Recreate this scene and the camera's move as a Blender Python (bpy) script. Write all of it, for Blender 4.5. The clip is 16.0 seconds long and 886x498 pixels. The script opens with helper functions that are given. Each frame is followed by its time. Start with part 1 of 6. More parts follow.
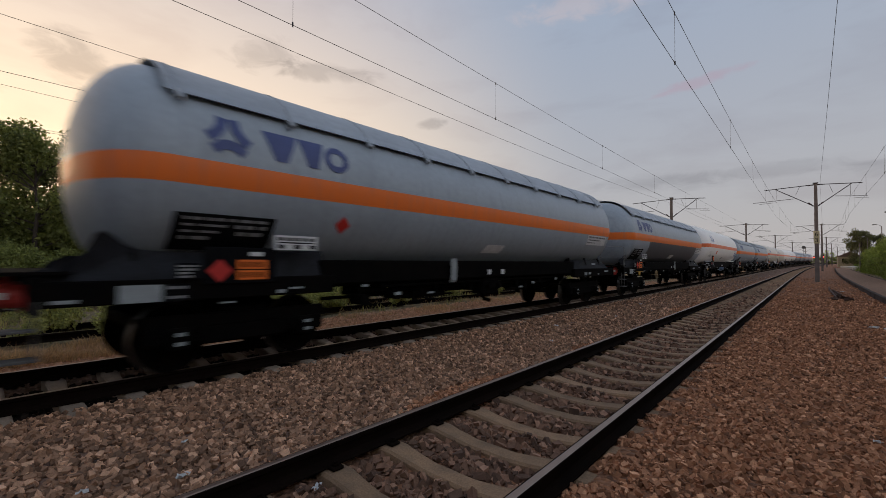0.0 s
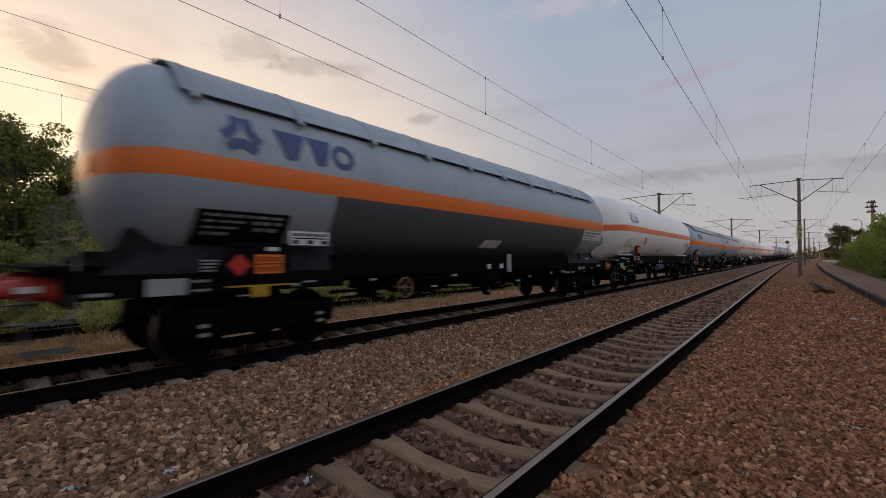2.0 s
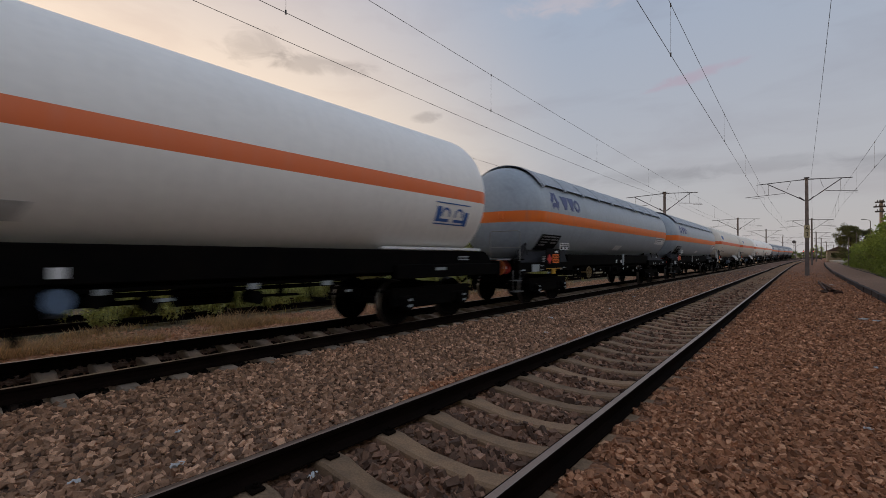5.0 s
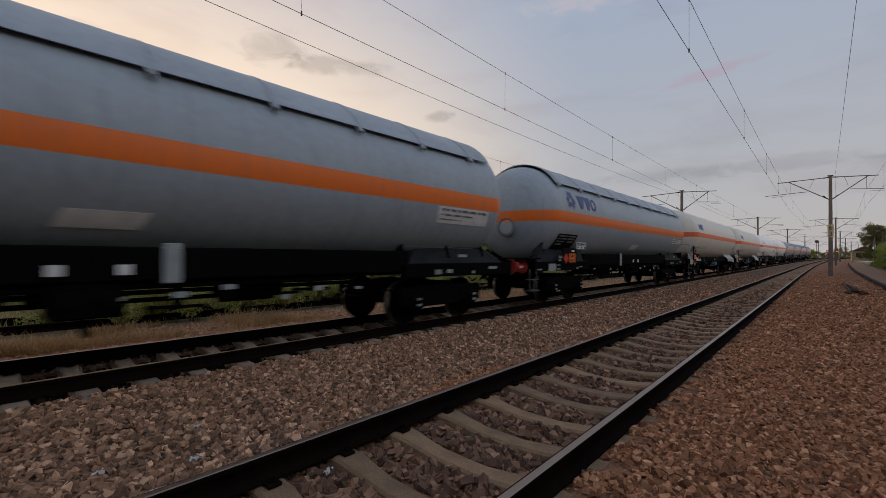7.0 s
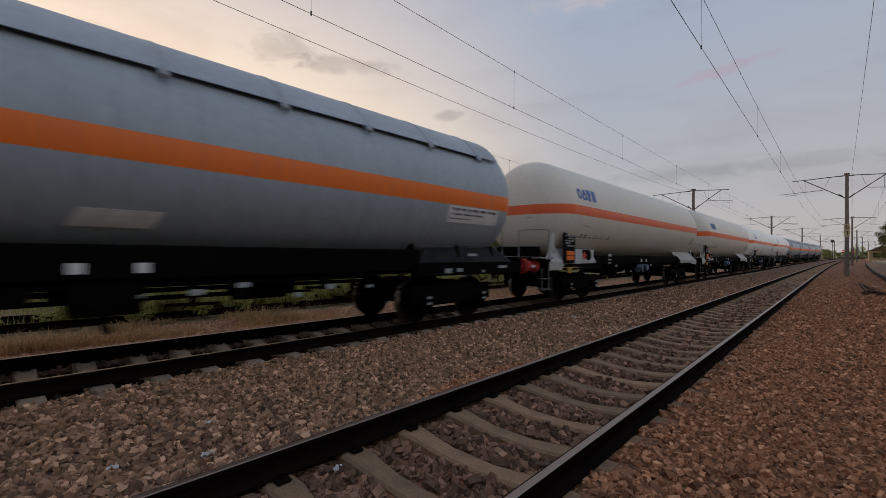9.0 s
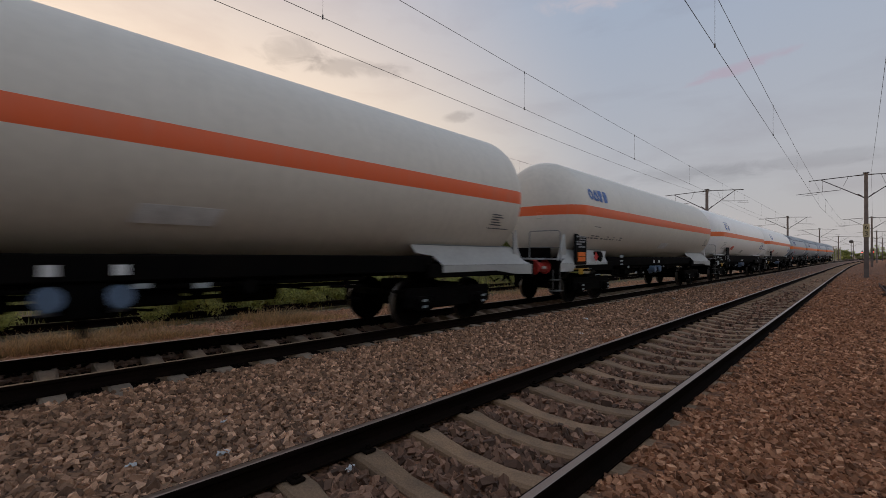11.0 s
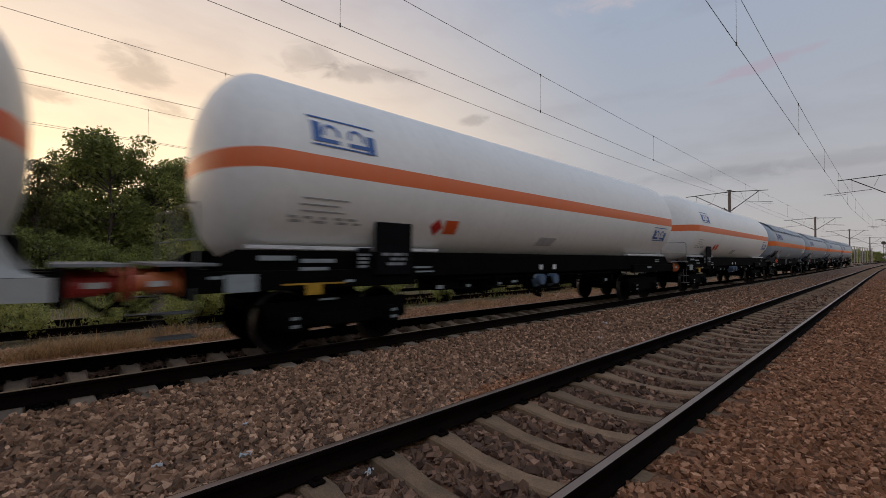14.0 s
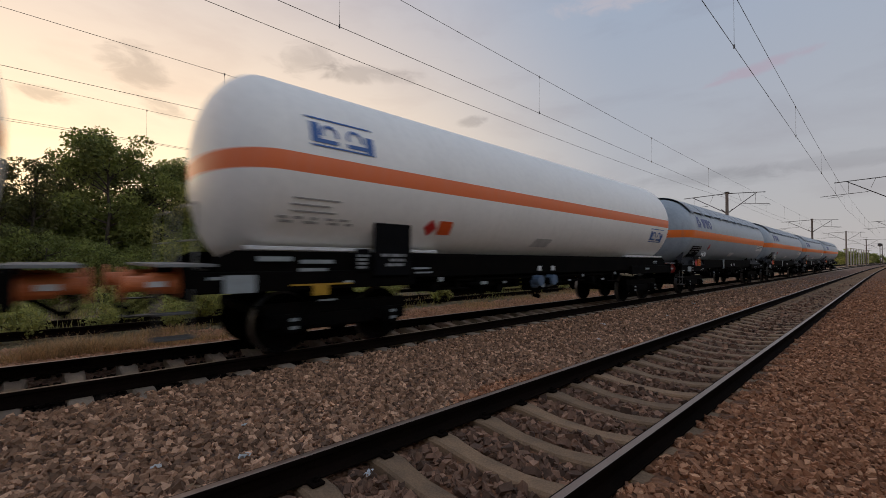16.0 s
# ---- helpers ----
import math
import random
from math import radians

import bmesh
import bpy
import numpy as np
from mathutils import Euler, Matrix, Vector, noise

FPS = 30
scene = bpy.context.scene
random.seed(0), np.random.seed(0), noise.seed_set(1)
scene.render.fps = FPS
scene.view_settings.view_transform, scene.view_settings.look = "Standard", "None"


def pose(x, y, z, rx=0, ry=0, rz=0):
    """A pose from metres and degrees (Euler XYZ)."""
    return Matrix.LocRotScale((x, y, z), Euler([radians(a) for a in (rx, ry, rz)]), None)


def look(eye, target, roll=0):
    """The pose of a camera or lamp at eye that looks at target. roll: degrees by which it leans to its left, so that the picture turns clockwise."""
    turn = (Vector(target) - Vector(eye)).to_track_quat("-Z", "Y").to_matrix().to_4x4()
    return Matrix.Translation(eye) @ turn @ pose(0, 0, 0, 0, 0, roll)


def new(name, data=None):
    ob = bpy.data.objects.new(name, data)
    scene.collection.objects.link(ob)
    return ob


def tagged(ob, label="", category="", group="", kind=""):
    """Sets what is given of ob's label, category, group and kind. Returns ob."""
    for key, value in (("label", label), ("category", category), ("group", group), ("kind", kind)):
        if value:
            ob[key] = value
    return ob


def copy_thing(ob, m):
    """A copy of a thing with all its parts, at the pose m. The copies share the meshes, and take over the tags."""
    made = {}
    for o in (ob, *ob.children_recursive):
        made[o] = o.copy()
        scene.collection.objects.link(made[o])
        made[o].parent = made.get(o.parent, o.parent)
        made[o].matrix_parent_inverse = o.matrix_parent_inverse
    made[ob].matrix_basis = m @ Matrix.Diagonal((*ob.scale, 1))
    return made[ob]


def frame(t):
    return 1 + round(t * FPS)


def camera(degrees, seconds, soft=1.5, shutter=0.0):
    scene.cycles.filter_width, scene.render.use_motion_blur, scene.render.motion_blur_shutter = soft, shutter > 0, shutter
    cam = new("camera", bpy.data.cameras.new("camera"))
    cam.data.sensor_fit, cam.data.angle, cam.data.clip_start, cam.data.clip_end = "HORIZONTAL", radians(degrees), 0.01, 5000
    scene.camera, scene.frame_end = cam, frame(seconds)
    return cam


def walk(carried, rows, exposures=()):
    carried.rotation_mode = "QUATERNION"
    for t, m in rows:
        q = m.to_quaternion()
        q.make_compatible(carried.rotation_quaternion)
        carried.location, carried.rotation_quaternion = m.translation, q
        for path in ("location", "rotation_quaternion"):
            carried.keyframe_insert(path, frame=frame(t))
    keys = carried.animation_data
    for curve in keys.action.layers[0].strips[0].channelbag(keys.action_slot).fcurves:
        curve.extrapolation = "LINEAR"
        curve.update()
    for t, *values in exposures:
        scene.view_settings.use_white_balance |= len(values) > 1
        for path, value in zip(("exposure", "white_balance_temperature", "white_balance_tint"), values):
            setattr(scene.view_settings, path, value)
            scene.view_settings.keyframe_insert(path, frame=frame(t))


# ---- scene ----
cam = camera(93.1, 16.0, soft=0.75, shutter=0.4)
PATH = [
    (0, (2.163, 0.449, 1.446), (0.845, 1.952, 1.503), 0.3),
    (0.5, (2.171, 0.456, 1.442), (0.859, 1.965, 1.498), 0.3),
    (1, (2.163, 0.453, 1.435), (0.862, 1.971, 1.483), 0.3),
    (1.5, (2.158, 0.455, 1.429), (0.867, 1.981, 1.47), 0.2),
    (2, (2.16, 0.452, 1.421), (0.877, 1.986, 1.458), 0.1),
    (2.5, (2.158, 0.451, 1.414), (0.883, 1.991, 1.45), -0.0),
    (3, (2.147, 0.452, 1.407), (0.871, 1.992, 1.442), 0.0),
    (3.5, (2.141, 0.455, 1.401), (0.862, 1.992, 1.44), 0.1),
    (4, (2.138, 0.462, 1.398), (0.856, 1.997, 1.433), 0.2),
    (6.5, (2.119, 0.447, 1.395), (0.786, 1.938, 1.421), 0.5),
    (7, (2.121, 0.447, 1.391), (0.777, 1.928, 1.416), 0.5),
    (7.5, (2.123, 0.445, 1.39), (0.768, 1.916, 1.414), 0.4),
    (8, (2.126, 0.445, 1.39), (0.762, 1.907, 1.412), 0.5),
    (8.5, (2.126, 0.446, 1.392), (0.757, 1.904, 1.413), 0.5),
    (9, (2.123, 0.448, 1.39), (0.749, 1.901, 1.41), 0.6),
    (11.5, (2.113, 0.422, 1.391), (0.693, 1.83, 1.421), 0.5),
    (12, (2.106, 0.416, 1.39), (0.673, 1.81, 1.425), 0.5),
    (12.5, (2.111, 0.417, 1.394), (0.667, 1.8, 1.432), 0.5),
    (13, (2.113, 0.417, 1.395), (0.661, 1.792, 1.435), 0.5),
    (13.5, (2.114, 0.42, 1.396), (0.655, 1.787, 1.436), 0.4),
    (14, (2.115, 0.416, 1.396), (0.654, 1.781, 1.438), 0.3),
    (14.5, (2.12, 0.414, 1.397), (0.66, 1.781, 1.441), 0.3),
    (15, (2.12, 0.415, 1.398), (0.66, 1.781, 1.443), 0.3),
    (15.5, (2.116, 0.413, 1.398), (0.659, 1.782, 1.444), 0.3),
    (16, (2.111, 0.403, 1.397), (0.656, 1.774, 1.444), 0.4),
]
walk(cam, [(t, look(eye, target, roll)) for t, eye, target, roll in PATH], exposures=[(0, 0.58), (0.5, 0.49), (1, 0.62), (1.5, 0.6), (2, 0.62), (2.5, 0.44), (3, 0.6), (3.5, 0.62), (4, 0.68), (4.5, 0.4), (5, 0.6), (6, 0.62), (6.5, 0.34), (7, 0.6), (7.5, 0.6), (8, 0.62), (8.5, 0.40), (9, 0.6), (10, 0.62), (10.5, 0.36), (11, 0.6), (11.5, 0.53), (12, 0.63), (12.5, 0.22), (13, 0.62), (13.5, 0.55), (14, 0.56), (14.5, 0.32), (15, 0.53), (15.5, 0.55), (16, 0.58)])


# ---- the line of the tracks: straight, then a gentle curve to the right ----
CURVE_START, CURVE_RADIUS = 40.0, 3000.0
FAR_X = -5.15          # centre of the far track
FAR_Z = -0.067        # its rails lie a little lower
SIDING_X = -10.7


def bend(y):
    d = max(0.0, y - CURVE_START)
    return d * d / (2 * CURVE_RADIUS)


def rise(y):
    """The line climbs gently in the distance."""
    return 0.005 * max(0.0, y - 60.0)


def heading(y):
    return -math.degrees(math.atan(max(0.0, y - CURVE_START) / CURVE_RADIUS))


# ---- world and light ----
world = bpy.data.worlds.new("dusk_sky")
scene.world = world
world.use_nodes = True
wn, wl = world.node_tree.nodes, world.node_tree.links
wn.clear()


def build_sky():
    out = wn.new("ShaderNodeOutputWorld")
    bg = wn.new("ShaderNodeBackground")
    sky = wn.new("ShaderNodeTexSky")
    sky.sky_type = "NISHITA"
    sky.sun_disc = False
    sky.sun_elevation = radians(2.5)
    sky.sun_rotation = radians(-96)
    sky.air_density, sky.dust_density, sky.ozone_density = 1.0, 2.0, 1.5
    co = wn.new("ShaderNodeTexCoord")
    sep = wn.new("ShaderNodeSeparateXYZ")
    wl.new(co.outputs["Generated"], sep.inputs[0])
    # thin cloud deck: flatten the direction towards the horizon
    mapping = wn.new("ShaderNodeMapping")
    mapping.inputs["Scale"].default_value = (1.6, 1.6, 5.5)
    wl.new(co.outputs["Generated"], mapping.inputs[0])
    n1 = wn.new("ShaderNodeTexNoise")
    n1.inputs["Scale"].default_value, n1.inputs["Detail"].default_value = 2.1, 7
    n1.inputs["Roughness"].default_value, n1.inputs["Distortion"].default_value = 0.56, 0.35
    wl.new(mapping.outputs[0], n1.inputs["Vector"])
    ramp = wn.new("ShaderNodeValToRGB")
    ramp.color_ramp.elements[0].position, ramp.color_ramp.elements[1].position = 0.50, 0.72
    ramp.color_ramp.elements[0].color, ramp.color_ramp.elements[1].color = (0, 0, 0, 1), (1, 1, 1, 1)
    wl.new(n1.outputs["Fac"], ramp.inputs[0])
    # glow of the set sun in the west, fading to a blue-grey east
    west = wn.new("ShaderNodeMapRange")
    west.inputs["From Min"].default_value, west.inputs["From Max"].default_value = -1.05, -0.34
    west.inputs["To Min"].default_value, west.inputs["To Max"].default_value = 1.0, 0.0
    west.interpolation_type = "SMOOTHSTEP"
    wl.new(sep.outputs["X"], west.inputs["Value"])
    up = wn.new("ShaderNodeMapRange")
    up.inputs["From Min"].default_value, up.inputs["From Max"].default_value = 0.05, 0.60
    wl.new(sep.outputs["Z"], up.inputs["Value"])
    east_mix = wn.new("ShaderNodeMixRGB")
    east_mix.inputs[1].default_value, east_mix.inputs[2].default_value = EAST_LOW, EAST_HIGH
    wl.new(up.outputs[0], east_mix.inputs[0])
    west_mix = wn.new("ShaderNodeMixRGB")
    west_mix.inputs[1].default_value, west_mix.inputs[2].default_value = WEST_LOW, WEST_HIGH
    wl.new(up.outputs[0], west_mix.inputs[0])
    both = wn.new("ShaderNodeMixRGB")
    wl.new(west.outputs[0], both.inputs[0])
    wl.new(east_mix.outputs[0], both.inputs[1])
    wl.new(west_mix.outputs[0], both.inputs[2])
    # the clear sky's own share
    scale = wn.new("ShaderNodeMixRGB")
    scale.blend_type = "MULTIPLY"
    scale.inputs[0].default_value = 1.0
    scale.inputs[2].default_value = (0.10, 0.10, 0.10, 1)
    wl.new(sky.outputs[0], scale.inputs[1])
    add = wn.new("ShaderNodeMixRGB")
    add.blend_type = "MIX"
    add.inputs[0].default_value = 0.85
    wl.new(scale.outputs[0], add.inputs[1])
    wl.new(both.outputs[0], add.inputs[2])
    dark = wn.new("ShaderNodeMixRGB")
    dark.blend_type = "MULTIPLY"
    dark.inputs[2].default_value = (0.85, 0.82, 0.83, 1)
    amount = wn.new("ShaderNodeMath")
    amount.operation = "MULTIPLY"
    amount.inputs[1].default_value = 0.6
    wl.new(ramp.outputs[0], amount.inputs[0])
    wl.new(amount.outputs[0], dark.inputs[0])
    wl.new(add.outputs[0], dark.inputs[1])
    # ragged cloudlets: each a soft oval round a direction, broken up by noise
    n2 = wn.new("ShaderNodeTexNoise")
    n2.inputs["Scale"].default_value, n2.inputs["Detail"].default_value = 13.0, 9
    n2.inputs["Roughness"].default_value, n2.inputs["Distortion"].default_value = 0.62, 0.6
    mapping2 = wn.new("ShaderNodeMapping")
    mapping2.inputs["Scale"].default_value = (1.0, 1.0, 2.4)
    wl.new(co.outputs["Generated"], mapping2.inputs[0])
    wl.new(mapping2.outputs[0], n2.inputs["Vector"])
    puffs = dark
    for way, wide, tall, rise_, tone, strength in CLOUDS:
        d = Vector(way).normalized()
        side = Vector((d.y, -d.x, 0)).normalized()
        lift = side.cross(d).normalized()
        side, lift = side * math.cos(rise_) + lift * math.sin(rise_), lift * math.cos(rise_) - side * math.sin(rise_)
        axes = []
        for axis, reach in ((side, wide), (lift, tall)):
            dot = wn.new("ShaderNodeVectorMath")
            dot.operation = "DOT_PRODUCT"
            dot.inputs[1].default_value = axis / reach
            wl.new(co.outputs["Generated"], dot.inputs[0])
            sq = wn.new("ShaderNodeMath")
            sq.operation = "MULTIPLY"
            wl.new(dot.outputs["Value"], sq.inputs[0])
            wl.new(dot.outputs["Value"], sq.inputs[1])
            axes.append(sq)
        both_ = wn.new("ShaderNodeMath")
        both_.operation = "ADD"
        wl.new(axes[0].outputs[0], both_.inputs[0])
        wl.new(axes[1].outputs[0], both_.inputs[1])
        # thin noise eats the rim away
        edge = wn.new("ShaderNodeMath")
        edge.operation = "MULTIPLY_ADD"
        edge.inputs[1].default_value, edge.inputs[2].default_value = -3.4, 2.10
        wl.new(n2.outputs["Fac"], edge.inputs[0])
        far = wn.new("ShaderNodeMath")
        far.operation = "ADD"
        wl.new(both_.outputs[0], far.inputs[0])
        wl.new(edge.outputs[0], far.inputs[1])
        fade = wn.new("ShaderNodeMapRange")
        fade.interpolation_type = "SMOOTHSTEP"
        fade.inputs["From Min"].default_value, fade.inputs["From Max"].default_value = 0.25, 1.45
        fade.inputs["To Min"].default_value, fade.inputs["To Max"].default_value = strength, 0.0
        wl.new(far.outputs[0], fade.inputs["Value"])
        mixed_ = wn.new("ShaderNodeMixRGB")
        mixed_.blend_type = "MULTIPLY"
        mixed_.inputs[2].default_value = (*tone, 1)
        wl.new(fade.outputs[0], mixed_.inputs[0])
        wl.new(puffs.outputs[0], mixed_.inputs[1])
        puffs = mixed_
    # unseen eastern sky, brightened and warmed to light the tank sides
    east_fill = wn.new("ShaderNodeMapRange")
    east_fill.interpolation_type = "SMOOTHSTEP"
    east_fill.inputs["From Min"].default_value, east_fill.inputs["From Max"].default_value = 0.22, 0.95
    wl.new(sep.outputs["X"], east_fill.inputs["Value"])
    warm = wn.new("ShaderNodeMixRGB")
    warm.inputs[1].default_value, warm.inputs[2].default_value = (1, 1, 1, 1), (2.35, 2.08, 1.85, 1)
    wl.new(east_fill.outputs[0], warm.inputs[0])
    lit = wn.new("ShaderNodeMixRGB")
    lit.blend_type = "MULTIPLY"
    lit.inputs[0].default_value = 1.0
    wl.new(puffs.outputs[0], lit.inputs[1])
    wl.new(warm.outputs[0], lit.inputs[2])
    wl.new(lit.outputs[0], bg.inputs[0])
    bg.inputs[1].default_value = SKY_STRENGTH
    wl.new(bg.outputs[0], out.inputs[0])


# clouds: direction, half width, half height, tilt, tone, strength
GREY_CLOUD, PINK_CLOUD = (0.70, 0.70, 0.71), (1.06, 0.88, 0.90)
CLOUDS = [
    ((-0.934, 0.112, 0.338), 0.062, 0.050, -0.5, GREY_CLOUD, 0.85),
    ((-0.9626, -0.0152, 0.2704), 0.060, 0.016, -0.1, GREY_CLOUD, 1.0),
    ((-0.9455, 0.1558, 0.2859), 0.045, 0.020, -0.2, GREY_CLOUD, 0.8),
    ((-0.8242, 0.3863, 0.414), 0.085, 0.040, 0.1, GREY_CLOUD, 0.7),
    ((-0.7707, 0.4968, 0.3991), 0.130, 0.022, 0.0, GREY_CLOUD, 0.8),
    ((-0.6461, 0.696, 0.3133), 0.040, 0.014, 0.1, GREY_CLOUD, 0.8),
    ((-0.158, 0.9239, 0.3486), 0.100, 0.013, 0.16, PINK_CLOUD, 1.0),
    ((-0.3452, 0.7902, 0.5065), 0.140, 0.030, 0.0, (1.30, 1.10, 1.0), 1.0),
    ((-0.086, 0.9813, 0.1723), 0.220, 0.016, 0.02, GREY_CLOUD, 0.36),
    ((-0.26, 0.955, 0.165), 0.160, 0.022, 0.0, GREY_CLOUD, 0.4),
    ((0.12, 0.985, 0.16), 0.130, 0.020, 0.0, GREY_CLOUD, 0.45),
]
EAST_LOW, EAST_HIGH = (0.355, 0.340, 0.345, 1), (0.250, 0.308, 0.408, 1)
WEST_LOW, WEST_HIGH = (1.15, 0.86, 0.53, 1), (0.51, 0.438, 0.425, 1)
SKY_STRENGTH = 1.0
build_sky()

sun_data = bpy.data.lights.new("sun", "SUN")
sun_data.energy, sun_data.angle, sun_data.color = 0.5, radians(14), (1.0, 0.72, 0.45)
sun = new("sun", sun_data)
sun.matrix_world = look((-60, -6, 5), (0, 0, 0))


# ---- materials ----
def material(name, colour, rough=0.7, metal=0.0, vary=0.25, scale=6.0, fine=60.0, bump=0.3, tint=None, island=0.0, spread=None, per_object=0.0):
    """Base colour varied by a coarse and a fine noise; tint: colour of the stains."""
    m = bpy.data.materials.new(name)
    m.use_nodes = True
    n, l = m.node_tree.nodes, m.node_tree.links
    p = n["Principled BSDF"]
    p.inputs["Roughness"].default_value, p.inputs["Metallic"].default_value = rough, metal
    co = n.new("ShaderNodeTexCoord")
    a, b = n.new("ShaderNodeTexNoise"), n.new("ShaderNodeTexNoise")
    for node, s, d in ((a, scale, 4), (b, fine, 3)):
        node.inputs["Scale"].default_value, node.inputs["Detail"].default_value = s, d
        l.new(co.outputs["Object"], node.inputs["Vector"])
    mix = n.new("ShaderNodeMixRGB")
    c = Vector(colour)
    t = Vector(tint) if tint else c * 0.55
    mix.inputs[1].default_value, mix.inputs[2].default_value = (*c, 1), (*t, 1)
    r = n.new("ShaderNodeMapRange")
    r.inputs["From Min"].default_value, r.inputs["From Max"].default_value = 0.38, 0.72
    r.inputs["To Max"].default_value = min(1.0, vary * 2)
    l.new(a.outputs["Fac"], r.inputs["Value"])
    l.new(r.outputs[0], mix.inputs[0])
    mul = n.new("ShaderNodeMixRGB")
    mul.blend_type = "MULTIPLY"
    mul.inputs[0].default_value = vary
    g = n.new("ShaderNodeMapRange")
    g.inputs["From Min"].default_value, g.inputs["From Max"].default_value = 0.3, 0.7
    g.inputs["To Min"].default_value, g.inputs["To Max"].default_value = 0.45, 1.25
    l.new(b.outputs["Fac"], g.inputs["Value"])
    l.new(mix.outputs[0], mul.inputs[1])
    l.new(g.outputs[0], mul.inputs[2])
    last = mul
    if island or per_object:
        geo = n.new("ShaderNodeNewGeometry") if island else n.new("ShaderNodeObjectInfo")
        src = geo.outputs["Random Per Island"] if island else geo.outputs["Random"]
        ramp = n.new("ShaderNodeValToRGB")
        cols = spread or ((0.55, 0.55, 0.55), (1.0, 1.0, 1.0), (1.5, 1.45, 1.4))
        e = ramp.color_ramp.elements
        while len(e) < len(cols):
            e.new(0.5)
        for i, cc in enumerate(cols):
            e[i].position = i / (len(cols) - 1)
            e[i].color = (*cc, 1)
        l.new(src, ramp.inputs[0])
        im = n.new("ShaderNodeMixRGB")
        im.blend_type = "MULTIPLY"
        im.inputs[0].default_value = island or per_object
        l.new(last.outputs[0], im.inputs[1])
        l.new(ramp.outputs[0], im.inputs[2])
        last = im
    l.new(last.outputs[0], p.inputs["Base Color"])
    if bump:
        bm_ = n.new("ShaderNodeBump")
        bm_.inputs["Strength"].default_value, bm_.inputs["Distance"].default_value = bump, 0.01
        l.new(b.outputs["Fac"], bm_.inputs["Height"])
        l.new(bm_.outputs[0], p.inputs["Normal"])
    return m


def tank_paint(name, colour, stripe, low, high, lower=None, lower_from=None, vary=0.16, streak=0.35):
    """Tank paint with a painted stripe between two heights, road dirt streaks and, where given, a darker lower shell."""
    m = material(name, colour, rough=0.42, vary=vary, scale=0.9, fine=9.0, bump=0.03, tint=[c * 0.72 for c in colour])
    n, l = m.node_tree.nodes, m.node_tree.links
    p = n["Principled BSDF"]
    base = p.inputs["Base Color"].links[0].from_socket
    co = n.new("ShaderNodeTexCoord")
    sep = n.new("ShaderNodeSeparateXYZ")
    l.new(co.outputs["Object"], sep.inputs[0])

    def cmp(out, op, v):
        q = n.new("ShaderNodeMath")
        q.operation = op
        q.inputs[1].default_value = v
        l.new(out, q.inputs[0])
        return q.outputs[0]

    def both(a, b):
        q = n.new("ShaderNodeMath")
        q.operation = "MULTIPLY"
        l.new(a, q.inputs[0])
        l.new(b, q.inputs[1])
        return q.outputs[0]

    def over(base, colour, fac):
        q = n.new("ShaderNodeMixRGB")
        q.inputs[2].default_value = (*colour, 1)
        l.new(base, q.inputs[1])
        l.new(fac, q.inputs[0])
        return q.outputs[0]

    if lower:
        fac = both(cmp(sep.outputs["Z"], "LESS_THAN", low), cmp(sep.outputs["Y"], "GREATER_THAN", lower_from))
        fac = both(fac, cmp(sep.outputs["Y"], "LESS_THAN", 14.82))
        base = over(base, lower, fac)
    base = over(base, stripe, both(cmp(sep.outputs["Z"], "GREATER_THAN", low), cmp(sep.outputs["Z"], "LESS_THAN", high)))
    # vertical run-off streaks
    mp = n.new("ShaderNodeMapping")
    mp.inputs["Scale"].default_value = (0.6, 5.0, 0.5)
    l.new(co.outputs["Object"], mp.inputs[0])
    nz = n.new("ShaderNodeTexNoise")
    nz.inputs["Scale"].default_value, nz.inputs["Detail"].default_value = 2.5, 6
    l.new(mp.outputs[0], nz.inputs["Vector"])
    rr = n.new("ShaderNodeMapRange")
    rr.inputs["From Min"].default_value, rr.inputs["From Max"].default_value = 0.5, 0.8
    rr.inputs["To Max"].default_value = streak
    l.new(nz.outputs["Fac"], rr.inputs["Value"])
    base = over(base, [c * 0.45 for c in colour], rr.outputs[0])
    l.new(base, p.inputs["Base Color"])
    return m


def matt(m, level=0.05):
    """Dulls a material until it has hardly any gloss."""
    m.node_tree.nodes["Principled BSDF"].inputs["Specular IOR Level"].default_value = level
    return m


GREY_PAINT = tank_paint("grey_tank_paint", (0.325, 0.370, 0.418), (0.80, 0.165, 0.018), 2.40, 2.73)
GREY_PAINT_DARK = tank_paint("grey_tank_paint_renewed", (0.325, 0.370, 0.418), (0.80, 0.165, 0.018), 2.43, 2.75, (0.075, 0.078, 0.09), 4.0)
WHITE_PAINT = tank_paint("white_tank_paint", (0.86, 0.83, 0.79), (0.78, 0.165, 0.045), 2.62, 2.895, vary=0.07, streak=0.14)
CREAM_PAINT = tank_paint("cream_tank_paint", (0.635, 0.585, 0.51), (0.74, 0.115, 0.028), 2.60, 2.89, vary=0.09, streak=0.18)
COVER_GREY = material("sheet_cover_grey", (0.34, 0.37, 0.41), 0.5, 0.0, 0.2, 0.8, 8, 0.05)
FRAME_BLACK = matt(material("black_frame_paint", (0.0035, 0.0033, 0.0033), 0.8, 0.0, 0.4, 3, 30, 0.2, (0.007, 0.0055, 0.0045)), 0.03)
SKIRT_SLATE = matt(material("slate_skirt_paint", (0.022, 0.023, 0.028), 0.7, 0.0, 0.4, 3, 30, 0.1, (0.010, 0.010, 0.011)), 0.15)
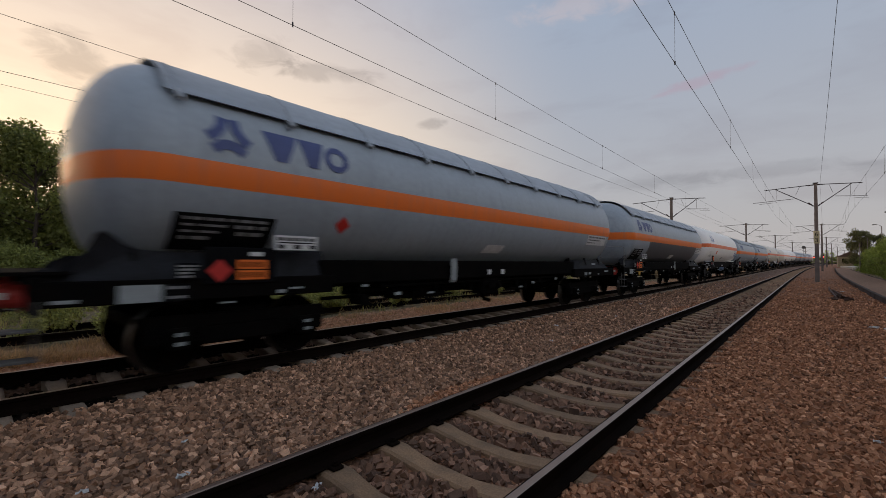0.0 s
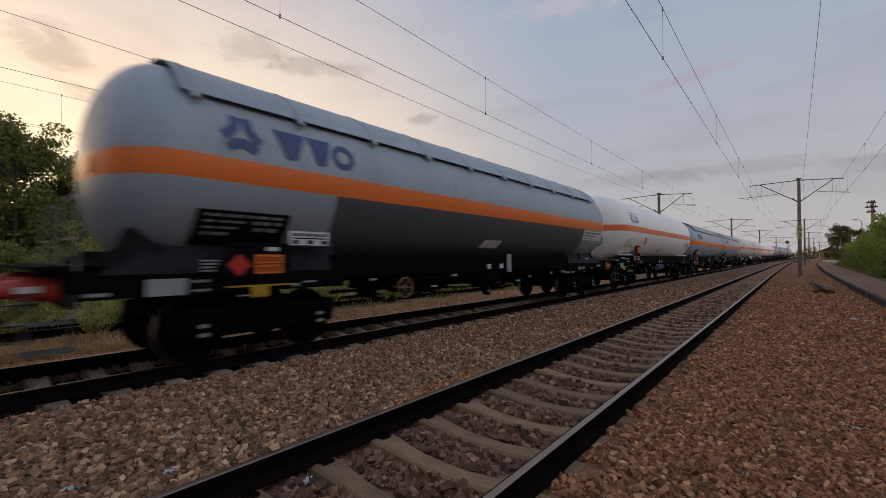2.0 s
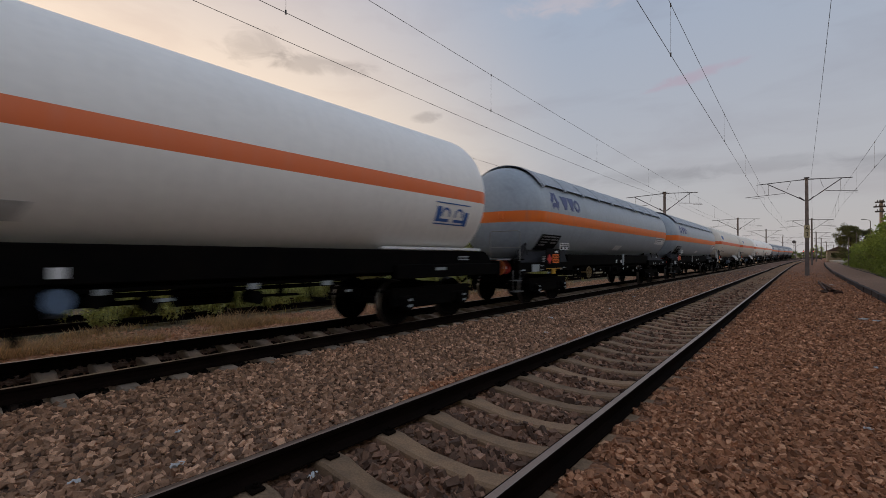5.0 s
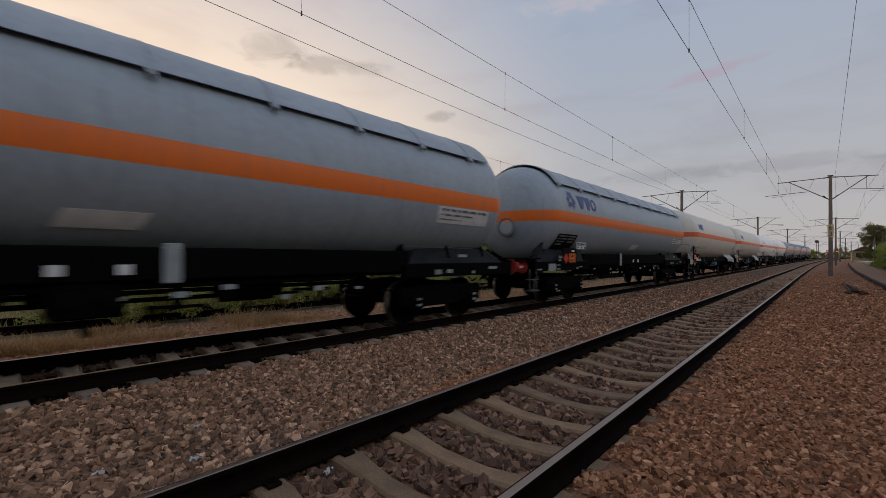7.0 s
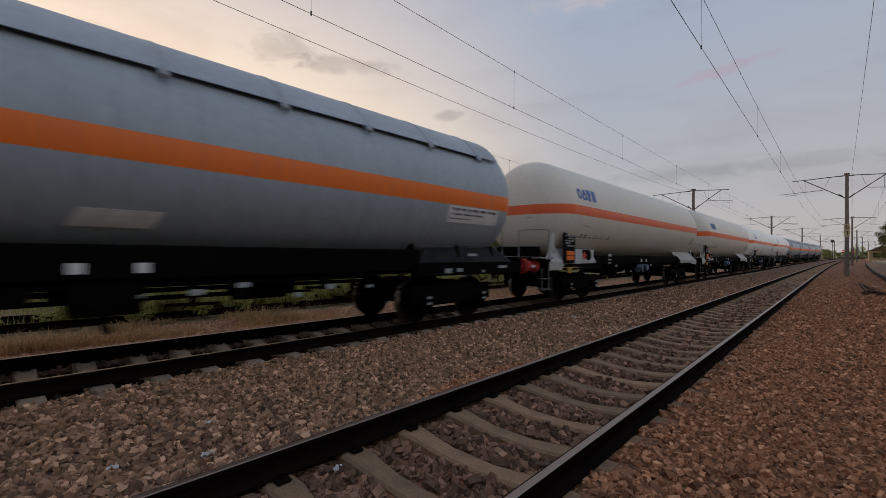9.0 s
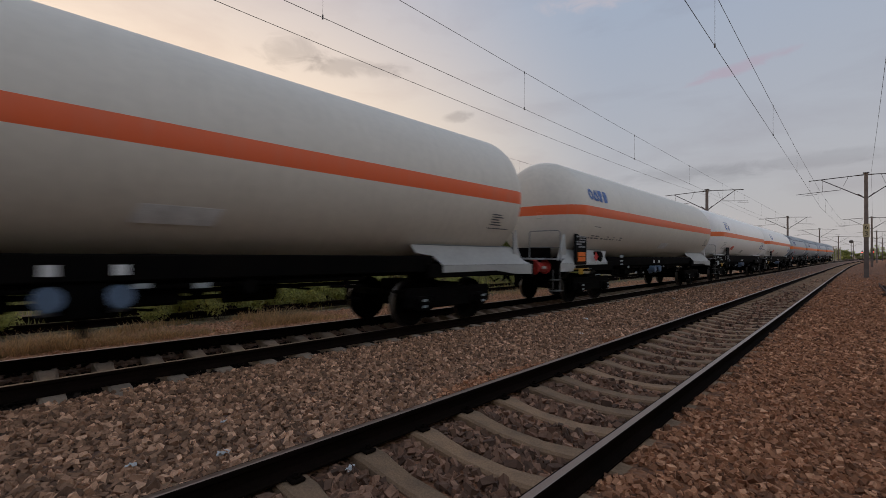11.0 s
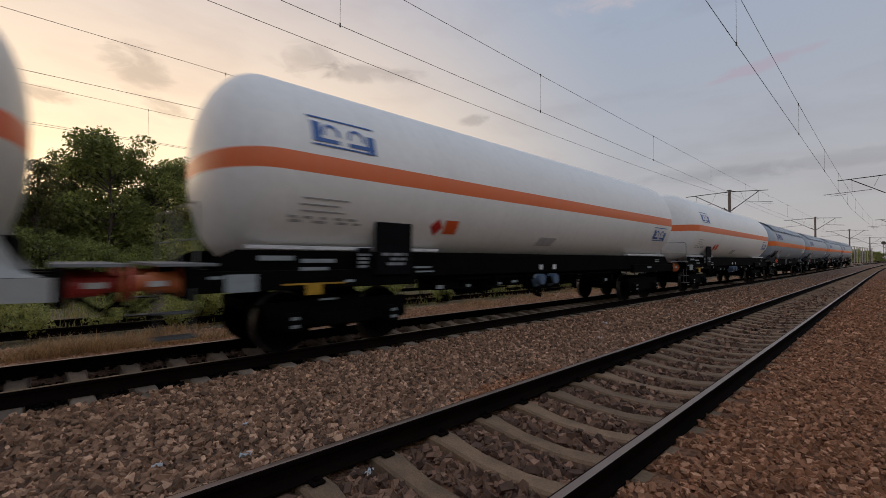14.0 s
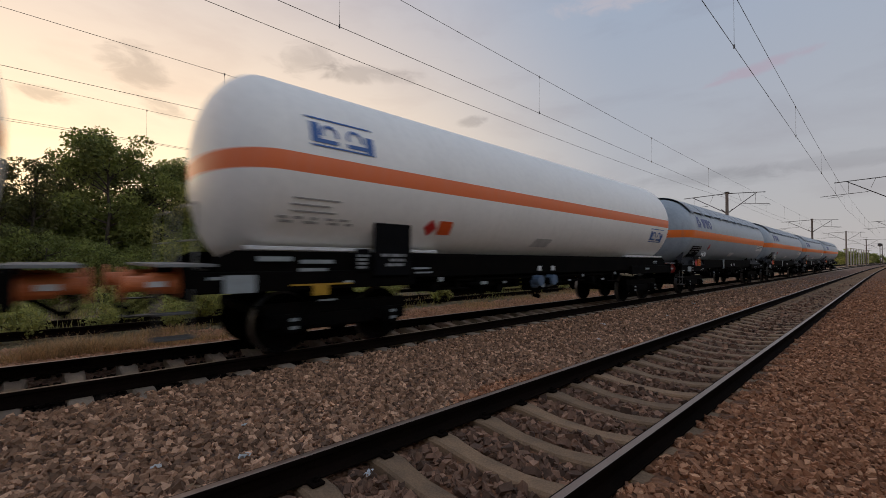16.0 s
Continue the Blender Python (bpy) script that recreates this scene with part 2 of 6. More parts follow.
FRAME_GREY = material("grey_frame_paint", (0.20, 0.205, 0.21), 0.7, 0.0, 0.22, 1.2, 14, 0.1, (0.115, 0.10, 0.09))
CREAM_GREY = material("light_grey_frame_paint", (0.40, 0.395, 0.375), 0.6, 0.0, 0.18, 1.0, 14, 0.08, (0.27, 0.255, 0.24))
STEP_STEEL = material("step_steel", (0.10, 0.095, 0.09), 0.7, 0.0, 0.3, 3, 30, 0.1)
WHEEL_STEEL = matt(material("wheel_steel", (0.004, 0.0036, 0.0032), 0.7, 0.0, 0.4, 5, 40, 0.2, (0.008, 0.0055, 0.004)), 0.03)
TREAD_STEEL = material("wheel_tread", (0.17, 0.16, 0.155), 0.4, 1.0, 0.2, 8, 60, 0.05)
BOARD_BLACK = matt(material("black_board", (0.006, 0.006, 0.007), 0.7, 0, 0.2, 5, 60, 0.05))
PLATE_WHITE = material("white_plate", (0.72, 0.72, 0.72), 0.5, 0, 0.25, 5, 60, 0.05)
FADED_PLATE = material("faded_grey_plate", (0.52, 0.51, 0.50), 0.6, 0, 0.25, 5, 60, 0.03)
SHELL_ORANGE = material("red_orange_plate", (0.72, 0.10, 0.015), 0.5, 0, 0.12, 5, 60, 0.05)
PLATE_GREY = material("grey_plate", (0.33, 0.36, 0.37), 0.5, 0, 0.25, 5, 60, 0.05)
PLATE_ORANGE = material("orange_plate", (0.85, 0.17, 0.015), 0.5, 0, 0.12, 5, 60, 0.05)
SIGN_RED = material("red_sign", (0.55, 0.025, 0.02), 0.5, 0, 0.12, 5, 60, 0.05)
MARK_BLUE = material("blue_marking", (0.045, 0.065, 0.20), 0.5, 0, 0.15, 5, 60, 0.03)
MARK_BLUE_BRIGHT = material("bright_blue_marking", (0.04, 0.12, 0.36), 0.5, 0, 0.15, 5, 60, 0.03)
TEXT_DARK = material("dark_stencil", (0.12, 0.12, 0.13), 0.6, 0, 0.2, 5, 60, 0.03)
TEXT_GREY = material("faded_stencil", (0.38, 0.37, 0.36), 0.6, 0, 0.2, 5, 60, 0.03)
TEXT_PALE = material("pale_stencil", (0.26, 0.26, 0.27), 0.6, 0, 0.2, 5, 60, 0.03)
CAP_BLUE = material("blue_cap_paint", (0.10, 0.15, 0.23), 0.5, 0, 0.2, 5, 40, 0.1)
WHEEL_TAN = material("faded_yellow_paint", (0.24, 0.15, 0.05), 0.6, 0, 0.4, 5, 60, 0.1)
YELLOW = material("yellow_paint", (0.50, 0.28, 0.02), 0.5, 0, 0.3, 5, 60, 0.1)
BUFFER_RED = material("buffer_red_paint", (0.56, 0.06, 0.05), 0.5, 0, 0.3, 4, 40, 0.1)
BUFFER_ORANGE = material("buffer_orange_paint", (0.72, 0.21, 0.07), 0.5, 0, 0.3, 4, 40, 0.1)
GALVANISED = material("galvanised_steel", (0.30, 0.30, 0.29), 0.5, 0.6, 0.3, 5, 40, 0.1)
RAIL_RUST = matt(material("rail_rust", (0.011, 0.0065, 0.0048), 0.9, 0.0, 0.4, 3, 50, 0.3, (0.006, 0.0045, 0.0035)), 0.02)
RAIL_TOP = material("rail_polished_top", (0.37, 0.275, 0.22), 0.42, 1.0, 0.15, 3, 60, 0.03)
CONCRETE_SLEEPER = material("sleeper_concrete", (0.31, 0.185, 0.102), 0.92, 0, 0.45, 5, 70, 0.6, (0.20, 0.125, 0.075), per_object=0.4)
CONCRETE_FAR = material("sleeper_concrete_grey", (0.38, 0.285, 0.21), 0.92, 0, 0.35, 5, 70, 0.6, (0.22, 0.17, 0.13), per_object=0.4)
CONCRETE_MAST = material("mast_concrete", (0.19, 0.15, 0.13), 0.85, 0, 0.35, 2, 40, 0.3)
MAST_STEEL = material("mast_steel", (0.10, 0.085, 0.08), 0.6, 0.4, 0.3, 5, 40, 0.1)
INSULATOR = material("insulator_glaze", (0.06, 0.035, 0.03), 0.25, 0, 0.2, 6, 40, 0)
WIRE = material("copper_wire", (0.05, 0.045, 0.045), 0.5, 0.5, 0.2, 10, 60, 0)
STONE_GREY = material("grey_ballast", (0.405, 0.226, 0.134), 0.95, 0, 0.3, 20, 120, 0.4, island=0.9, spread=((0.30, 0.29, 0.28), (0.55, 0.53, 0.52), (0.85, 0.82, 0.80), (1.0, 0.97, 0.95), (1.25, 1.22, 1.2), (2.3, 2.4, 2.5)))
STONE_DARK = material("oil_darkened_ballast", (0.235, 0.128, 0.080), 0.95, 0, 0.3, 20, 120, 0.4, island=0.85, spread=((0.30, 0.28, 0.27), (0.7, 0.68, 0.66), (1.1, 1.02, 0.98), (2.2, 2.2, 2.2)))
# near black: the shade under the train put into the stone colour
STONE_SHADED = matt(material("shade_black_ballast", (0.022, 0.016, 0.013), 0.95, 0, 0.3, 20, 120, 0.4, island=0.8))
# tan gravel, paled further so its colour carries the light from the west
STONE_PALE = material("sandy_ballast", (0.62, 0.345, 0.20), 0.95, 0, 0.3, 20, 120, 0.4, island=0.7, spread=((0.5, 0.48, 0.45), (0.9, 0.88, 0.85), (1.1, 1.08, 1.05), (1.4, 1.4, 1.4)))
STONE_RUST = material("rust_stained_ballast", (0.455, 0.200, 0.098), 0.95, 0, 0.3, 20, 120, 0.4, island=0.8, spread=((0.25, 0.24, 0.23), (0.6, 0.58, 0.56), (0.9, 0.88, 0.86), (1.05, 1.05, 1.05), (1.3, 1.38, 1.45), (2.1, 2.5, 2.8)))
LITTER_WHITE = material("white_litter", (0.60, 0.59, 0.58), 0.6, 0, 0.2, 20, 90, 0.2)
SCRAP_RUST = material("scrap_rust", (0.10, 0.048, 0.028), 0.9, 0, 0.4, 6, 40, 0.4)
PLATFORM_KERB = material("platform_kerb_concrete", (0.040, 0.024, 0.017), 0.9, 0, 0.4, 3, 30, 0.4)
BARK = material("bark", (0.06, 0.045, 0.035), 0.9, 0, 0.4, 4, 40, 0.5)


def leaf_material(name, dark, light):
    m = material(name, light, 0.6, 0, 0.3, 0.8, 8, 0, dark, island=0.7, spread=((0.45, 0.5, 0.4), (1, 1, 1), (1.5, 1.45, 1.2)))
    n, l = m.node_tree.nodes, m.node_tree.links
    p = n["Principled BSDF"]
    t = n.new("ShaderNodeBsdfTranslucent")
    l.new(p.inputs["Base Color"].links[0].from_socket, t.inputs[0])
    mix = n.new("ShaderNodeMixShader")
    mix.inputs[0].default_value = 0.5
    l.new(p.outputs[0], mix.inputs[1])
    l.new(t.outputs[0], mix.inputs[2])
    l.new(mix.outputs[0], n["Material Output"].inputs[0])
    return m


LEAF_A = leaf_material("leaves_green", (0.075, 0.085, 0.026), (0.25, 0.275, 0.075))
LEAF_B = leaf_material("leaves_bright", (0.20, 0.205, 0.055), (0.47, 0.455, 0.15))
LEAF_DARK = leaf_material("leaves_dark", (0.05, 0.05, 0.018), (0.14, 0.14, 0.045))
LEAF_HEDGE = leaf_material("leaves_hedge", (0.09, 0.12, 0.026), (0.28, 0.34, 0.065))
WEED_LEAF = leaf_material("weed_leaves", (0.17, 0.14, 0.05), (0.40, 0.345, 0.115))
GRASS_DRY = leaf_material("dry_grass", (0.32, 0.18, 0.08), (0.58, 0.37, 0.18))


def ground_material():
    """Crushed stone, rust-stained by the near line and greyer between the tracks, turning to weedy soil in the west."""
    m = bpy.data.materials.new("ground_ballast_and_soil")
    m.use_nodes = True
    n, l = m.node_tree.nodes, m.node_tree.links
    p = n["Principled BSDF"]
    p.inputs["Roughness"].default_value = 0.97
    co = n.new("ShaderNodeTexCoord")
    uv = n.new("ShaderNodeUVMap")
    sep = n.new("ShaderNodeSeparateXYZ")
    l.new(uv.outputs[0], sep.inputs[0])
    vor = n.new("ShaderNodeTexVoronoi")
    vor.inputs["Scale"].default_value = 19.0
    l.new(co.outputs["Object"], vor.inputs["Vector"])
    noise_ = n.new("ShaderNodeTexNoise")
    noise_.inputs["Scale"].default_value, noise_.inputs["Detail"].default_value = 0.9, 5
    l.new(co.outputs["Object"], noise_.inputs["Vector"])
    wob = n.new("ShaderNodeMath")
    wob.operation = "MULTIPLY_ADD"
    wob.inputs[1].default_value, wob.inputs[2].default_value = 2.4, -1.2
    l.new(noise_.outputs["Fac"], wob.inputs[0])
    pos = n.new("ShaderNodeMath")
    pos.operation = "ADD"
    l.new(sep.outputs["X"], pos.inputs[0])
    l.new(wob.outputs[0], pos.inputs[1])

    def step(a, b):
        r = n.new("ShaderNodeMapRange")
        r.inputs["From Min"].default_value, r.inputs["From Max"].default_value = a, b
        l.new(pos.outputs[0], r.inputs["Value"])
        return r.outputs[0]

    def mixed(f, a, b):
        q = n.new("ShaderNodeMixRGB")
        l.new(f, q.inputs[0])
        for i, v in ((1, a), (2, b)):
            if isinstance(v, tuple):
                q.inputs[i].default_value = (*v, 1)
            else:
                l.new(v, q.inputs[i])
        return q.outputs[0]

    soil = mixed(noise_.outputs["Fac"], (0.12, 0.105, 0.045), (0.30, 0.20, 0.11))
    # both beds darker than their loose stones, painting in the shaded gaps between
    rusty = mixed(noise_.outputs["Fac"], (0.21, 0.089, 0.042), (0.29, 0.125, 0.060))
    grey = mixed(noise_.outputs["Fac"], (0.140, 0.078, 0.052), (0.21, 0.116, 0.077))
    west = mixed(step(-7.4, -6.2), (0.46, 0.255, 0.140), grey)
    west = mixed(step(-9.6, -8.4), soil, west)
    col = mixed(step(-1.3, -0.2), west, rusty)
    col = mixed(step(6.6, 7.6), col, soil)
    stone = n.new("ShaderNodeMapRange")
    stone.inputs["To Min"].default_value, stone.inputs["To Max"].default_value = 0.4, 1.5
    sepc = n.new("ShaderNodeSeparateColor")
    l.new(vor.outputs["Color"], sepc.inputs[0])
    l.new(sepc.outputs[0], stone.inputs["Value"])
    mul = n.new("ShaderNodeMixRGB")
    mul.blend_type = "MULTIPLY"
    mul.inputs[0].default_value = 0.8
    l.new(col, mul.inputs[1])
    l.new(stone.outputs[0], mul.inputs[2])
    l.new(mul.outputs[0], p.inputs["Base Color"])
    b = n.new("ShaderNodeBump")
    b.invert = True
    b.inputs["Strength"].default_value, b.inputs["Distance"].default_value = 0.9, 0.05
    l.new(vor.outputs["Distance"], b.inputs["Height"])
    l.new(b.outputs[0], p.inputs["Normal"])
    return m


GROUND = ground_material()


# ---- mesh helpers ----
def link_mesh(name, bm, mats, parent=None, label="", smooth=False):
    me = bpy.data.meshes.new(name)
    bm.normal_update()
    bm.to_mesh(me)
    bm.free()
    for m in (mats if isinstance(mats, (list, tuple)) else [mats]):
        me.materials.append(m)
    if smooth:
        for f in me.polygons:
            f.use_smooth = True
    ob = new(name, me)
    if parent:
        ob.parent = parent
    if label:
        ob["label"] = label
    return ob


def part(name, bm, mat, parent, label="", smooth=False):
    return link_mesh(name, bm, mat, parent, label, smooth)


def box(bm, x0, x1, y0, y1, z0, z1, bevel=0.0, mat=0, m=None):
    r = bmesh.ops.create_cube(bm, size=1.0)
    vs = r["verts"]
    for v in vs:
        v.co = Vector(((x0 + x1) / 2 + v.co.x * (x1 - x0), (y0 + y1) / 2 + v.co.y * (y1 - y0), (z0 + z1) / 2 + v.co.z * (z1 - z0)))
    faces = {f for v in vs for f in v.link_faces}
    if bevel:
        es = list({e for v in vs for e in v.link_edges})
        g = bmesh.ops.bevel(bm, geom=es, offset=bevel, segments=1, affect="EDGES", profile=0.5)
        faces = set(g["faces"]) | {f for f in faces if f.is_valid}
        vs = list({v for f in faces for v in f.verts})
    for f in faces:
        if f.is_valid:
            f.material_index = mat
    if m is not None:
        bmesh.ops.transform(bm, matrix=m, verts=[v for v in vs if v.is_valid])
    return vs


def rod(bm, a, b, r, seg=8, r2=None, mat=0):
    a, b = Vector(a), Vector(b)
    d = b - a
    mtx = Matrix.Translation((a + b) / 2) @ d.to_track_quat("Z", "Y").to_matrix().to_4x4()
    g = bmesh.ops.create_cone(bm, cap_ends=True, segments=seg, radius1=r, radius2=r if r2 is None else r2, depth=d.length, matrix=mtx)
    for v in g["verts"]:
        for f in v.link_faces:
            f.material_index = mat
    return g["verts"]


def polyrod(bm, pts, r, seg=6):
    for a, b in zip(pts, pts[1:]):
        rod(bm, a, b, r, seg)


def lathe_y(bm, profile, seg, x=0.0, z=0.0, mat=0):
    """Surface of revolution round a line along y; profile: rows of (y, radius)."""
    rings = []
    for y, r in profile:
        if r < 1e-4:
            rings.append([bm.verts.new((x, y, z))])
        else:
            rings.append([bm.verts.new((x + r * math.sin(2 * math.pi * i / seg), y, z + r * math.cos(2 * math.pi * i / seg))) for i in range(seg)])
    for a, b in zip(rings, rings[1:]):
        for i in range(seg):
            j = (i + 1) % seg
            q = [a[i % len(a)], a[j % len(a)], b[j % len(b)], b[i % len(b)]]
            seen = []
            for v in q:
                if v not in seen:
                    seen.append(v)
            if len(seen) > 2:
                bm.faces.new(seen).material_index = mat


# ---- ground ----
def ground_height(u, y):
    """Height across the line; u is measured from the near track's centre."""
    rows = [(-3000, -0.6), (-40, -0.6), (-16, -0.5), (-12.5, -0.36), (-9.6, -0.36), (-8.2, -0.44), (-7.0, -0.30), (-6.4, -0.215), (-6.05, -0.28), (-5.8, -0.38), (-4.5, -0.38), (-4.25, -0.30), (-3.9, -0.265), (-3.0, -0.25),
            (-1.6, -0.235), (-1.3, -0.205), (-0.9, -0.20), (-0.6, -0.255), (0.6, -0.255), (0.85, -0.19), (0.98, -0.165), (1.4, -0.160), (2.0, -0.205), (3.6, -0.26), (7.0, -0.24), (12, -0.2), (40, -0.1), (3000, -0.1)]
    for (a, za), (b, zb) in zip(rows, rows[1:]):
        if u <= b:
            return za + (zb - za) * (u - a) / (b - a)
    return rows[-1][1]


def build_ground():
    us = [-3000, -800, -250, -90, -50, -32, -24, -20, -16, -14, -12.5, -11.8, -11, -10.2, -9.6, -9.2, -8.7, -8.2, -7.8, -7.4, -7, -6.7, -6.4, -6.05, -5.8, -5.15, -4.5, -4.25, -3.9,
          -3.5, -3, -2.6, -2.2, -1.9, -1.6, -1.3, -1.1, -0.9, -0.6, 0, 0.6, 0.85, 0.98, 1.4, 1.6, 2, 2.5, 3, 3.6, 4.2, 5, 6, 7, 9, 12, 18, 40, 120, 400, 3000]
    ys = [-2500, -600, -150, -60, -30, -15, -8] + [-5 + 0.6 * i for i in range(60)] + [31 + 2.5 * i for i in range(16)] + [75, 85, 100, 120, 150, 190, 240, 300, 380, 500, 800, 1500, 3500]
    verts, uvs = [], []
    for y in ys:
        for u in us:
            amp = 0.012 if abs(u) < 9 and -6 < y < 40 else (0.06 if -60 < u < -9 or 7 < u < 60 else 0)
            z = ground_height(u, y) + rise(y) + amp * noise.noise(Vector((u * 1.3, y * 1.3, 0.3)))
            verts.append((u + bend(y), y, z))
            uvs.append((u, y))
    w = len(us)
    faces = [(j * w + i, j * w + i + 1, (j + 1) * w + i + 1, (j + 1) * w + i) for j in range(len(ys) - 1) for i in range(w - 1)]
    me = bpy.data.meshes.new("ground")
    me.from_pydata(verts, [], faces)
    lay = me.uv_layers.new(name="UVMap")
    for lp in me.loops:
        lay.data[lp.index].uv = uvs[lp.vertex_index]
    me.materials.append(GROUND)
    for f in me.polygons:
        f.use_smooth = True
    tagged(new("ground", me), "brown crushed-stone trackbed fading into weedy soil", "ground", kind="structure")


build_ground()


# ---- tracks ----
def rail_profile():
    """Half-widths and heights of a flat-bottom rail, the running surface at zero."""
    half = [(0.075, -0.172), (0.075, -0.160), (0.022, -0.140), (0.0085, -0.125), (0.0085, -0.055), (0.034, -0.038), (0.036, -0.012), (0.031, -0.003), (0.020, 0.0)]
    return half + [(-x, z) for x, z in reversed(half)]


def line_stations(y0, y1):
    ys, y = [], y0
    while y < y1:
        ys.append(y)
        y += 6.0 if y < CURVE_START - 6 else (4.0 if y < 220 else 20.0)
    return ys + [y1]


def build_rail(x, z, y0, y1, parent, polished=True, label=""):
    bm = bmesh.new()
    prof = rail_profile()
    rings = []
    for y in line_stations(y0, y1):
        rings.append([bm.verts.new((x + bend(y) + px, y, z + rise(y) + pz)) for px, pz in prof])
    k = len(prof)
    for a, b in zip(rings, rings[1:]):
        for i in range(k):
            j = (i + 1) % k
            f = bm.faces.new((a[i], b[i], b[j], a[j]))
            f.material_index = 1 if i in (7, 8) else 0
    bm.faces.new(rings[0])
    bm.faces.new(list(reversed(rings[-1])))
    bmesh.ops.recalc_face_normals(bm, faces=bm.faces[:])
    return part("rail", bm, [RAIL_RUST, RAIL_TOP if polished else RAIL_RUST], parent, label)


def sleeper_mesh(material_):
    """A concrete sleeper with raised, sloping rail seats and a lower middle."""
    rows = [(-1.30, -0.205, 0.085, 0.14), (-1.26, -0.190, 0.095, 0.14), (-0.95, -0.180, 0.10, 0.145), (-0.55, -0.178, 0.10, 0.145), (-0.42, -0.198, 0.09, 0.135), (-0.2, -0.222, 0.082, 0.125),
            (0.2, -0.222, 0.082, 0.125), (0.42, -0.198, 0.09, 0.135), (0.55, -0.178, 0.10, 0.145), (0.95, -0.180, 0.10, 0.145), (1.26, -0.190, 0.095, 0.14), (1.30, -0.205, 0.085, 0.14)]
    bm = bmesh.new()
    rings = []
    for x, z, a, b in rows:
        rings.append([bm.verts.new(c) for c in ((x, -b, -0.40), (x, -a - 0.012, z - 0.018), (x, -a + 0.01, z), (x, a - 0.01, z), (x, a + 0.012, z - 0.018), (x, b, -0.40))])
    for p, q in zip(rings, rings[1:]):
        for i in range(5):
            bm.faces.new((p[i], p[i + 1], q[i + 1], q[i]))
    bm.faces.new(rings[0])
    bm.faces.new(list(reversed(rings[-1])))
    bmesh.ops.recalc_face_normals(bm, faces=bm.faces[:])
    me = bpy.data.meshes.new("sleeper")
    bm.to_mesh(me)
    bm.free()
    me.materials.append(material_)
    return me


def clip_mesh():
    """A rail clip with its bolt."""
    bm = bmesh.new()
    box(bm, -0.055, 0.055, -0.05, 0.05, -0.176, -0.150, 0.008)
    rod(bm, (0.01, 0, -0.155), (0.01, 0, -0.115), 0.016, 6)
    rod(bm, (0.01, 0, -0.150), (0.01, 0, -0.132), 0.028, 6)
    me = bpy.data.meshes.new("rail_clip")
    bm.to_mesh(me)
    bm.free()
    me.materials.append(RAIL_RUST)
    return me


SLEEPER_MESH = sleeper_mesh(CONCRETE_SLEEPER)
CLIP_MESH = clip_mesh()


def build_track(name, cx, cz, phase, label, y0=-12.0, y1=900.0, polished=True, clips=0, sleepers=True, mesh=None):
    track = new(name)
    tagged(track, label, "railway track", kind="structure")
    for s in (-0.7525, 0.7525):
        build_rail(cx + s, cz, y0, y1, track, polished, "steel rail with a polished running surface" if polished else "rusty steel rail")
    if sleepers:
        i0 = int((-3.0 - phase) / 0.6)
        for k in range(i0, i0 + 290):
            y = phase + 0.6 * k
            ob = new("sleeper", mesh or SLEEPER_MESH)
            ob.parent = track
            ob.matrix_basis = pose(cx + bend(y) + random.uniform(-0.01, 0.01), y + random.uniform(-0.008, 0.008), cz + rise(y) + random.uniform(-0.006, 0.003), 0, 0, heading(y) + random.uniform(-0.4, 0.4))
            if -0.5 < y < clips:
                for s in (-0.7525, 0.7525):
                    for side in (-1, 1):
                        if s * side > 0:      # the outer clips lie under the ballast
                            continue
                        c = new("rail_clip", CLIP_MESH)
                        c.parent = ob
                        c.matrix_basis = pose(s + side * 0.10, 0, 0, 0, 0, 0 if side > 0 else 180)
    return track


build_track("track_near", 0.0, 0.0, 2.39, "concrete-sleepered railway track in rust-stained ballast", clips=14)
build_track("track_far", FAR_X, FAR_Z, 0.72, "concrete-sleepered railway track carrying the tank train", clips=12, mesh=sleeper_mesh(CONCRETE_FAR))
build_track("track_siding", SIDING_X, -0.13, 0.5, "overgrown rusty siding behind the train", polished=False, sleepers=False)


# ---- tank wagons: local y runs from the leading buffer face (0) to the trailing one ----
WAGON = 18.1
TANK_Z, TANK_R = 2.70, 1.50


def tank_size(z, r):
    global TANK_Z, TANK_R
    TANK_Z, TANK_R = z, r


def tank_profile(y0, y1, r, depth=0.80):
    rows = []
    for i in range(13):
        a = math.pi / 2 * i / 12
        # torispherical end: flat crown, tight knuckle
        rr = r * math.sin(a) ** 0.80
        rows.append((y0 + depth * (1 - math.cos(a) ** 1.0), rr))
    n = 8
    body = [(y0 + depth + (y1 - y0 - 2 * depth) * i / n, r) for i in range(1, n)]
    return rows + body + [(y0 + y1 - y, q) for y, q in reversed(rows)]


def on_tank(y, z, out=0.0, r=None):
    """Point of the camera-side shell at a height."""
    r = r or TANK_R
    dz = z - TANK_Z
    x = math.sqrt(max(0.01, r * r - dz * dz))
    n = Vector((x, 0, dz)).normalized()
    return Vector((x, y, z)) + n * out


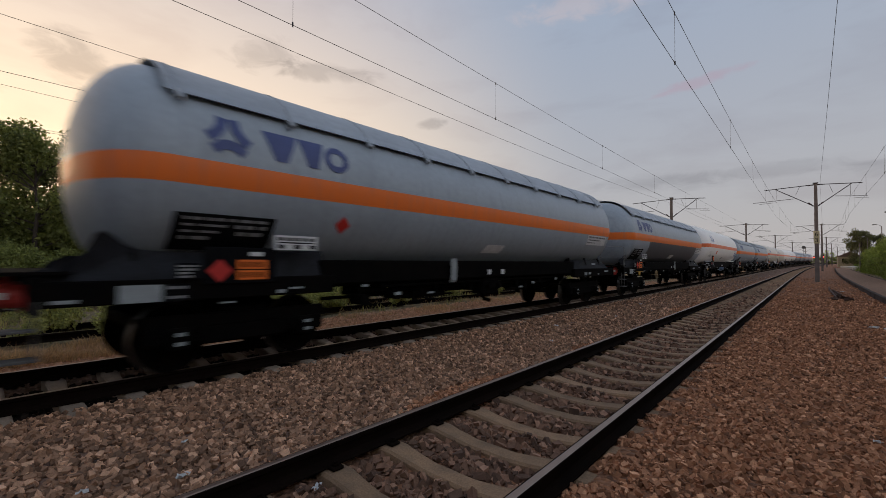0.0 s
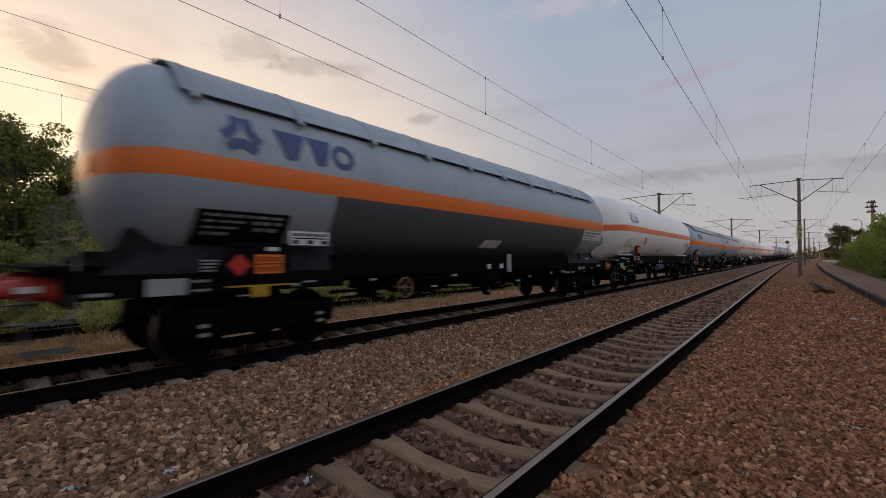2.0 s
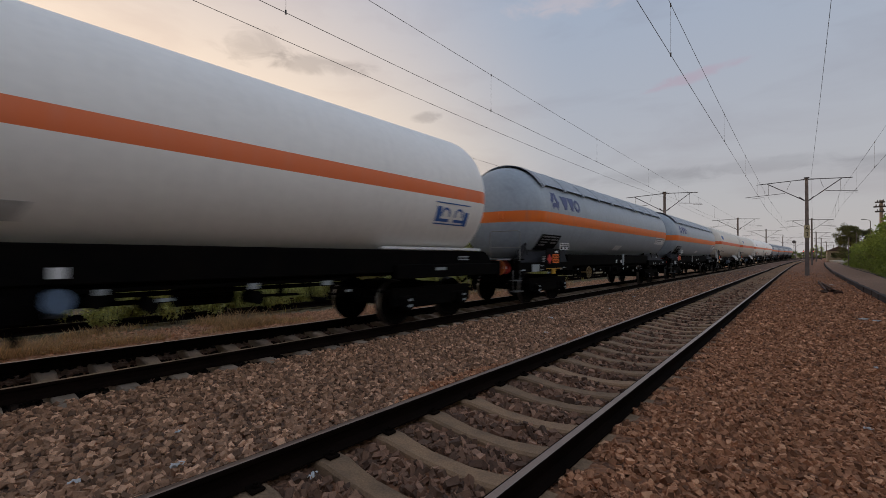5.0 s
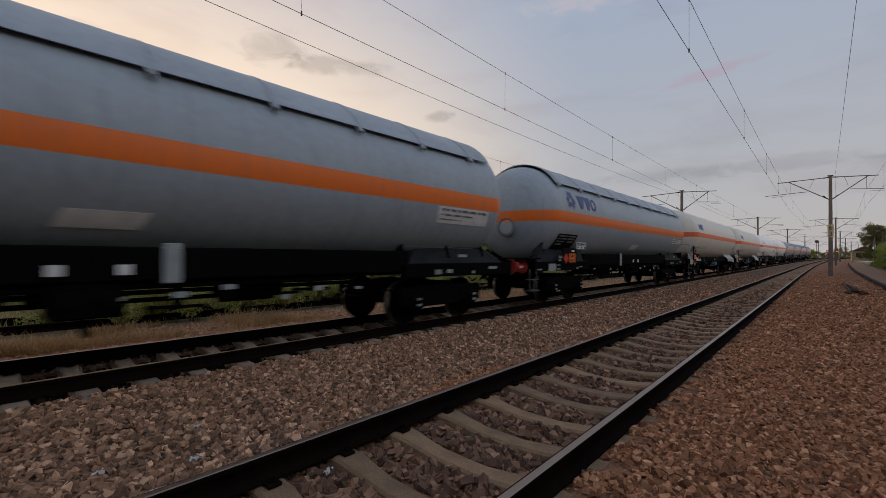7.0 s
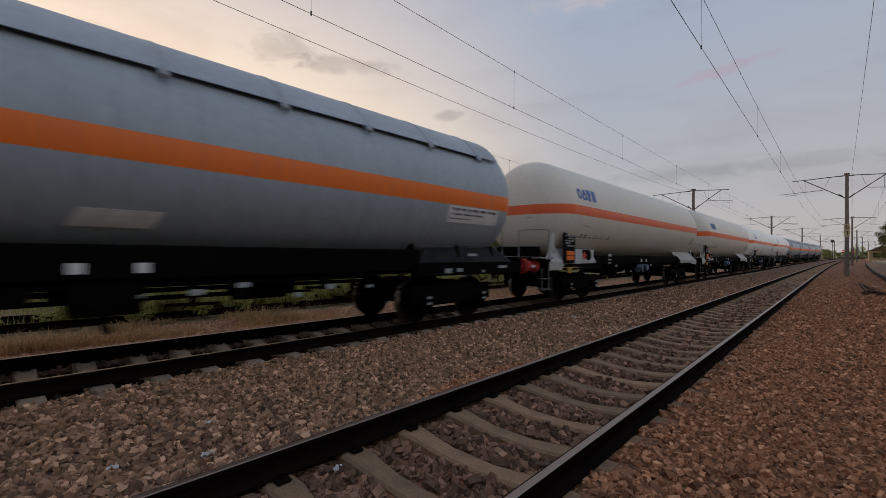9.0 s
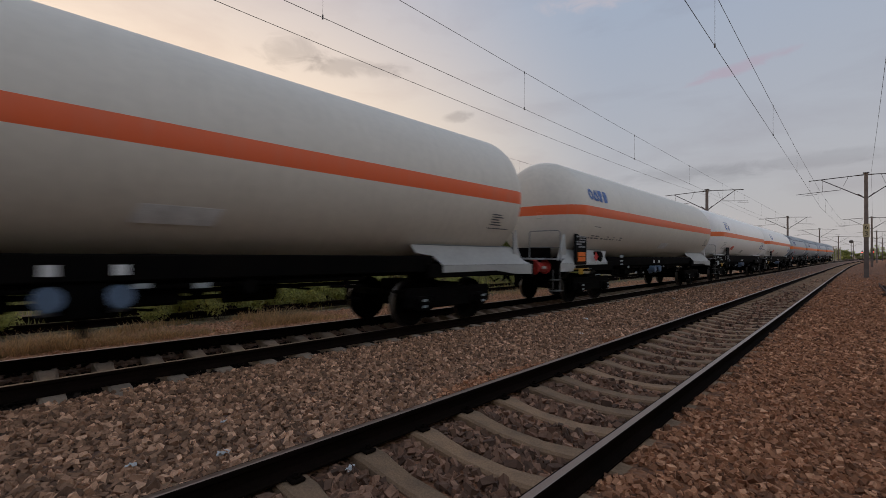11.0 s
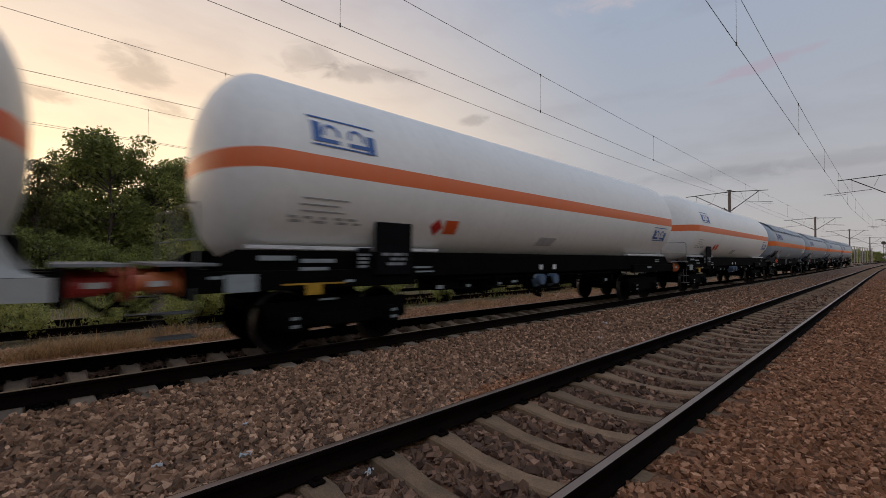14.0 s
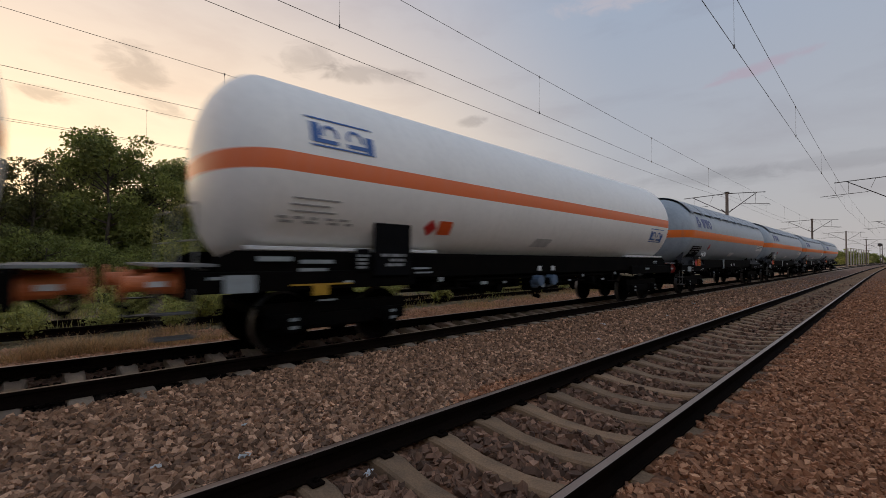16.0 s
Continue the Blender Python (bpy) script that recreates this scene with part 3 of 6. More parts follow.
def skin_patch(bm, y0, y1, z0, z1, out=0.006, skew=0.0, rows=4, mat=0, r=None, z0b=None, z1b=None):
    """A thin plate that follows the shell, bounded by two y and two z."""
    grid = []
    for i in range(rows + 1):
        f = i / rows
        row = []
        for k, y in enumerate((y0, y1)):
            a = z0 if (k == 0 or z0b is None) else z0b
            b = z1 if (k == 0 or z1b is None) else z1b
            z = a + (b - a) * f
            row.append((y + skew * f, z))
        grid.append(row)
    front = [[bm.verts.new(on_tank(y, z, out, r)) for y, z in row] for row in grid]
    back = [[bm.verts.new(on_tank(y, z, out - 0.0045, r)) for y, z in row] for row in grid]
    fs = []
    for a, b in zip(front, front[1:]):
        fs.append(bm.faces.new((a[0], a[1], b[1], b[0])))
    for s in (0, 1):
        for i in range(rows):
            fs.append(bm.faces.new((front[i][s], front[i + 1][s], back[i + 1][s], back[i][s])))
    for i in (0, rows):
        fs.append(bm.faces.new((front[i][0], front[i][1], back[i][1], back[i][0])))
    for f in fs:
        f.material_index = mat


def ribbon(bm, pts, width, out=0.012):
    """A painted band of one width on the shell, along points (y, z)."""
    fine = []
    for (a, b), (c, d) in zip(pts, pts[1:]):
        n = max(1, int(math.hypot(c - a, d - b) / 0.08))
        fine += [(a + (c - a) * i / n, b + (d - b) * i / n) for i in range(n)]
    fine.append(pts[-1])
    rows = []
    for i, (y, z) in enumerate(fine):
        p, q = fine[max(0, i - 1)], fine[min(len(fine) - 1, i + 1)]
        t = Vector((q[0] - p[0], q[1] - p[1])).normalized()
        n = Vector((-t.y, t.x)) * width / 2
        rows.append([bm.verts.new(on_tank(y + s * n.x, z + s * n.y, o)) for s, o in ((-1, out), (1, out), (1, out - 0.005), (-1, out - 0.005))])
    for a, b in zip(rows, rows[1:]):
        for k in (0, 1, 3):
            bm.faces.new((a[k], b[k], b[(k + 1) % 4], a[(k + 1) % 4]))
    bmesh.ops.recalc_face_normals(bm, faces=bm.faces[:])


def bars_on_board(parent, x, y0, y1, z0, z1, rows, seed):
    """Unreadable writing as plain bars on an upright board."""
    rnd = random.Random(seed)
    bm = bmesh.new()
    h = (z1 - z0) / (rows * 1.7)
    for i in range(rows):
        z = z1 - (i + 0.85) * (z1 - z0) / rows
        y = y0
        while y < y1 - 0.04:
            w = min(rnd.uniform(0.05, 0.22), y1 - y)
            if rnd.random() < 0.78:
                box(bm, x, x + 0.003, y, y + w, z, z + h)
            y += w + rnd.uniform(0.02, 0.05)
    part("writing", bm, TEXT_PALE, parent)["kind"] = "stuff"


def bars_on_shell(parent, mat, rows, out, seed):
    """Unreadable writing on a plate that follows the shell; rows: (y0, y1, z, half height)."""
    rnd = random.Random(seed)
    bm = bmesh.new()
    for y0, y1, z, hh in rows:
        y = y0
        while y < y1:
            w = rnd.uniform(0.06, 0.24)
            skin_patch(bm, y, min(y + w, y1), z - hh, z + hh, out, 0.0, 1)
            y += w + rnd.uniform(0.03, 0.07)
    part("writing", bm, mat, parent)["kind"] = "stuff"


def build_bogie(parent, yc, frame_mat):
    """Two-axle bogie: pressed side frames, axle boxes, springs, bolster and two wheelsets."""
    bm = bmesh.new()
    for s in (-1, 1):
        x0, x1 = sorted((s * 0.97, s * 1.09))
        box(bm, x0, x1, -1.28, 1.28, 0.60, 0.78, 0.02)
        box(bm, x0, x1, -0.62, 0.62, 0.36, 0.62, 0.03)
        for e in (-0.9, 0.9):
            box(bm, x0 - 0.02, x1 + 0.02, e - 0.36, e - 0.14, 0.40, 0.64, 0.03)
            box(bm, x0 - 0.02, x1 + 0.02, e + 0.14, e + 0.36, 0.40, 0.64, 0.03)
    box(bm, -1.05, 1.05, -0.32, 0.32, 0.52, 0.86, 0.03)
    for e in (-1.25, 1.25):
        box(bm, -1.0, 1.0, e - 0.05, e + 0.05, 0.60, 0.74, 0.02)
    rod(bm, (0, 0, 0.84), (0, 0, 1.04), 0.25, 12)
    bogie = part("bogie", bm, frame_mat, parent, "black two-axle bogie with pressed side frames")
    bogie.matrix_basis = pose(0, yc, FAR_Z)
    for e in (-0.9, 0.9):
        for s in (-1, 1):
            bm = bmesh.new()
            box(bm, s * 1.06 - 0.11, s * 1.06 + 0.11, e - 0.15, e + 0.15, 0.33, 0.62, 0.035)
            rod(bm, (s * 1.10, e, 0.46), (s * 1.22, e, 0.46), 0.11, 12)
            part("axle_box", bm, frame_mat, bogie)
            for k in (0.555, 0.435):
                bm = bmesh.new()
                box(bm, s * 1.225 - 0.004, s * 1.225 + 0.004, e - 0.055, e + 0.055, k - 0.030, k + 0.018)
                part("inspection_mark", bm, PLATE_GREY, bogie, "pale inspection label on the axle box")
            for d in (-0.25, 0.25):
                bm = bmesh.new()
                prof = [(0.44 + 0.0085 * i, 0.075 if i % 4 < 2 else 0.055) for i in range(21)]
                ring = None
                for z, r in prof:
                    now = [bm.verts.new((s * 1.06 + r * math.cos(k * math.pi / 4), e + d + r * math.sin(k * math.pi / 4), z)) for k in range(8)]
                    if ring:
                        for k in range(8):
                            bm.faces.new((ring[k], ring[(k + 1) % 8], now[(k + 1) % 8], now[k]))
                    ring = now
                part("coil_spring", bm, frame_mat, bogie)
    for e in (-0.9, 0.9):
        bm = bmesh.new()
        wheels = []
        rod(bm, (-1.1, 0, 0), (1.1, 0, 0), 0.08, 10)
        for s in (-1, 1):
            # disc wheel: hub, web, rim with flange
            prof = [(0.66, 0.0), (0.66, 0.12), (0.70, 0.16), (0.715, 0.36), (0.683, 0.40), (0.683, 0.487), (0.705, 0.487), (0.718, 0.462), (0.818, 0.455), (0.818, 0.40), (0.76, 0.37), (0.745, 0.17), (0.83, 0.13), (0.83, 0.0)]
            rings = []
            for x, r in prof:
                rings.append([bm.verts.new((s * x, r * math.sin(2 * math.pi * i / 28), r * math.cos(2 * math.pi * i / 28))) for i in range(28)] if r > 0 else [bm.verts.new((s * x, 0, 0))])
            for k, (a, b) in enumerate(zip(rings, rings[1:])):
                for i in range(28):
                    j = (i + 1) % 28
                    q = []
                    for v in (a[i % len(a)], a[j % len(a)], b[j % len(b)], b[i % len(b)]):
                        if v not in q:
                            q.append(v)
                    if len(q) > 2:
                        bm.faces.new(q).material_index = 1 if k in (6, 7) else 0
        # brake disc and balance marks that show the turning
        box(bm, -0.845, -0.83, -0.05, 0.05, 0.22, 0.34)
        box(bm, 0.83, 0.845, -0.05, 0.05, 0.22, 0.34)
        bmesh.ops.recalc_face_normals(bm, faces=bm.faces[:])
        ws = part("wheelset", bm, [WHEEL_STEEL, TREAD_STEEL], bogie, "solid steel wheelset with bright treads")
        ws.matrix_basis = pose(0, e, 0.46)
        WHEELSETS.append(ws)
    return bogie


def build_buffers(parent, mat, mat_rear, length):
    for end, m in ((0, mat), (1, mat_rear)):
        for s in (-1, 1):
            bm = bmesh.new()
            prof = [(0.0, 0.0), (0.0, 0.16), (0.012, 0.215), (0.035, 0.22), (0.05, 0.13), (0.06, 0.10), (0.28, 0.10), (0.285, 0.135), (0.60, 0.145), (0.61, 0.20), (0.64, 0.20), (0.64, 0.0)]
            if end:
                prof = [(length - y, r) for y, r in prof]
            lathe_y(bm, prof, 20, s * 0.875, 1.06)
            bmesh.ops.recalc_face_normals(bm, faces=bm.faces[:])
            buf = part("buffer", bm, m, parent, "painted side buffer with a round head", smooth=False)
            y0 = 0.37 if not end else length - 0.37
            bm = bmesh.new()
            box(bm, s * 0.875 + 0.139, s * 0.875 + 0.150, y0 - 0.10, y0 + 0.10, 1.02, 1.09)
            part("stencil", bm, PLATE_WHITE, buf, "white stencilled patch on the buffer casing")
        bm = bmesh.new()
        y0, d = (0.62, -1) if not end else (length - 0.62, 1)
        box(bm, -0.05, 0.05, min(y0, y0 + d * 0.38), max(y0, y0 + d * 0.38), 0.98, 1.10, 0.02)
        polyrod(bm, [(0, y0 + d * 0.36, 1.0), (0.0, y0 + d * 0.50, 0.85), (0, y0 + d * 0.54, 0.70)], 0.035, 6)
        part("coupling", bm, FRAME_BLACK, parent, "drawhook with screw coupling")
        for s in (-0.3, 0.3):
            bm = bmesh.new()
            polyrod(bm, [(s, y0, 0.95), (s, y0 + d * 0.25, 0.75), (s, y0 + d * 0.42, 0.62), (s * 0.6, y0 + d * 0.5, 0.72)], 0.022, 6)
            part("brake_hose", bm, FRAME_BLACK, parent)


def build_handrail(parent, y, s, mat):
    bm = bmesh.new()
    x = s * 1.3
    polyrod(bm, [(x, y, 1.15), (x, y, 2.05), (x - s * 0.07, y, 2.1), (x - s * 0.95, y, 2.1), (x - s * 1.0, y, 2.05), (x - s * 1.0, y, 1.15)], 0.014, 6)
    polyrod(bm, [(x, y, 1.62), (x - s * 1.0, y, 1.62)], 0.011, 6)
    part("handrail", bm, mat, parent, "bent tubular handrail of the end platform")


def build_step(parent, y, s, mat):
    bm = bmesh.new()
    x = s * 1.32
    for d in (-0.18, 0.18):
        rod(bm, (x, y + d, 0.42), (x, y + d, 1.0), 0.014, 6)
    box(bm, x - 0.14, x + 0.10, y - 0.22, y + 0.22, 0.40, 0.425)
    box(bm, x - 0.12, x + 0.08, y - 0.2, y + 0.2, 0.70, 0.72)
    part("step", bm, mat, parent, "shunter's step of grey steel")


def arc_cover(bm, y0, y1, r, a0, a1, th, rows=10, seg=18, mat=0):
    """Curved sheet over the top of the tank between two angles from the crown."""
    out, inn = [], []
    for j in range(rows + 1):
        y = y0 + (y1 - y0) * j / rows
        out.append([bm.verts.new((r * math.sin(a0 + (a1 - a0) * i / seg), y, TANK_Z + r * math.cos(a0 + (a1 - a0) * i / seg))) for i in range(seg + 1)])
        inn.append([bm.verts.new(((r - th) * math.sin(a0 + (a1 - a0) * i / seg), y, TANK_Z + (r - th) * math.cos(a0 + (a1 - a0) * i / seg))) for i in range(seg + 1)])
    for j in range(rows):
        for i in range(seg):
            bm.faces.new((out[j][i], out[j][i + 1], out[j + 1][i + 1], out[j + 1][i])).smooth = True
            bm.faces.new((inn[j][i], inn[j + 1][i], inn[j + 1][i + 1], inn[j][i + 1]))
        for i in (0, seg):
            bm.faces.new((out[j][i], out[j + 1][i], inn[j + 1][i], inn[j][i]))
    for j in (0, rows):
        for i in range(seg):
            bm.faces.new((out[j][i], out[j][i + 1], inn[j][i + 1], inn[j][i]))


def diamond(bm, y, z, h, x=None, out=0.012):
    """A square sign standing on its corner, on the shell or on an upright plane."""
    pts = [(y - h, z), (y, z - h), (y + h, z), (y, z + h)]
    f = [bm.verts.new(on_tank(a, b, out) if x is None else (x, a, b)) for a, b in pts]
    g = [bm.verts.new(on_tank(a, b, out - 0.008) if x is None else (x - 0.008, a, b)) for a, b in pts]
    bm.faces.new(f)
    for i in range(4):
        j = (i + 1) % 4
        bm.faces.new((f[i], g[i], g[j], f[j]))


def build_frame(parent, mat, skirt, sill=None, deck=None, beam=1.45, style=""):
    """End bolsters with saddles under the tank, side sills, centre sill, pipes and gear between the bogies."""
    for a, b, y, p in ((0.62, 4.3, 0.62, 0.12), (WAGON - 4.3, WAGON - 0.62, WAGON - 0.74, WAGON - 0.95)):
        for s in (-1, 1):
            bm = bmesh.new()
            box(bm, min(s * 1.16, s * 1.30), max(s * 1.16, s * 1.30), a, b, 0.92, 1.20, 0.015)
            part("side_sill", bm, sill or mat, parent)
        bm = bmesh.new()
        box(bm, -0.35, 0.35, a, b, 0.95, 1.2, 0.01)
        part("sill_beam", bm, mat, parent)
        bm = bmesh.new()
        box(bm, -1.32, 1.32, y, y + 0.12, 0.84, 1.26, 0.02)
        part("headstock", bm, mat, parent)
        bm = bmesh.new()
        box(bm, -1.30, 1.30, p + 0.2, p + 0.85, 1.27, 1.31, 0.004)
        part("end_platform", bm, deck or FRAME_GREY, parent, "grey grating platform at the wagon end")
    for a, b in ((1.5, 4.2), (WAGON - 4.2, WAGON - 1.5)):
        # saddle: cut to the round of the tank
        for y in (a, (a + b) / 2, b - 0.08):
            bm = bmesh.new()
            vs = [(-1.12, 1.15), (1.12, 1.15)] + [((TANK_R + 0.012) * math.sin(t), TANK_Z - (TANK_R + 0.012) * math.cos(t)) for t in [(0.45 if style else 0.74) * (1 - i / 6) for i in range(13)]]
            f = [bm.verts.new((x, y, z)) for x, z in vs]
            g = [bm.verts.new((x, y + 0.08, z)) for x, z in vs]
            bm.faces.new(f)
            bm.faces.new(list(reversed(g)))
            for i in range(len(vs)):
                j = (i + 1) % len(vs)
                bm.faces.new((f[i], g[i], g[j], f[j]))
            bmesh.ops.recalc_face_normals(bm, faces=bm.faces[:])
            part("saddle", bm, mat, parent)
        # skirt plate on each side, rising to the shell, its outer corner cut in a curve
        for s in (-1, 1) if style != "nose" else ():
            bm = bmesh.new()
            raw = [(0.85, 1.18), (4.2, 1.18), (4.2, 1.60), (2.6, 1.56), (1.9, 1.55), (1.62, 1.57), (1.46, 1.63), (1.34, 1.72), (1.24, 1.78), (1.17, 1.74), (1.10, 1.52), (0.85, 1.37), (0.55, 1.29), (0.55, 1.18)]
            tail = [(0.85, 1.18), (4.2, 1.18), (3.7, 1.50), (2.6, 1.55), (1.5, 1.56), (1.18, 1.50)]
            low = [(0.85, 1.18), (4.2, 1.18), (4.1, 1.49), (1.2, 1.495), (1.0, 1.40)]
            front = low if style == "low" else raw
            rear = low if style == "low" else tail
            if s < 0 and front is raw:
                front = low
            pts = front if a < 5 else [(WAGON - y, z) for y, z in rear]
            f, g = [], []
            for y, z in pts:
                x = min(1.30, math.sqrt(max(0.3, TANK_R ** 2 - (TANK_Z - z) ** 2)) + 0.012)
                x = max(x, 1.18) if z < 1.5 else x
                f.append(bm.verts.new((s * (x + 0.012), y, z)))
                g.append(bm.verts.new((s * (x - 0.004), y, z)))
            bm.faces.new(f)
            bm.faces.new(list(reversed(g)))
            for i in range(len(pts)):
                j = (i + 1) % len(pts)
                bm.faces.new((f[i], g[i], g[j], f[j]))
            bmesh.ops.recalc_face_normals(bm, faces=bm.faces[:])
            part("skirt", bm, skirt, parent)
    # added black beams that stand in for the dark shade along the tank's belly
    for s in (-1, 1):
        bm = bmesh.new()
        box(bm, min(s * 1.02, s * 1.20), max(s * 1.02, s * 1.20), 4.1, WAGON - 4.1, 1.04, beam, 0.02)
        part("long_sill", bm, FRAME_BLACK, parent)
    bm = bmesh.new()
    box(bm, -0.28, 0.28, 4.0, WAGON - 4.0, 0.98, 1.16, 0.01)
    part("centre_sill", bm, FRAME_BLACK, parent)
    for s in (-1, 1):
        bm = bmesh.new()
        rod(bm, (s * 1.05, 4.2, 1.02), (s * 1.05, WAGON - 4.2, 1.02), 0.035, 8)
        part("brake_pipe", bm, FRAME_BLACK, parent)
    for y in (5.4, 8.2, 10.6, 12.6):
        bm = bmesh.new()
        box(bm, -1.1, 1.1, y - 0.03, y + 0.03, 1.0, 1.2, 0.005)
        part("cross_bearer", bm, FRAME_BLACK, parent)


def build_gear(parent, valve_y, wheel=False, caps=False):
    for x, y0, y1, r in ((-0.5, -1.7, -0.8, 0.21), (0.55, 1.6, 2.4, 0.18), (0.62, -2.6, -1.5, 0.20)):
        bm = bmesh.new()
        rod(bm, (x, valve_y + y0, 0.82), (x, valve_y + y1, 0.82), r, 16)
        part("air_tank", bm, FRAME_BLACK, parent, "black brake air reservoir")
    bm = bmesh.new()
    box(bm, 0.75, 1.15, valve_y - 0.35, valve_y + 0.35, 0.62, 1.12, 0.03)
    rod(bm, (1.15, valve_y - 0.18, 0.85), (1.30, valve_y - 0.18, 0.85), 0.09, 12)
    rod(bm, (1.15, valve_y + 0.18, 0.85), (1.30, valve_y + 0.18, 0.85), 0.09, 12)
    polyrod(bm, [(0.9, valve_y, 0.66), (0.9, valve_y, 0.48), (1.1, valve_y, 0.45)], 0.05, 8)
    part("valve_box", bm, FRAME_BLACK, parent, "discharge valves in a black box")
    for d in (-0.3, 0.3):
        bm = bmesh.new()
        box(bm, 1.30, 1.306, valve_y + d - 0.07, valve_y + d + 0.07, 1.12, 1.24)
        part("valve_label", bm, PLATE_WHITE, parent, "small white valve label")
    for y in (5.2, 6.4, 12.1):
        bm = bmesh.new()
        polyrod(bm, [(1.0, y, 1.1), (0.9, y + 0.1, 0.62), (0.7, y + 0.5, 0.55), (0.2, y + 0.9, 0.6)], 0.025, 6)
        part("brake_rod", bm, FRAME_BLACK, parent)
    for d in (-0.3, 0.3) if caps else ():
        bm = bmesh.new()
        rod(bm, (1.15, valve_y + d, 0.88), (1.36, valve_y + d, 0.88), 0.13, 14)
        rod(bm, (1.10, valve_y + d, 0.88), (1.18, valve_y + d, 0.70), 0.08, 10)
        part("valve_cap", bm, CAP_BLUE, parent, "blue screw cap of a discharge valve")
    if wheel:
        wheel_y = 5.8
        bm = bmesh.new()
        pts = [(1.28, wheel_y + 0.2 * math.cos(a), 0.80 + 0.2 * math.sin(a)) for a in [i * math.pi / 8 for i in range(17)]]
        polyrod(bm, pts, 0.02, 6)
        for a in (0, 1.05, 2.1):
            rod(bm, (1.28, wheel_y + 0.2 * math.cos(a), 0.80 + 0.2 * math.sin(a)), (1.28, wheel_y - 0.2 * math.cos(a), 0.80 - 0.2 * math.sin(a)), 0.012, 6)
        rod(bm, (0.9, wheel_y, 0.80), (1.3, wheel_y, 0.80), 0.03, 8)
        part("handbrake_wheel", bm, WHEEL_TAN, parent, "dull yellow handbrake wheel")


def build_tank(parent, paint, label, front=0.95, rear=0.95):
    bm = bmesh.new()
    lathe_y(bm, tank_profile(front, WAGON - rear, TANK_R), 64, 0, TANK_Z)
    bmesh.ops.recalc_face_normals(bm, faces=bm.faces[:])
    return part("tank", bm, paint, parent, label, smooth=True)


def signs_grey(parent, with_mark=True, cabinet_y=7.40, shell_sign=False, plate=0.0):
    bm = bmesh.new()
    # slanted black data board against the shell
    skin_patch(bm, 1.88, 3.20, 1.60, 2.06, 0.03, 0.02, mat=0)
    bars_on_shell(parent, TEXT_PALE, [(2.0, 3.12, 2.0, 0.018), (2.0, 2.55, 1.92, 0.014), (2.66, 3.1, 1.92, 0.022), (2.0, 2.45, 1.84, 0.014), (2.7, 3.05, 1.83, 0.024), (2.0, 2.35, 1.76, 0.02)], 0.04, 31)
    part("data_board", bm, BOARD_BLACK, parent, "black data board with pale rows of writing")
    bm = bmesh.new()
    box(bm, 1.33, 1.345, 1.36, 1.80, 0.93, 1.14)
    part("grid_plate", bm, PLATE_GREY, parent, "pale grey blank plate on the sill")
    bm = bmesh.new()
    box(bm, 1.33, 1.345, 1.84, 2.10, 0.93, 1.14)
    bars_on_board(parent, 1.346, 1.86, 2.08, 0.95, 1.13, 3, 4)
    part("small_plate", bm, BOARD_BLACK, parent)
    bm = bmesh.new()
    box(bm, 1.33, 1.345, 1.95, 2.2, 1.20, 1.40)
    bars_on_board(parent, 1.346, 1.96, 2.18, 1.21, 1.39, 4, 9)
    part("small_plate", bm, BOARD_BLACK, parent)
    bm = bmesh.new()
    box(bm, 1.30, 1.33, 2.26, 3.25, 1.12, 1.62, 0.01)
    part("sign_panel", bm, BOARD_BLACK, parent, "black panel that carries the hazard signs")
    bm = bmesh.new()
    diamond(bm, 2.46, 1.30, 0.16, 1.345)
    part("hazard_diamond", bm, SIGN_RED, parent, "red hazard diamond")
    bm = bmesh.new()
    box(bm, 1.331, 1.345, 2.69, 3.11, 1.17, 1.45)
    part("hazard_plate", bm, PLATE_ORANGE, parent, "orange hazard plate with a black divide")
    bm = bmesh.new()
    box(bm, 1.3455, 1.348, 2.69, 3.11, 1.302, 1.318)
    for d in (1.345, 1.20):
        for k in range(3):
            box(bm, 1.3455, 1.3475, 2.74 + k * 0.12, 2.80 + k * 0.12, d, d + 0.075)
    part("divide", bm, BOARD_BLACK, parent)
    bm = bmesh.new()
    box(bm, 1.331, 1.345, 2.86, 3.04, 1.50, 1.56)
    part("small_plate", bm, PLATE_WHITE, parent)
    bm = bmesh.new()
    box(bm, 1.32, 1.335, 3.22, 3.93, 1.60, 1.82)
    part("load_table", bm, PLATE_WHITE, parent, "white load table with dark boxes")
    bm = bmesh.new()
    box(bm, 1.336, 1.338, 3.27, 3.88, 1.70, 1.72)
    for k in range(5):
        box(bm, 1.336, 1.338, 3.27 + k * 0.13, 3.36 + k * 0.13, 1.74, 1.79)
    for k in (0, 2, 4):
        box(bm, 1.336, 1.338, 3.27 + k * 0.13, 3.38 + k * 0.13, 1.62, 1.68)
    part("writing", bm, BOARD_BLACK, parent)["kind"] = "stuff"
    if shell_sign:
        bm = bmesh.new()
        diamond(bm, 4.33, 2.04, 0.145)
        part("shell_diamond", bm, SIGN_RED, parent, "red hazard diamond on the shell")
    bm = bmesh.new()
    skin_patch(bm, 14.55 + plate, 16.25 + plate, 2.05, 2.385, 0.012, 0.0, 4)
    bars_on_shell(parent, TEXT_DARK, [(14.65 + plate, 16.15 + plate, 2.32, 0.026), (14.65 + plate, 15.7 + plate, 2.22, 0.018), (14.65 + plate, 15.3 + plate, 2.13, 0.014)], 0.02, 32)
    part("text_plate", bm, PLATE_WHITE, parent, "white plate with rows of dark writing")
    bm = bmesh.new()
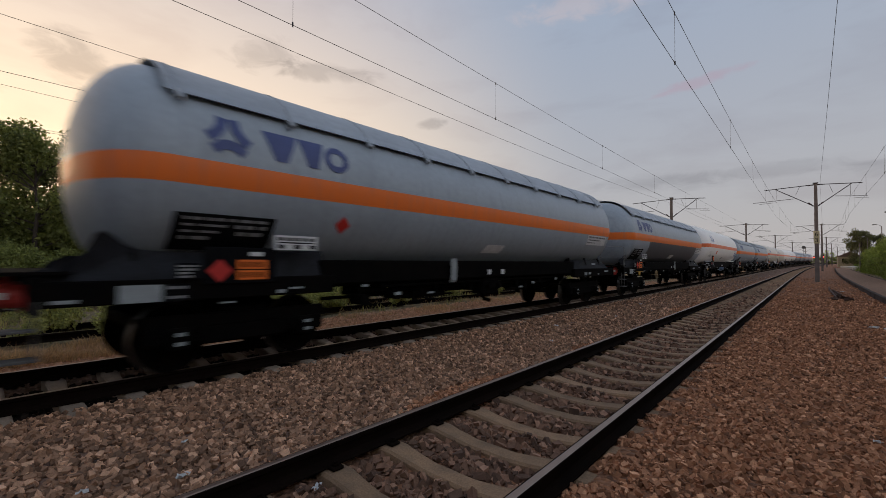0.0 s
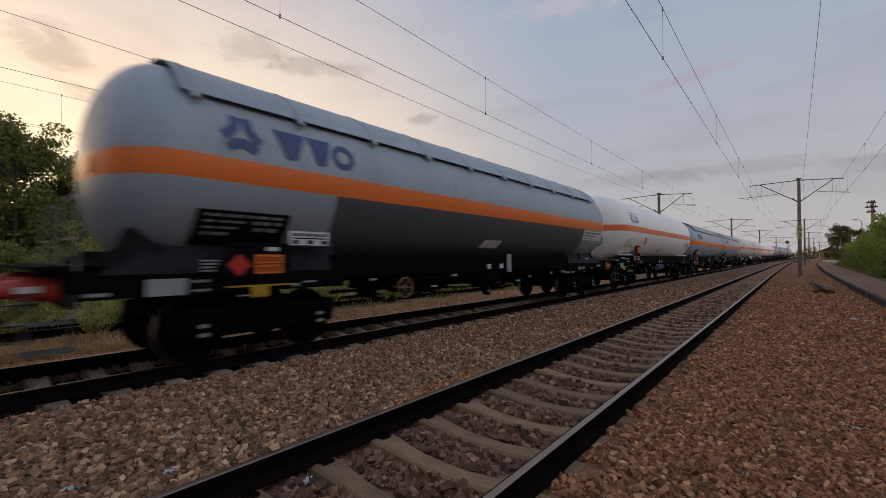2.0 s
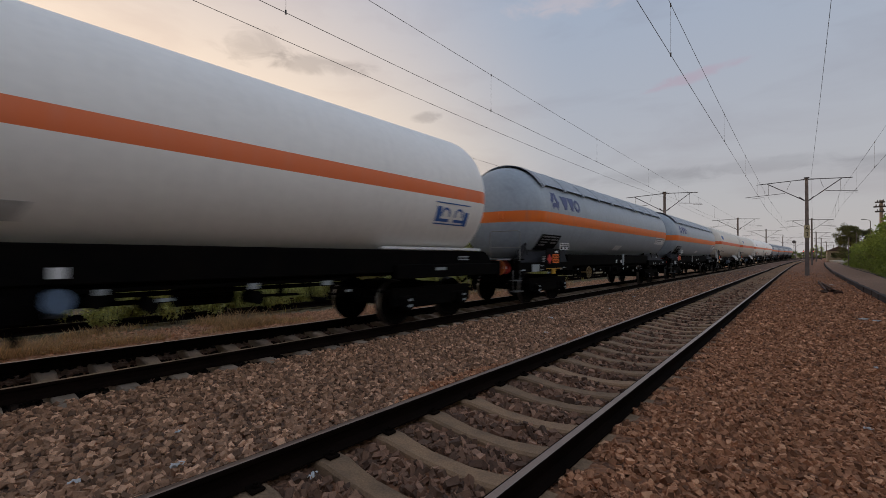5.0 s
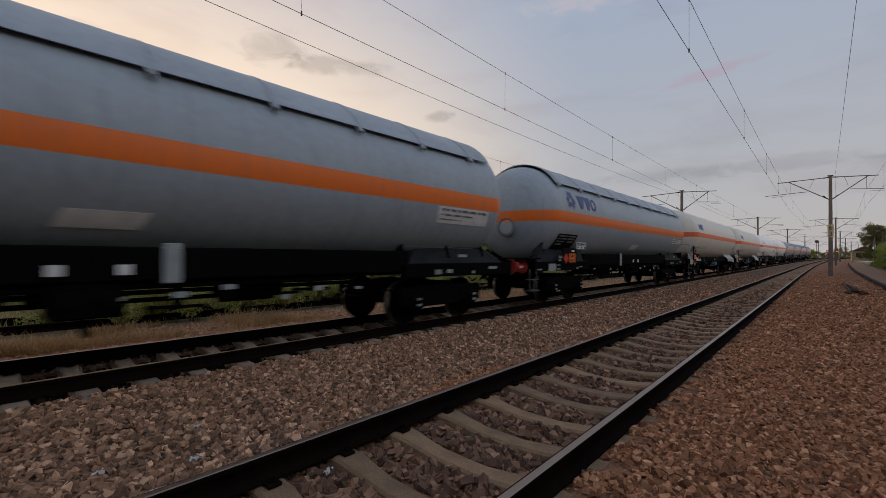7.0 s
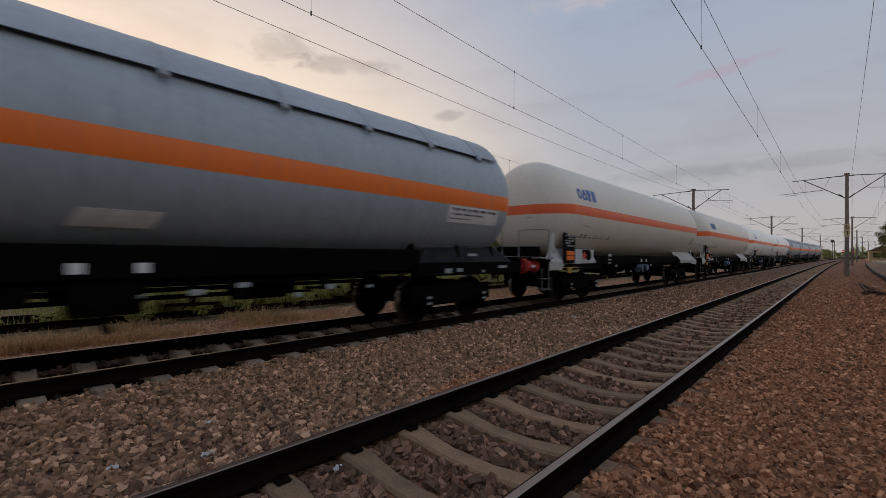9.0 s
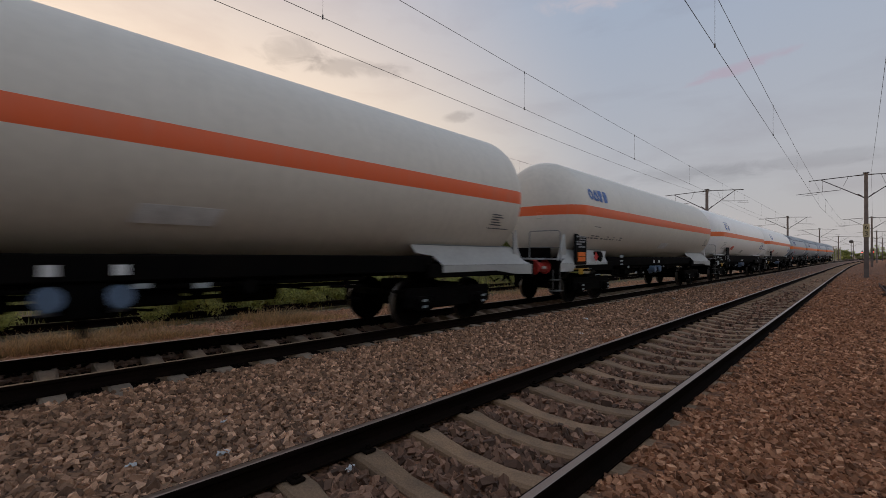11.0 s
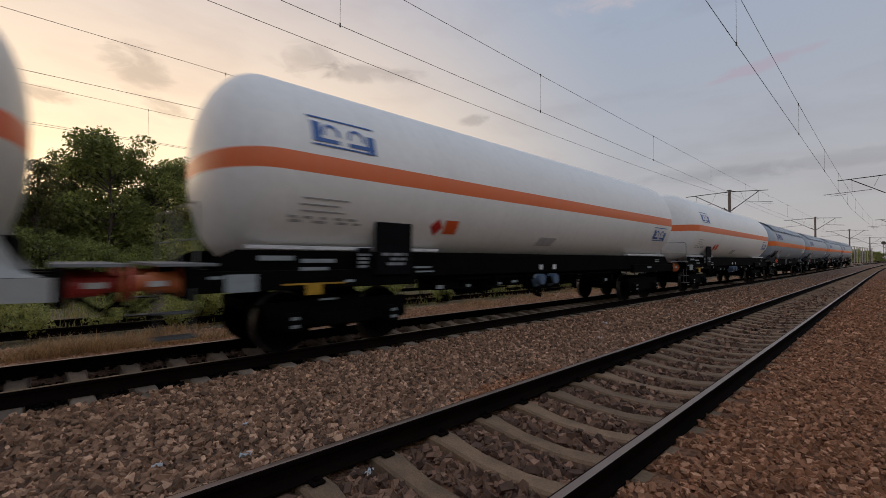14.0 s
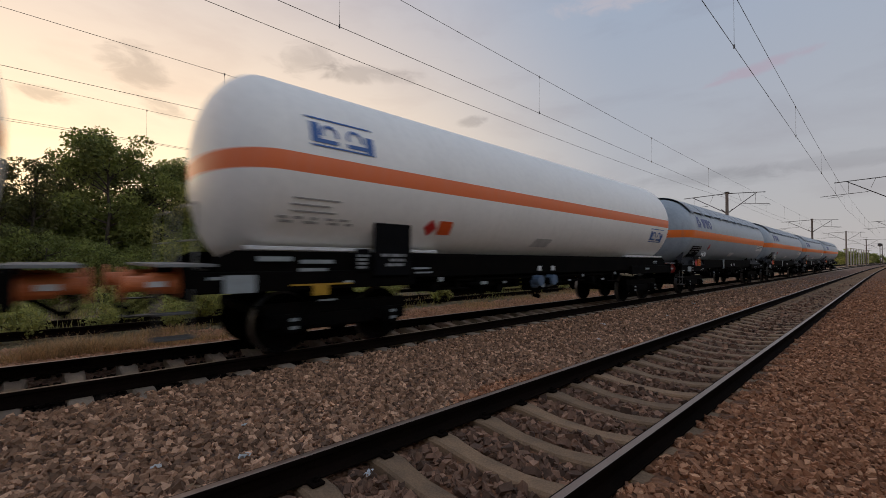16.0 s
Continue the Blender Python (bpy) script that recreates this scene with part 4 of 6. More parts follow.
    skin_patch(bm, 8.62, 9.42, 1.66, 1.86, 0.012, 0.1, 3)
    part("pale_plate", bm, PLATE_WHITE, parent, "pale blank plate low on the shell")
    bm = bmesh.new()
    box(bm, 1.22, 1.25, cabinet_y, cabinet_y + 0.2, 1.00, 1.50, 0.01)
    part("valve_cabinet", bm, PLATE_GREY, parent, "upright grey cabinet plate")
    if with_mark:
        # emblem of three arms and three lettering-sized shapes
        for pts in ([(2.36, 3.36), (2.33, 3.22), (2.26, 3.12), (2.16, 3.05)], [(2.50, 3.36), (2.53, 3.20), (2.60, 3.09), (2.69, 3.02)], [(2.22, 2.89), (2.31, 2.96), (2.42, 2.985), (2.53, 2.955), (2.62, 2.88)]):
            bm = bmesh.new()
            ribbon(bm, pts, 0.14)
            part("emblem_arm", bm, MARK_BLUE, parent, "dark blue arm of the emblem")
        for k, shape in enumerate(([(2.90, 3.31), (3.44, 3.31), (3.26, 2.88), (3.08, 2.88)], [(3.46, 3.31), (3.90, 3.31), (3.77, 2.88), (3.60, 2.88)])):
            bm = bmesh.new()
            (a0, z1), (a1, _), (c1, z0), (c0, _) = shape
            last = None
            for i in range(7):
                f = i / 6
                z = z1 + (z0 - z1) * f
                now = [bm.verts.new(on_tank(y, z, o)) for y, o in ((a0 + (c0 - a0) * f, 0.012), (a1 + (c1 - a1) * f, 0.012), (a1 + (c1 - a1) * f, 0.006), (a0 + (c0 - a0) * f, 0.006))]
                if last:
                    for k2 in (0, 1, 3):
                        bm.faces.new((last[k2], last[(k2 + 1) % 4], now[(k2 + 1) % 4], now[k2]))
                last = now
            bmesh.ops.recalc_face_normals(bm, faces=bm.faces[:])
            part("mark_block", bm, MARK_BLUE, parent, "dark blue tapered block of the marking")
        bm = bmesh.new()
        ribbon(bm, [(4.13 + 0.18 * math.cos(a), 3.09 + 0.165 * math.sin(a)) for a in [i * math.pi / 7 for i in range(15)]], 0.10)
        part("mark_block", bm, MARK_BLUE, parent, "dark blue ring of the marking")


def build_grey_wagon(paint, label, dark=False, shell_sign=False, rails=False, manhole=False, slide=0.0, pivots=(2.95, 2.95), rear=0.95, plate=0.0):
    tank_size(2.70, 1.50)
    w = new("tank_wagon")
    tagged(w, label, "tank wagon", "wagons of the gas train")
    build_tank(w, paint, "grey steel tank with a broad orange stripe", 0.95, rear)
    bm = bmesh.new()
    arc_cover(bm, 1.70, WAGON - 1.80, TANK_R + 0.085, -0.98, 0.98, 0.012)
    part("sun_shield", bm, COVER_GREY, w, "curved sheet sun shield over the tank")
    y = 1.86
    while y < WAGON - 1.8:
        bm = bmesh.new()
        for s in (1,):
            r0 = TANK_R + 0.085
            vs = [(s * r0 * math.sin(a), TANK_Z + r0 * math.cos(a)) for a in (0.93, 1.0)]
            box(bm, -0.035, 0.035, y - 0.045, y + 0.045, -0.10, 0.06, 0.01, m=Matrix.Translation((vs[1][0], 0, vs[1][1])) @ Matrix.Rotation(s * 0.98 - s * math.pi / 2, 4, "Y"))
        part("bracket", bm, COVER_GREY, w)
        bm = bmesh.new()
        arc_cover(bm, y - 0.02, y + 0.02, TANK_R + 0.095, -0.97, 0.97, 0.01, 1, 16)
        part("seam_strip", bm, COVER_GREY, w)
        y += 1.52
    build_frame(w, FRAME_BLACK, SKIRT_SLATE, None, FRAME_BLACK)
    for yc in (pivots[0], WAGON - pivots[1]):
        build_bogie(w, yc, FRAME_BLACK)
    build_buffers(w, BUFFER_RED, BUFFER_RED, WAGON)
    build_gear(w, 9.1, wheel=dark)
    brake_rigging(w, 5.0, 12.8, 40 + int(10 * slide))
    small_labels(w, [(14.72, 1.02, 0.20, 0.10, 1.312), (15.08, 1.03, 0.18, 0.08, 1.312), (15.3, 0.90, 0.12, 0.06, 1.25), (16.66, 1.08, 0.34, 0.06, 1.312), (15.9, 0.99, 0.10, 0.06, 1.312), (15.6, 1.36, 0.30, 0.06, 1.235),
                     (3.6, 1.02, 0.22, 0.03, 1.312), (2.6, 0.86, 0.20, 0.025, 1.25), (3.35, 0.98, 0.12, 0.05, 1.312), (0.9, 0.98, 0.22, 0.04, 1.312)])
    bm = bmesh.new()
    skin_patch(bm, WAGON - 4.3, WAGON - 2.0, 1.545, 1.562, 0.03, 0, 1)
    part("edge_strip", bm, PLATE_GREY, w, "thin bright edge strip above the skirt")
    signs_grey(w, True, 9.8 if dark else 7.40, shell_sign, plate)
    for s in (1, -1):
        if rails:
            build_handrail(w, 0.72, s, GALVANISED)
        build_step(w, 0.5, s, STEP_STEEL)
    if manhole:
        part_hatch(w, 0.94, True, paint)
    elif rails:
        part_hatch(w, 0.92, False, paint)
    if dark:
        yellow_bar(w)
    slide_tank(w, slide)
    return w


def slide_tank(w, dy):
    """The tank and all that is fixed to it sits a little along the frame."""
    for ob in w.children:
        if ob.name.split(".")[0] in SHELL_PARTS:
            ob.matrix_basis = pose(0, dy, 0)


SHELL_PARTS = ("tank", "sun_shield", "bracket", "seam_strip", "emblem_arm", "mark_block", "logo_rule", "logo_block", "logo_ring", "stencil", "pale_plate", "manhole", "manhole_rim", "shell_plate", "shell_diamond", "end_fitting", "edge_strip")


def small_labels(w, spots):
    """Little maintenance plates on the frame; rows: y, z, width, height, how far out."""
    for y, z, a, b, x in spots:
        bm = bmesh.new()
        box(bm, x - 0.006, x, y - a / 2, y + a / 2, z - b / 2, z + b / 2, 0.002)
        part("label_plate", bm, PLATE_GREY, w, "small pale maintenance label")


def brake_rigging(w, y0, y1, seed):
    """Levers, hangers and hoses slung below the frame between the bogies."""
    rnd = random.Random(seed)
    for x, z, a, b in ((0.95, 0.88, y0, y1), (0.70, 0.76, y0 - 0.6, y1 - 2.2), (1.08, 0.96, y0 + 0.5, y1)):
        bm = bmesh.new()
        rod(bm, (x, a, z), (x, b, z), 0.032, 8)
        part("pull_rod", bm, FRAME_BLACK, w)
    for k in range(4):
        c, h = y0 + 0.4 + k * 1.25 + rnd.uniform(-0.2, 0.2), rnd.uniform(0.66, 0.80)
        bm = bmesh.new()
        box(bm, 0.35, rnd.uniform(0.8, 1.05), c - rnd.uniform(0.25, 0.5), c + rnd.uniform(0.25, 0.5), h, 1.03, 0.03)
        part("equipment_box", bm, FRAME_BLACK, w, "black brake equipment box")
    y = y0
    while y < y1:
        x, z = rnd.uniform(0.75, 1.15), rnd.uniform(0.62, 0.86)
        bm = bmesh.new()
        kind = rnd.randrange(3)
        if kind == 0:
            box(bm, x - 0.02, x + 0.02, y - 0.06, y + 0.06, z, 1.05, 0.006)
            rod(bm, (x, y - 0.35, z + 0.04), (x, y + 0.35, z + 0.02), 0.022, 6)
        elif kind == 1:
            polyrod(bm, [(x, y - 0.3, 1.04), (x, y - 0.2, z), (x, y + 0.15, z - 0.05), (x, y + 0.3, 1.04)], 0.02, 6)
        else:
            rod(bm, (x - 0.3, y, z + 0.08), (x + 0.12, y, z + 0.08), 0.10, 12)
            box(bm, x - 0.1, x - 0.04, y - 0.03, y + 0.03, z + 0.1, 1.05)
        part("brake_gear", bm, FRAME_BLACK, w)
        if rnd.random() < 0.75:
            small_labels(w, [(y + rnd.uniform(-0.1, 0.1), rnd.uniform(0.72, 1.0), rnd.uniform(0.10, 0.20), rnd.uniform(0.04, 0.09), 1.22)])
        y += rnd.uniform(0.55, 0.95)


def part_hatch(w, y, round_=False, lid=None, x=0.06):
    """Fitting on the leading tank end."""
    bm = bmesh.new()
    if round_:
        lathe_y(bm, [(y - 0.02, 0.0), (y - 0.02, 0.20), (y, 0.24), (y + 0.16, 0.25), (y + 0.16, 0.0)], 20, x, 2.23)
        bmesh.ops.recalc_face_normals(bm, faces=bm.faces[:])
        part("manhole", bm, lid or PLATE_WHITE, w, "round bolted manhole in the tank end")
        bm = bmesh.new()
        lathe_y(bm, [(y - 0.015, 0.255), (y - 0.015, 0.295), (y + 0.16, 0.295), (y + 0.16, 0.255), (y - 0.015, 0.255)], 24, x, 2.23)
        bmesh.ops.recalc_face_normals(bm, faces=bm.faces[:])
        part("manhole_rim", bm, FRAME_GREY, w)
    else:
        box(bm, 0.32, 0.50, y + 0.02, y + 0.16, 2.50, 2.68, 0.01)
        part("end_fitting", bm, lid or FRAME_GREY, w)


def yellow_bar(w, y=2.8):
    bm = bmesh.new()
    box(bm, 1.315, 1.33, y - 0.5, y + 0.5, 0.985, 1.01)
    box(bm, 1.315, 1.334, y - 0.16, y + 0.10, 0.83, 0.985, 0.004)
    part("brake_lever", bm, YELLOW, w, "yellow brake changeover lever")


def build_white_wagon(label, front=0.82, logo=1.95, slide=0.0, lever=2.45):
    tank_size(2.78, 1.57)
    w = new("tank_wagon")
    tagged(w, label, "tank wagon", "wagons of the gas train")
    build_tank(w, WHITE_PAINT, "white steel tank with an orange stripe", front, 0.92)
    build_frame(w, FRAME_BLACK, FRAME_BLACK, None, None, 1.50, "low")
    for yc in (2.95, WAGON - 2.95):
        build_bogie(w, yc, FRAME_BLACK)
    build_buffers(w, BUFFER_ORANGE, BUFFER_ORANGE, WAGON)
    build_gear(w, 8.6, caps=True)
    for a, b in ((1.35, 4.9), (WAGON - 4.6, WAGON - 1.4)):
        bm = bmesh.new()
        box(bm, 1.08, 1.225, a, b, 1.505, 1.565, 0.008)
        part("drip_rail", bm, PLATE_WHITE, w, "white edge strip along the saddle")
    # blue framed logo: two rules, two rings cut by blocks
    for y0, sc, z1 in ((logo, 1.0, 3.50), (14.85, 1.0, 2.52)):
        w1 = 1.15 * sc
        h = 0.46 * sc
        bm = bmesh.new()
        skin_patch(bm, y0, y0 + w1, z1 - 0.025, z1, 0.012, 0, 1)
        skin_patch(bm, y0 + 0.05 * sc, y0 + w1, z1 - h, z1 - h + 0.025, 0.012, 0, 1)
        part("logo_rule", bm, MARK_BLUE_BRIGHT, w)
        bm = bmesh.new()
        skin_patch(bm, y0 + 0.06 * sc, y0 + 0.20 * sc, z1 - 0.40 * sc, z1 - 0.09 * sc, 0.012, 0, 3)
        skin_patch(bm, y0 + 1.0 * sc, y0 + 1.14 * sc, z1 - 0.44 * sc, z1 - 0.16 * sc, 0.012, 0, 3)
        skin_patch(bm, y0 + 0.20 * sc, y0 + 0.50 * sc, z1 - 0.40 * sc, z1 - 0.34 * sc, 0.012, 0, 1)
        skin_patch(bm, y0 + 0.66 * sc, y0 + 1.0 * sc, z1 - 0.40 * sc, z1 - 0.34 * sc, 0.012, 0, 1)
        part("logo_block", bm, MARK_BLUE_BRIGHT, w, "blue blocks of the emblem")
        for c in (0.36, 0.80):
            bm = bmesh.new()
            for i in range(12):
                a, b = math.pi * (-0.1 + 1.2 * i / 12), math.pi * (-0.1 + 1.2 * (i + 1) / 12)
                q = []
                for ang, rad in ((a, 0.15), (b, 0.15), (b, 0.105), (a, 0.105)):
                    q.append(bm.verts.new(on_tank(y0 + c * sc + rad * sc * math.cos(ang), z1 - 0.25 * sc + rad * sc * math.sin(ang), 0.013)))
                bm.faces.new(q)
            bmesh.ops.solidify(bm, geom=bm.faces[:], thickness=0.004)
            part("logo_ring", bm, MARK_BLUE_BRIGHT, w)
    bm = bmesh.new()
    for i, (a, b) in enumerate(((1.90, 2.65), (1.87, 2.50), (1.90, 2.60))):
        z = 2.26 - i * 0.09
        skin_patch(bm, a, b, z - 0.012, z + 0.012, 0.01, 0, 1)
    for z, a0, a1 in ((1.99, 1.72, 3.0), (1.93, 1.76, 2.9)):
        y, rnd = a0, random.Random(int(z * 100))
        while y < a1:
            q = rnd.uniform(0.08, 0.25)
            skin_patch(bm, y, y + q, z - 0.018, z + 0.018, 0.01, 0, 1)
            y += q + rnd.uniform(0.03, 0.2)
    part("stencil", bm, TEXT_GREY, w, "rows of small dark stencilled writing")["kind"] = "stuff"
    bm = bmesh.new()
    box(bm, 1.33, 1.36, 3.36, 4.14, 1.10, 2.02, 0.01)
    bars_on_board(w, 1.361, 3.5, 4.1, 1.25, 1.50, 3, 5)
    part("data_board", bm, BOARD_BLACK, w, "black upright data board on the frame")
    bm = bmesh.new()
    box(bm, 1.33, 1.345, 3.02, 3.28, 1.20, 1.55)
    bars_on_board(w, 1.346, 3.04, 3.26, 1.22, 1.54, 5, 6)
    part("small_plate", bm, BOARD_BLACK, w)
    bm = bmesh.new()
    box(bm, 1.33, 1.345, 1.05, 1.45, 0.92, 1.16)
    part("grid_plate", bm, PLATE_GREY, w, "pale grey blank plate on the sill")
    yellow_bar(w, lever)
    if lever > 2:
        part_hatch(w, front + 0.02, False, WHITE_PAINT)
    brake_rigging(w, 5.0, 12.8, 60 + int(10 * slide))
    small_labels(w, [(1.75, 1.38, 0.5, 0.07, 1.242), (2.4, 1.34, 0.55, 0.06, 1.242), (2.3, 1.22, 0.45, 0.05, 1.312), (2.9, 1.02, 0.16, 0.04, 1.312), (2.6, 0.74, 0.3, 0.03, 1.2), (0.95, 1.12, 0.16, 0.04, 1.312),
                     (4.45, 1.22, 0.40, 0.035, 1.30), (4.5, 1.14, 0.42, 0.03, 1.30), (15.1, 1.10, 0.34, 0.06, 1.312), (16.0, 1.36, 0.36, 0.03, 1.242), (16.0, 1.30, 0.36, 0.03, 1.242), (15.9, 0.95, 0.12, 0.09, 1.25)])
    bm = bmesh.new()
    skin_patch(bm, 8.05, 8.75, 1.72, 1.92, 0.012, 0.1, 3)
    part("pale_plate", bm, FADED_PLATE, w, "faint grey plate low on the shell")
    for s in (1, -1):
        if lever > 2:
            build_handrail(w, 0.72, s, GALVANISED)
        build_step(w, 0.5, s, STEP_STEEL)
    slide_tank(w, slide)
    return w


def hazard_board(w):
    """Hazard signs carried on the data board."""
    bm = bmesh.new()
    box(bm, 1.361, 1.37, 3.62, 4.02, 1.62, 1.90)
    part("hazard_plate", bm, PLATE_ORANGE, w, "orange hazard plate")
    bm = bmesh.new()
    box(bm, 1.3705, 1.373, 3.62, 4.02, 1.752, 1.768)
    part("divide", bm, BOARD_BLACK, w)
    bm = bmesh.new()
    diamond(bm, 3.26, 1.38, 0.16, 1.36)
    part("hazard_diamond", bm, SIGN_RED, w, "red hazard diamond")
    bm = bmesh.new()
    skin_patch(bm, 4.46, 4.80, 2.12, 2.40, 0.012, 0, 3)
    part("shell_plate", bm, SHELL_ORANGE, w, "orange hazard plate on the shell")


def hazard_shell(w, d=0.0):
    """Hazard signs fixed to the shell."""
    bm = bmesh.new()
    skin_patch(bm, 4.80 + d, 5.14 + d, 1.87, 2.12, 0.014, 0, 3)
    part("shell_plate", bm, SHELL_ORANGE, w, "orange hazard plate on the shell")
    bm = bmesh.new()
    diamond(bm, 4.60 + d, 1.98, 0.15)
    part("shell_diamond", bm, SIGN_RED, w, "red hazard diamond on the shell")


def upright_plate(w, name, pts, at, thick, mat, label):
    """A plate standing along the wagon on both sides; pts: rows of (y, z); at(z): how far out it stands."""
    for s in (-1, 1):
        bm = bmesh.new()
        f = [bm.verts.new((s * at(z), y, z)) for y, z in pts]
        g = [bm.verts.new((s * (at(z) - thick), y, z)) for y, z in pts]
        bm.faces.new(f)
        bm.faces.new(list(reversed(g)))
        for i in range(len(pts)):
            j = (i + 1) % len(pts)
            bm.faces.new((f[i], g[i], g[j], f[j]))
        bmesh.ops.recalc_face_normals(bm, faces=bm.faces[:])
        part(name, bm, mat, w, label)


def cream_skirts(w):
    """Upright sill bands, sloping skirts that meet the tank and curved end gussets, all light grey."""
    def slope(z):
        return 1.318 - (z - 1.17) / 0.41 * 0.27

    def sill(z):
        return 1.318

    nose = [(0.66, 0.93), (1.45, 0.93), (1.62, 1.10), (3.81, 1.12), (3.83, 1.168), (0.66, 1.168)]
    stern = [(0.66, 0.91), (1.41, 0.93), (2.2, 1.03), (3.94, 1.02), (3.95, 1.168), (0.66, 1.168)]
    up_nose = [(0.80, 1.172), (3.83, 1.172), (3.88, 1.36), (4.29, 1.56), (1.28, 1.58), (1.10, 1.40), (0.95, 1.26)]
    up_stern = [(0.80, 1.172), (3.95, 1.172), (4.14, 1.36), (4.55, 1.42), (4.6, 1.58), (1.28, 1.58), (1.16, 1.40), (1.02, 1.26)]
    gusset = [(0.92, 1.20), (1.30, 1.30), (1.32, 1.60), (1.26, 2.02), (1.20, 2.02), (1.12, 1.55)]
    for pts, at, name, label in ((nose, sill, "sill_band", "light grey upright sill band"), (up_nose, slope, "skirt", "light grey sloping skirt"), (gusset, lambda z: 1.16, "gusset", "light grey curved end gusset")):
        upright_plate(w, name, pts, at, 0.014, CREAM_GREY, label)
    for pts, at, name, label in ((stern, sill, "sill_band", "light grey upright sill band"), (up_stern, slope, "skirt", "light grey sloping skirt"), (gusset, lambda z: 1.16, "gusset", "light grey curved end gusset")):
        upright_plate(w, name, [(WAGON - y, z) for y, z in pts], at, 0.014, CREAM_GREY, label)
    for y in (1.02, WAGON - 1.20):
        bm = bmesh.new()
        box(bm, -0.75, 0.75, y, y + 0.18, 1.15, 1.62, 0.02)
        part("end_saddle", bm, FRAME_BLACK, w, "black saddle under the tank end")


def build_cream_wagon(label):
    tank_size(2.78, 1.57)
    w = new("tank_wagon")
    tagged(w, label, "tank wagon", "wagons of the gas train")
    build_tank(w, CREAM_PAINT, "off-white steel tank with a red-orange stripe", 0.95, 1.08)
    build_frame(w, FRAME_BLACK, CREAM_GREY, None, None, 1.36, "nose")
    cream_skirts(w)
    for yc in (3.19, WAGON - 3.45):
        build_bogie(w, yc, FRAME_BLACK)
    build_buffers(w, BUFFER_RED, BUFFER_RED, WAGON)
    build_gear(w, 8.65, caps=True)
    brake_rigging(w, 5.0, 12.4, 81)
    small_labels(w, [(5.25, 1.38, 0.30, 0.09, 1.22), (5.25, 1.22, 0.26, 0.05, 1.22), (5.25, 1.10, 0.24, 0.04, 1.22), (2.6, 0.98, 0.3, 0.03, 1.3), (14.6, 1.12, 0.36, 0.05, 1.312), (3.4, 0.78, 0.4, 0.03, 1.2)])
    bm = bmesh.new()
    rod(bm, (1.10, 3.34, 1.37), (1.30, 3.34, 1.37), 0.17, 20)
    part("port_cover", bm, FRAME_BLACK, w, "round black port in the skirt")
    bm = bmesh.new()
    skin_patch(bm, WAGON - 4.6, WAGON - 1.5, 1.60, 1.618, 0.03, 0, 1)
    part("edge_strip", bm, PLATE_GREY, w, "thin bright edge strip above the skirt")
    bm = bmesh.new()
    skin_patch(bm, 2.0, 4.2, 1.60, 1.618, 0.03, 0, 1)
    part("edge_strip", bm, PLATE_GREY, w, "thin bright edge strip above the skirt")
    # blue wordmark as plain blocks
    for k in range(4):
        y0 = 1.92 + k * 0.33
        bm = bmesh.new()
        if k == 0:
            ribbon(bm, [(y0 + 0.15 + 0.11 * math.cos(a), 3.25 + 0.13 * math.sin(a)) for a in [i * math.pi / 6 for i in range(13)]], 0.08)
        elif k == 1:
            ribbon(bm, [(y0, 3.10), (y0 + 0.15, 3.40)], 0.09)
            ribbon(bm, [(y0 + 0.15, 3.40), (y0 + 0.30, 3.10)], 0.09, 0.014)
            ribbon(bm, [(y0 + 0.02, 3.11), (y0 + 0.28, 3.11)], 0.07, 0.016)
        elif k == 2:
            skin_patch(bm, y0, y0 + 0.29, 3.25, 3.43, 0.012, 0, 2)
            skin_patch(bm, y0 + 0.06, y0 + 0.23, 3.07, 3.25, 0.012, 0, 2)
        else:
            skin_patch(bm, y0 + 0.02, y0 + 0.27, 3.07, 3.43, 0.012, 0.04, 3)
        part("mark_block", bm, MARK_BLUE_BRIGHT, w, "blue plain shape of the marking")
    bm = bmesh.new()
    box(bm, 1.30, 1.345, 1.54, 2.26, 1.12, 2.04, 0.01)
    bars_on_board(w, 1.346, 1.62, 2.20, 1.62, 2.0, 5, 11)
    part("data_board", bm, BOARD_BLACK, w, "black upright data board with pale writing")
    bm = bmesh.new()
    box(bm, 1.346, 1.356, 1.70, 2.16, 1.22, 1.50)
    part("hazard_plate", bm, PLATE_ORANGE, w, "orange hazard plate")
    bm = bmesh.new()
    box(bm, 1.3565, 1.359, 1.70, 2.16, 1.352, 1.368)
    part("divide", bm, BOARD_BLACK, w)
    bm = bmesh.new()
    diamond(bm, 2.92, 1.36, 0.15, 1.345)
    part("hazard_diamond", bm, SIGN_RED, w, "red hazard diamond")
    bm = bmesh.new()
    rnd = random.Random(8)
    y = 2.2
    while y < 4.6:
        q = rnd.uniform(0.06, 0.25)
        skin_patch(bm, y, y + q, 1.93, 1.965, 0.01, 0, 1)
        if rnd.random() < 0.4:
            skin_patch(bm, y, y + q, 2.0, 2.03, 0.01, 0, 1)
        y += q + rnd.uniform(0.05, 0.25)
    skin_patch(bm, 2.35, 2.8, 2.28, 2.30, 0.01, 0, 1)
    for k in range(5):
        skin_patch(bm, 15.40 + 0.04 * (k % 2), 15.80 - 0.06 * (k % 3), 2.06 + 0.055 * k, 2.085 + 0.055 * k, 0.01, 0, 1)
    skin_patch(bm, 15.36, 16.10, 1.985, 2.005, 0.01, 0, 1)
    part("stencil", bm, TEXT_DARK, w, "small dark stencilled writing")["kind"] = "stuff"
    bm = bmesh.new()
    skin_patch(bm, 8.9, 9.8, 1.74, 1.96, 0.012, 0.1, 3)
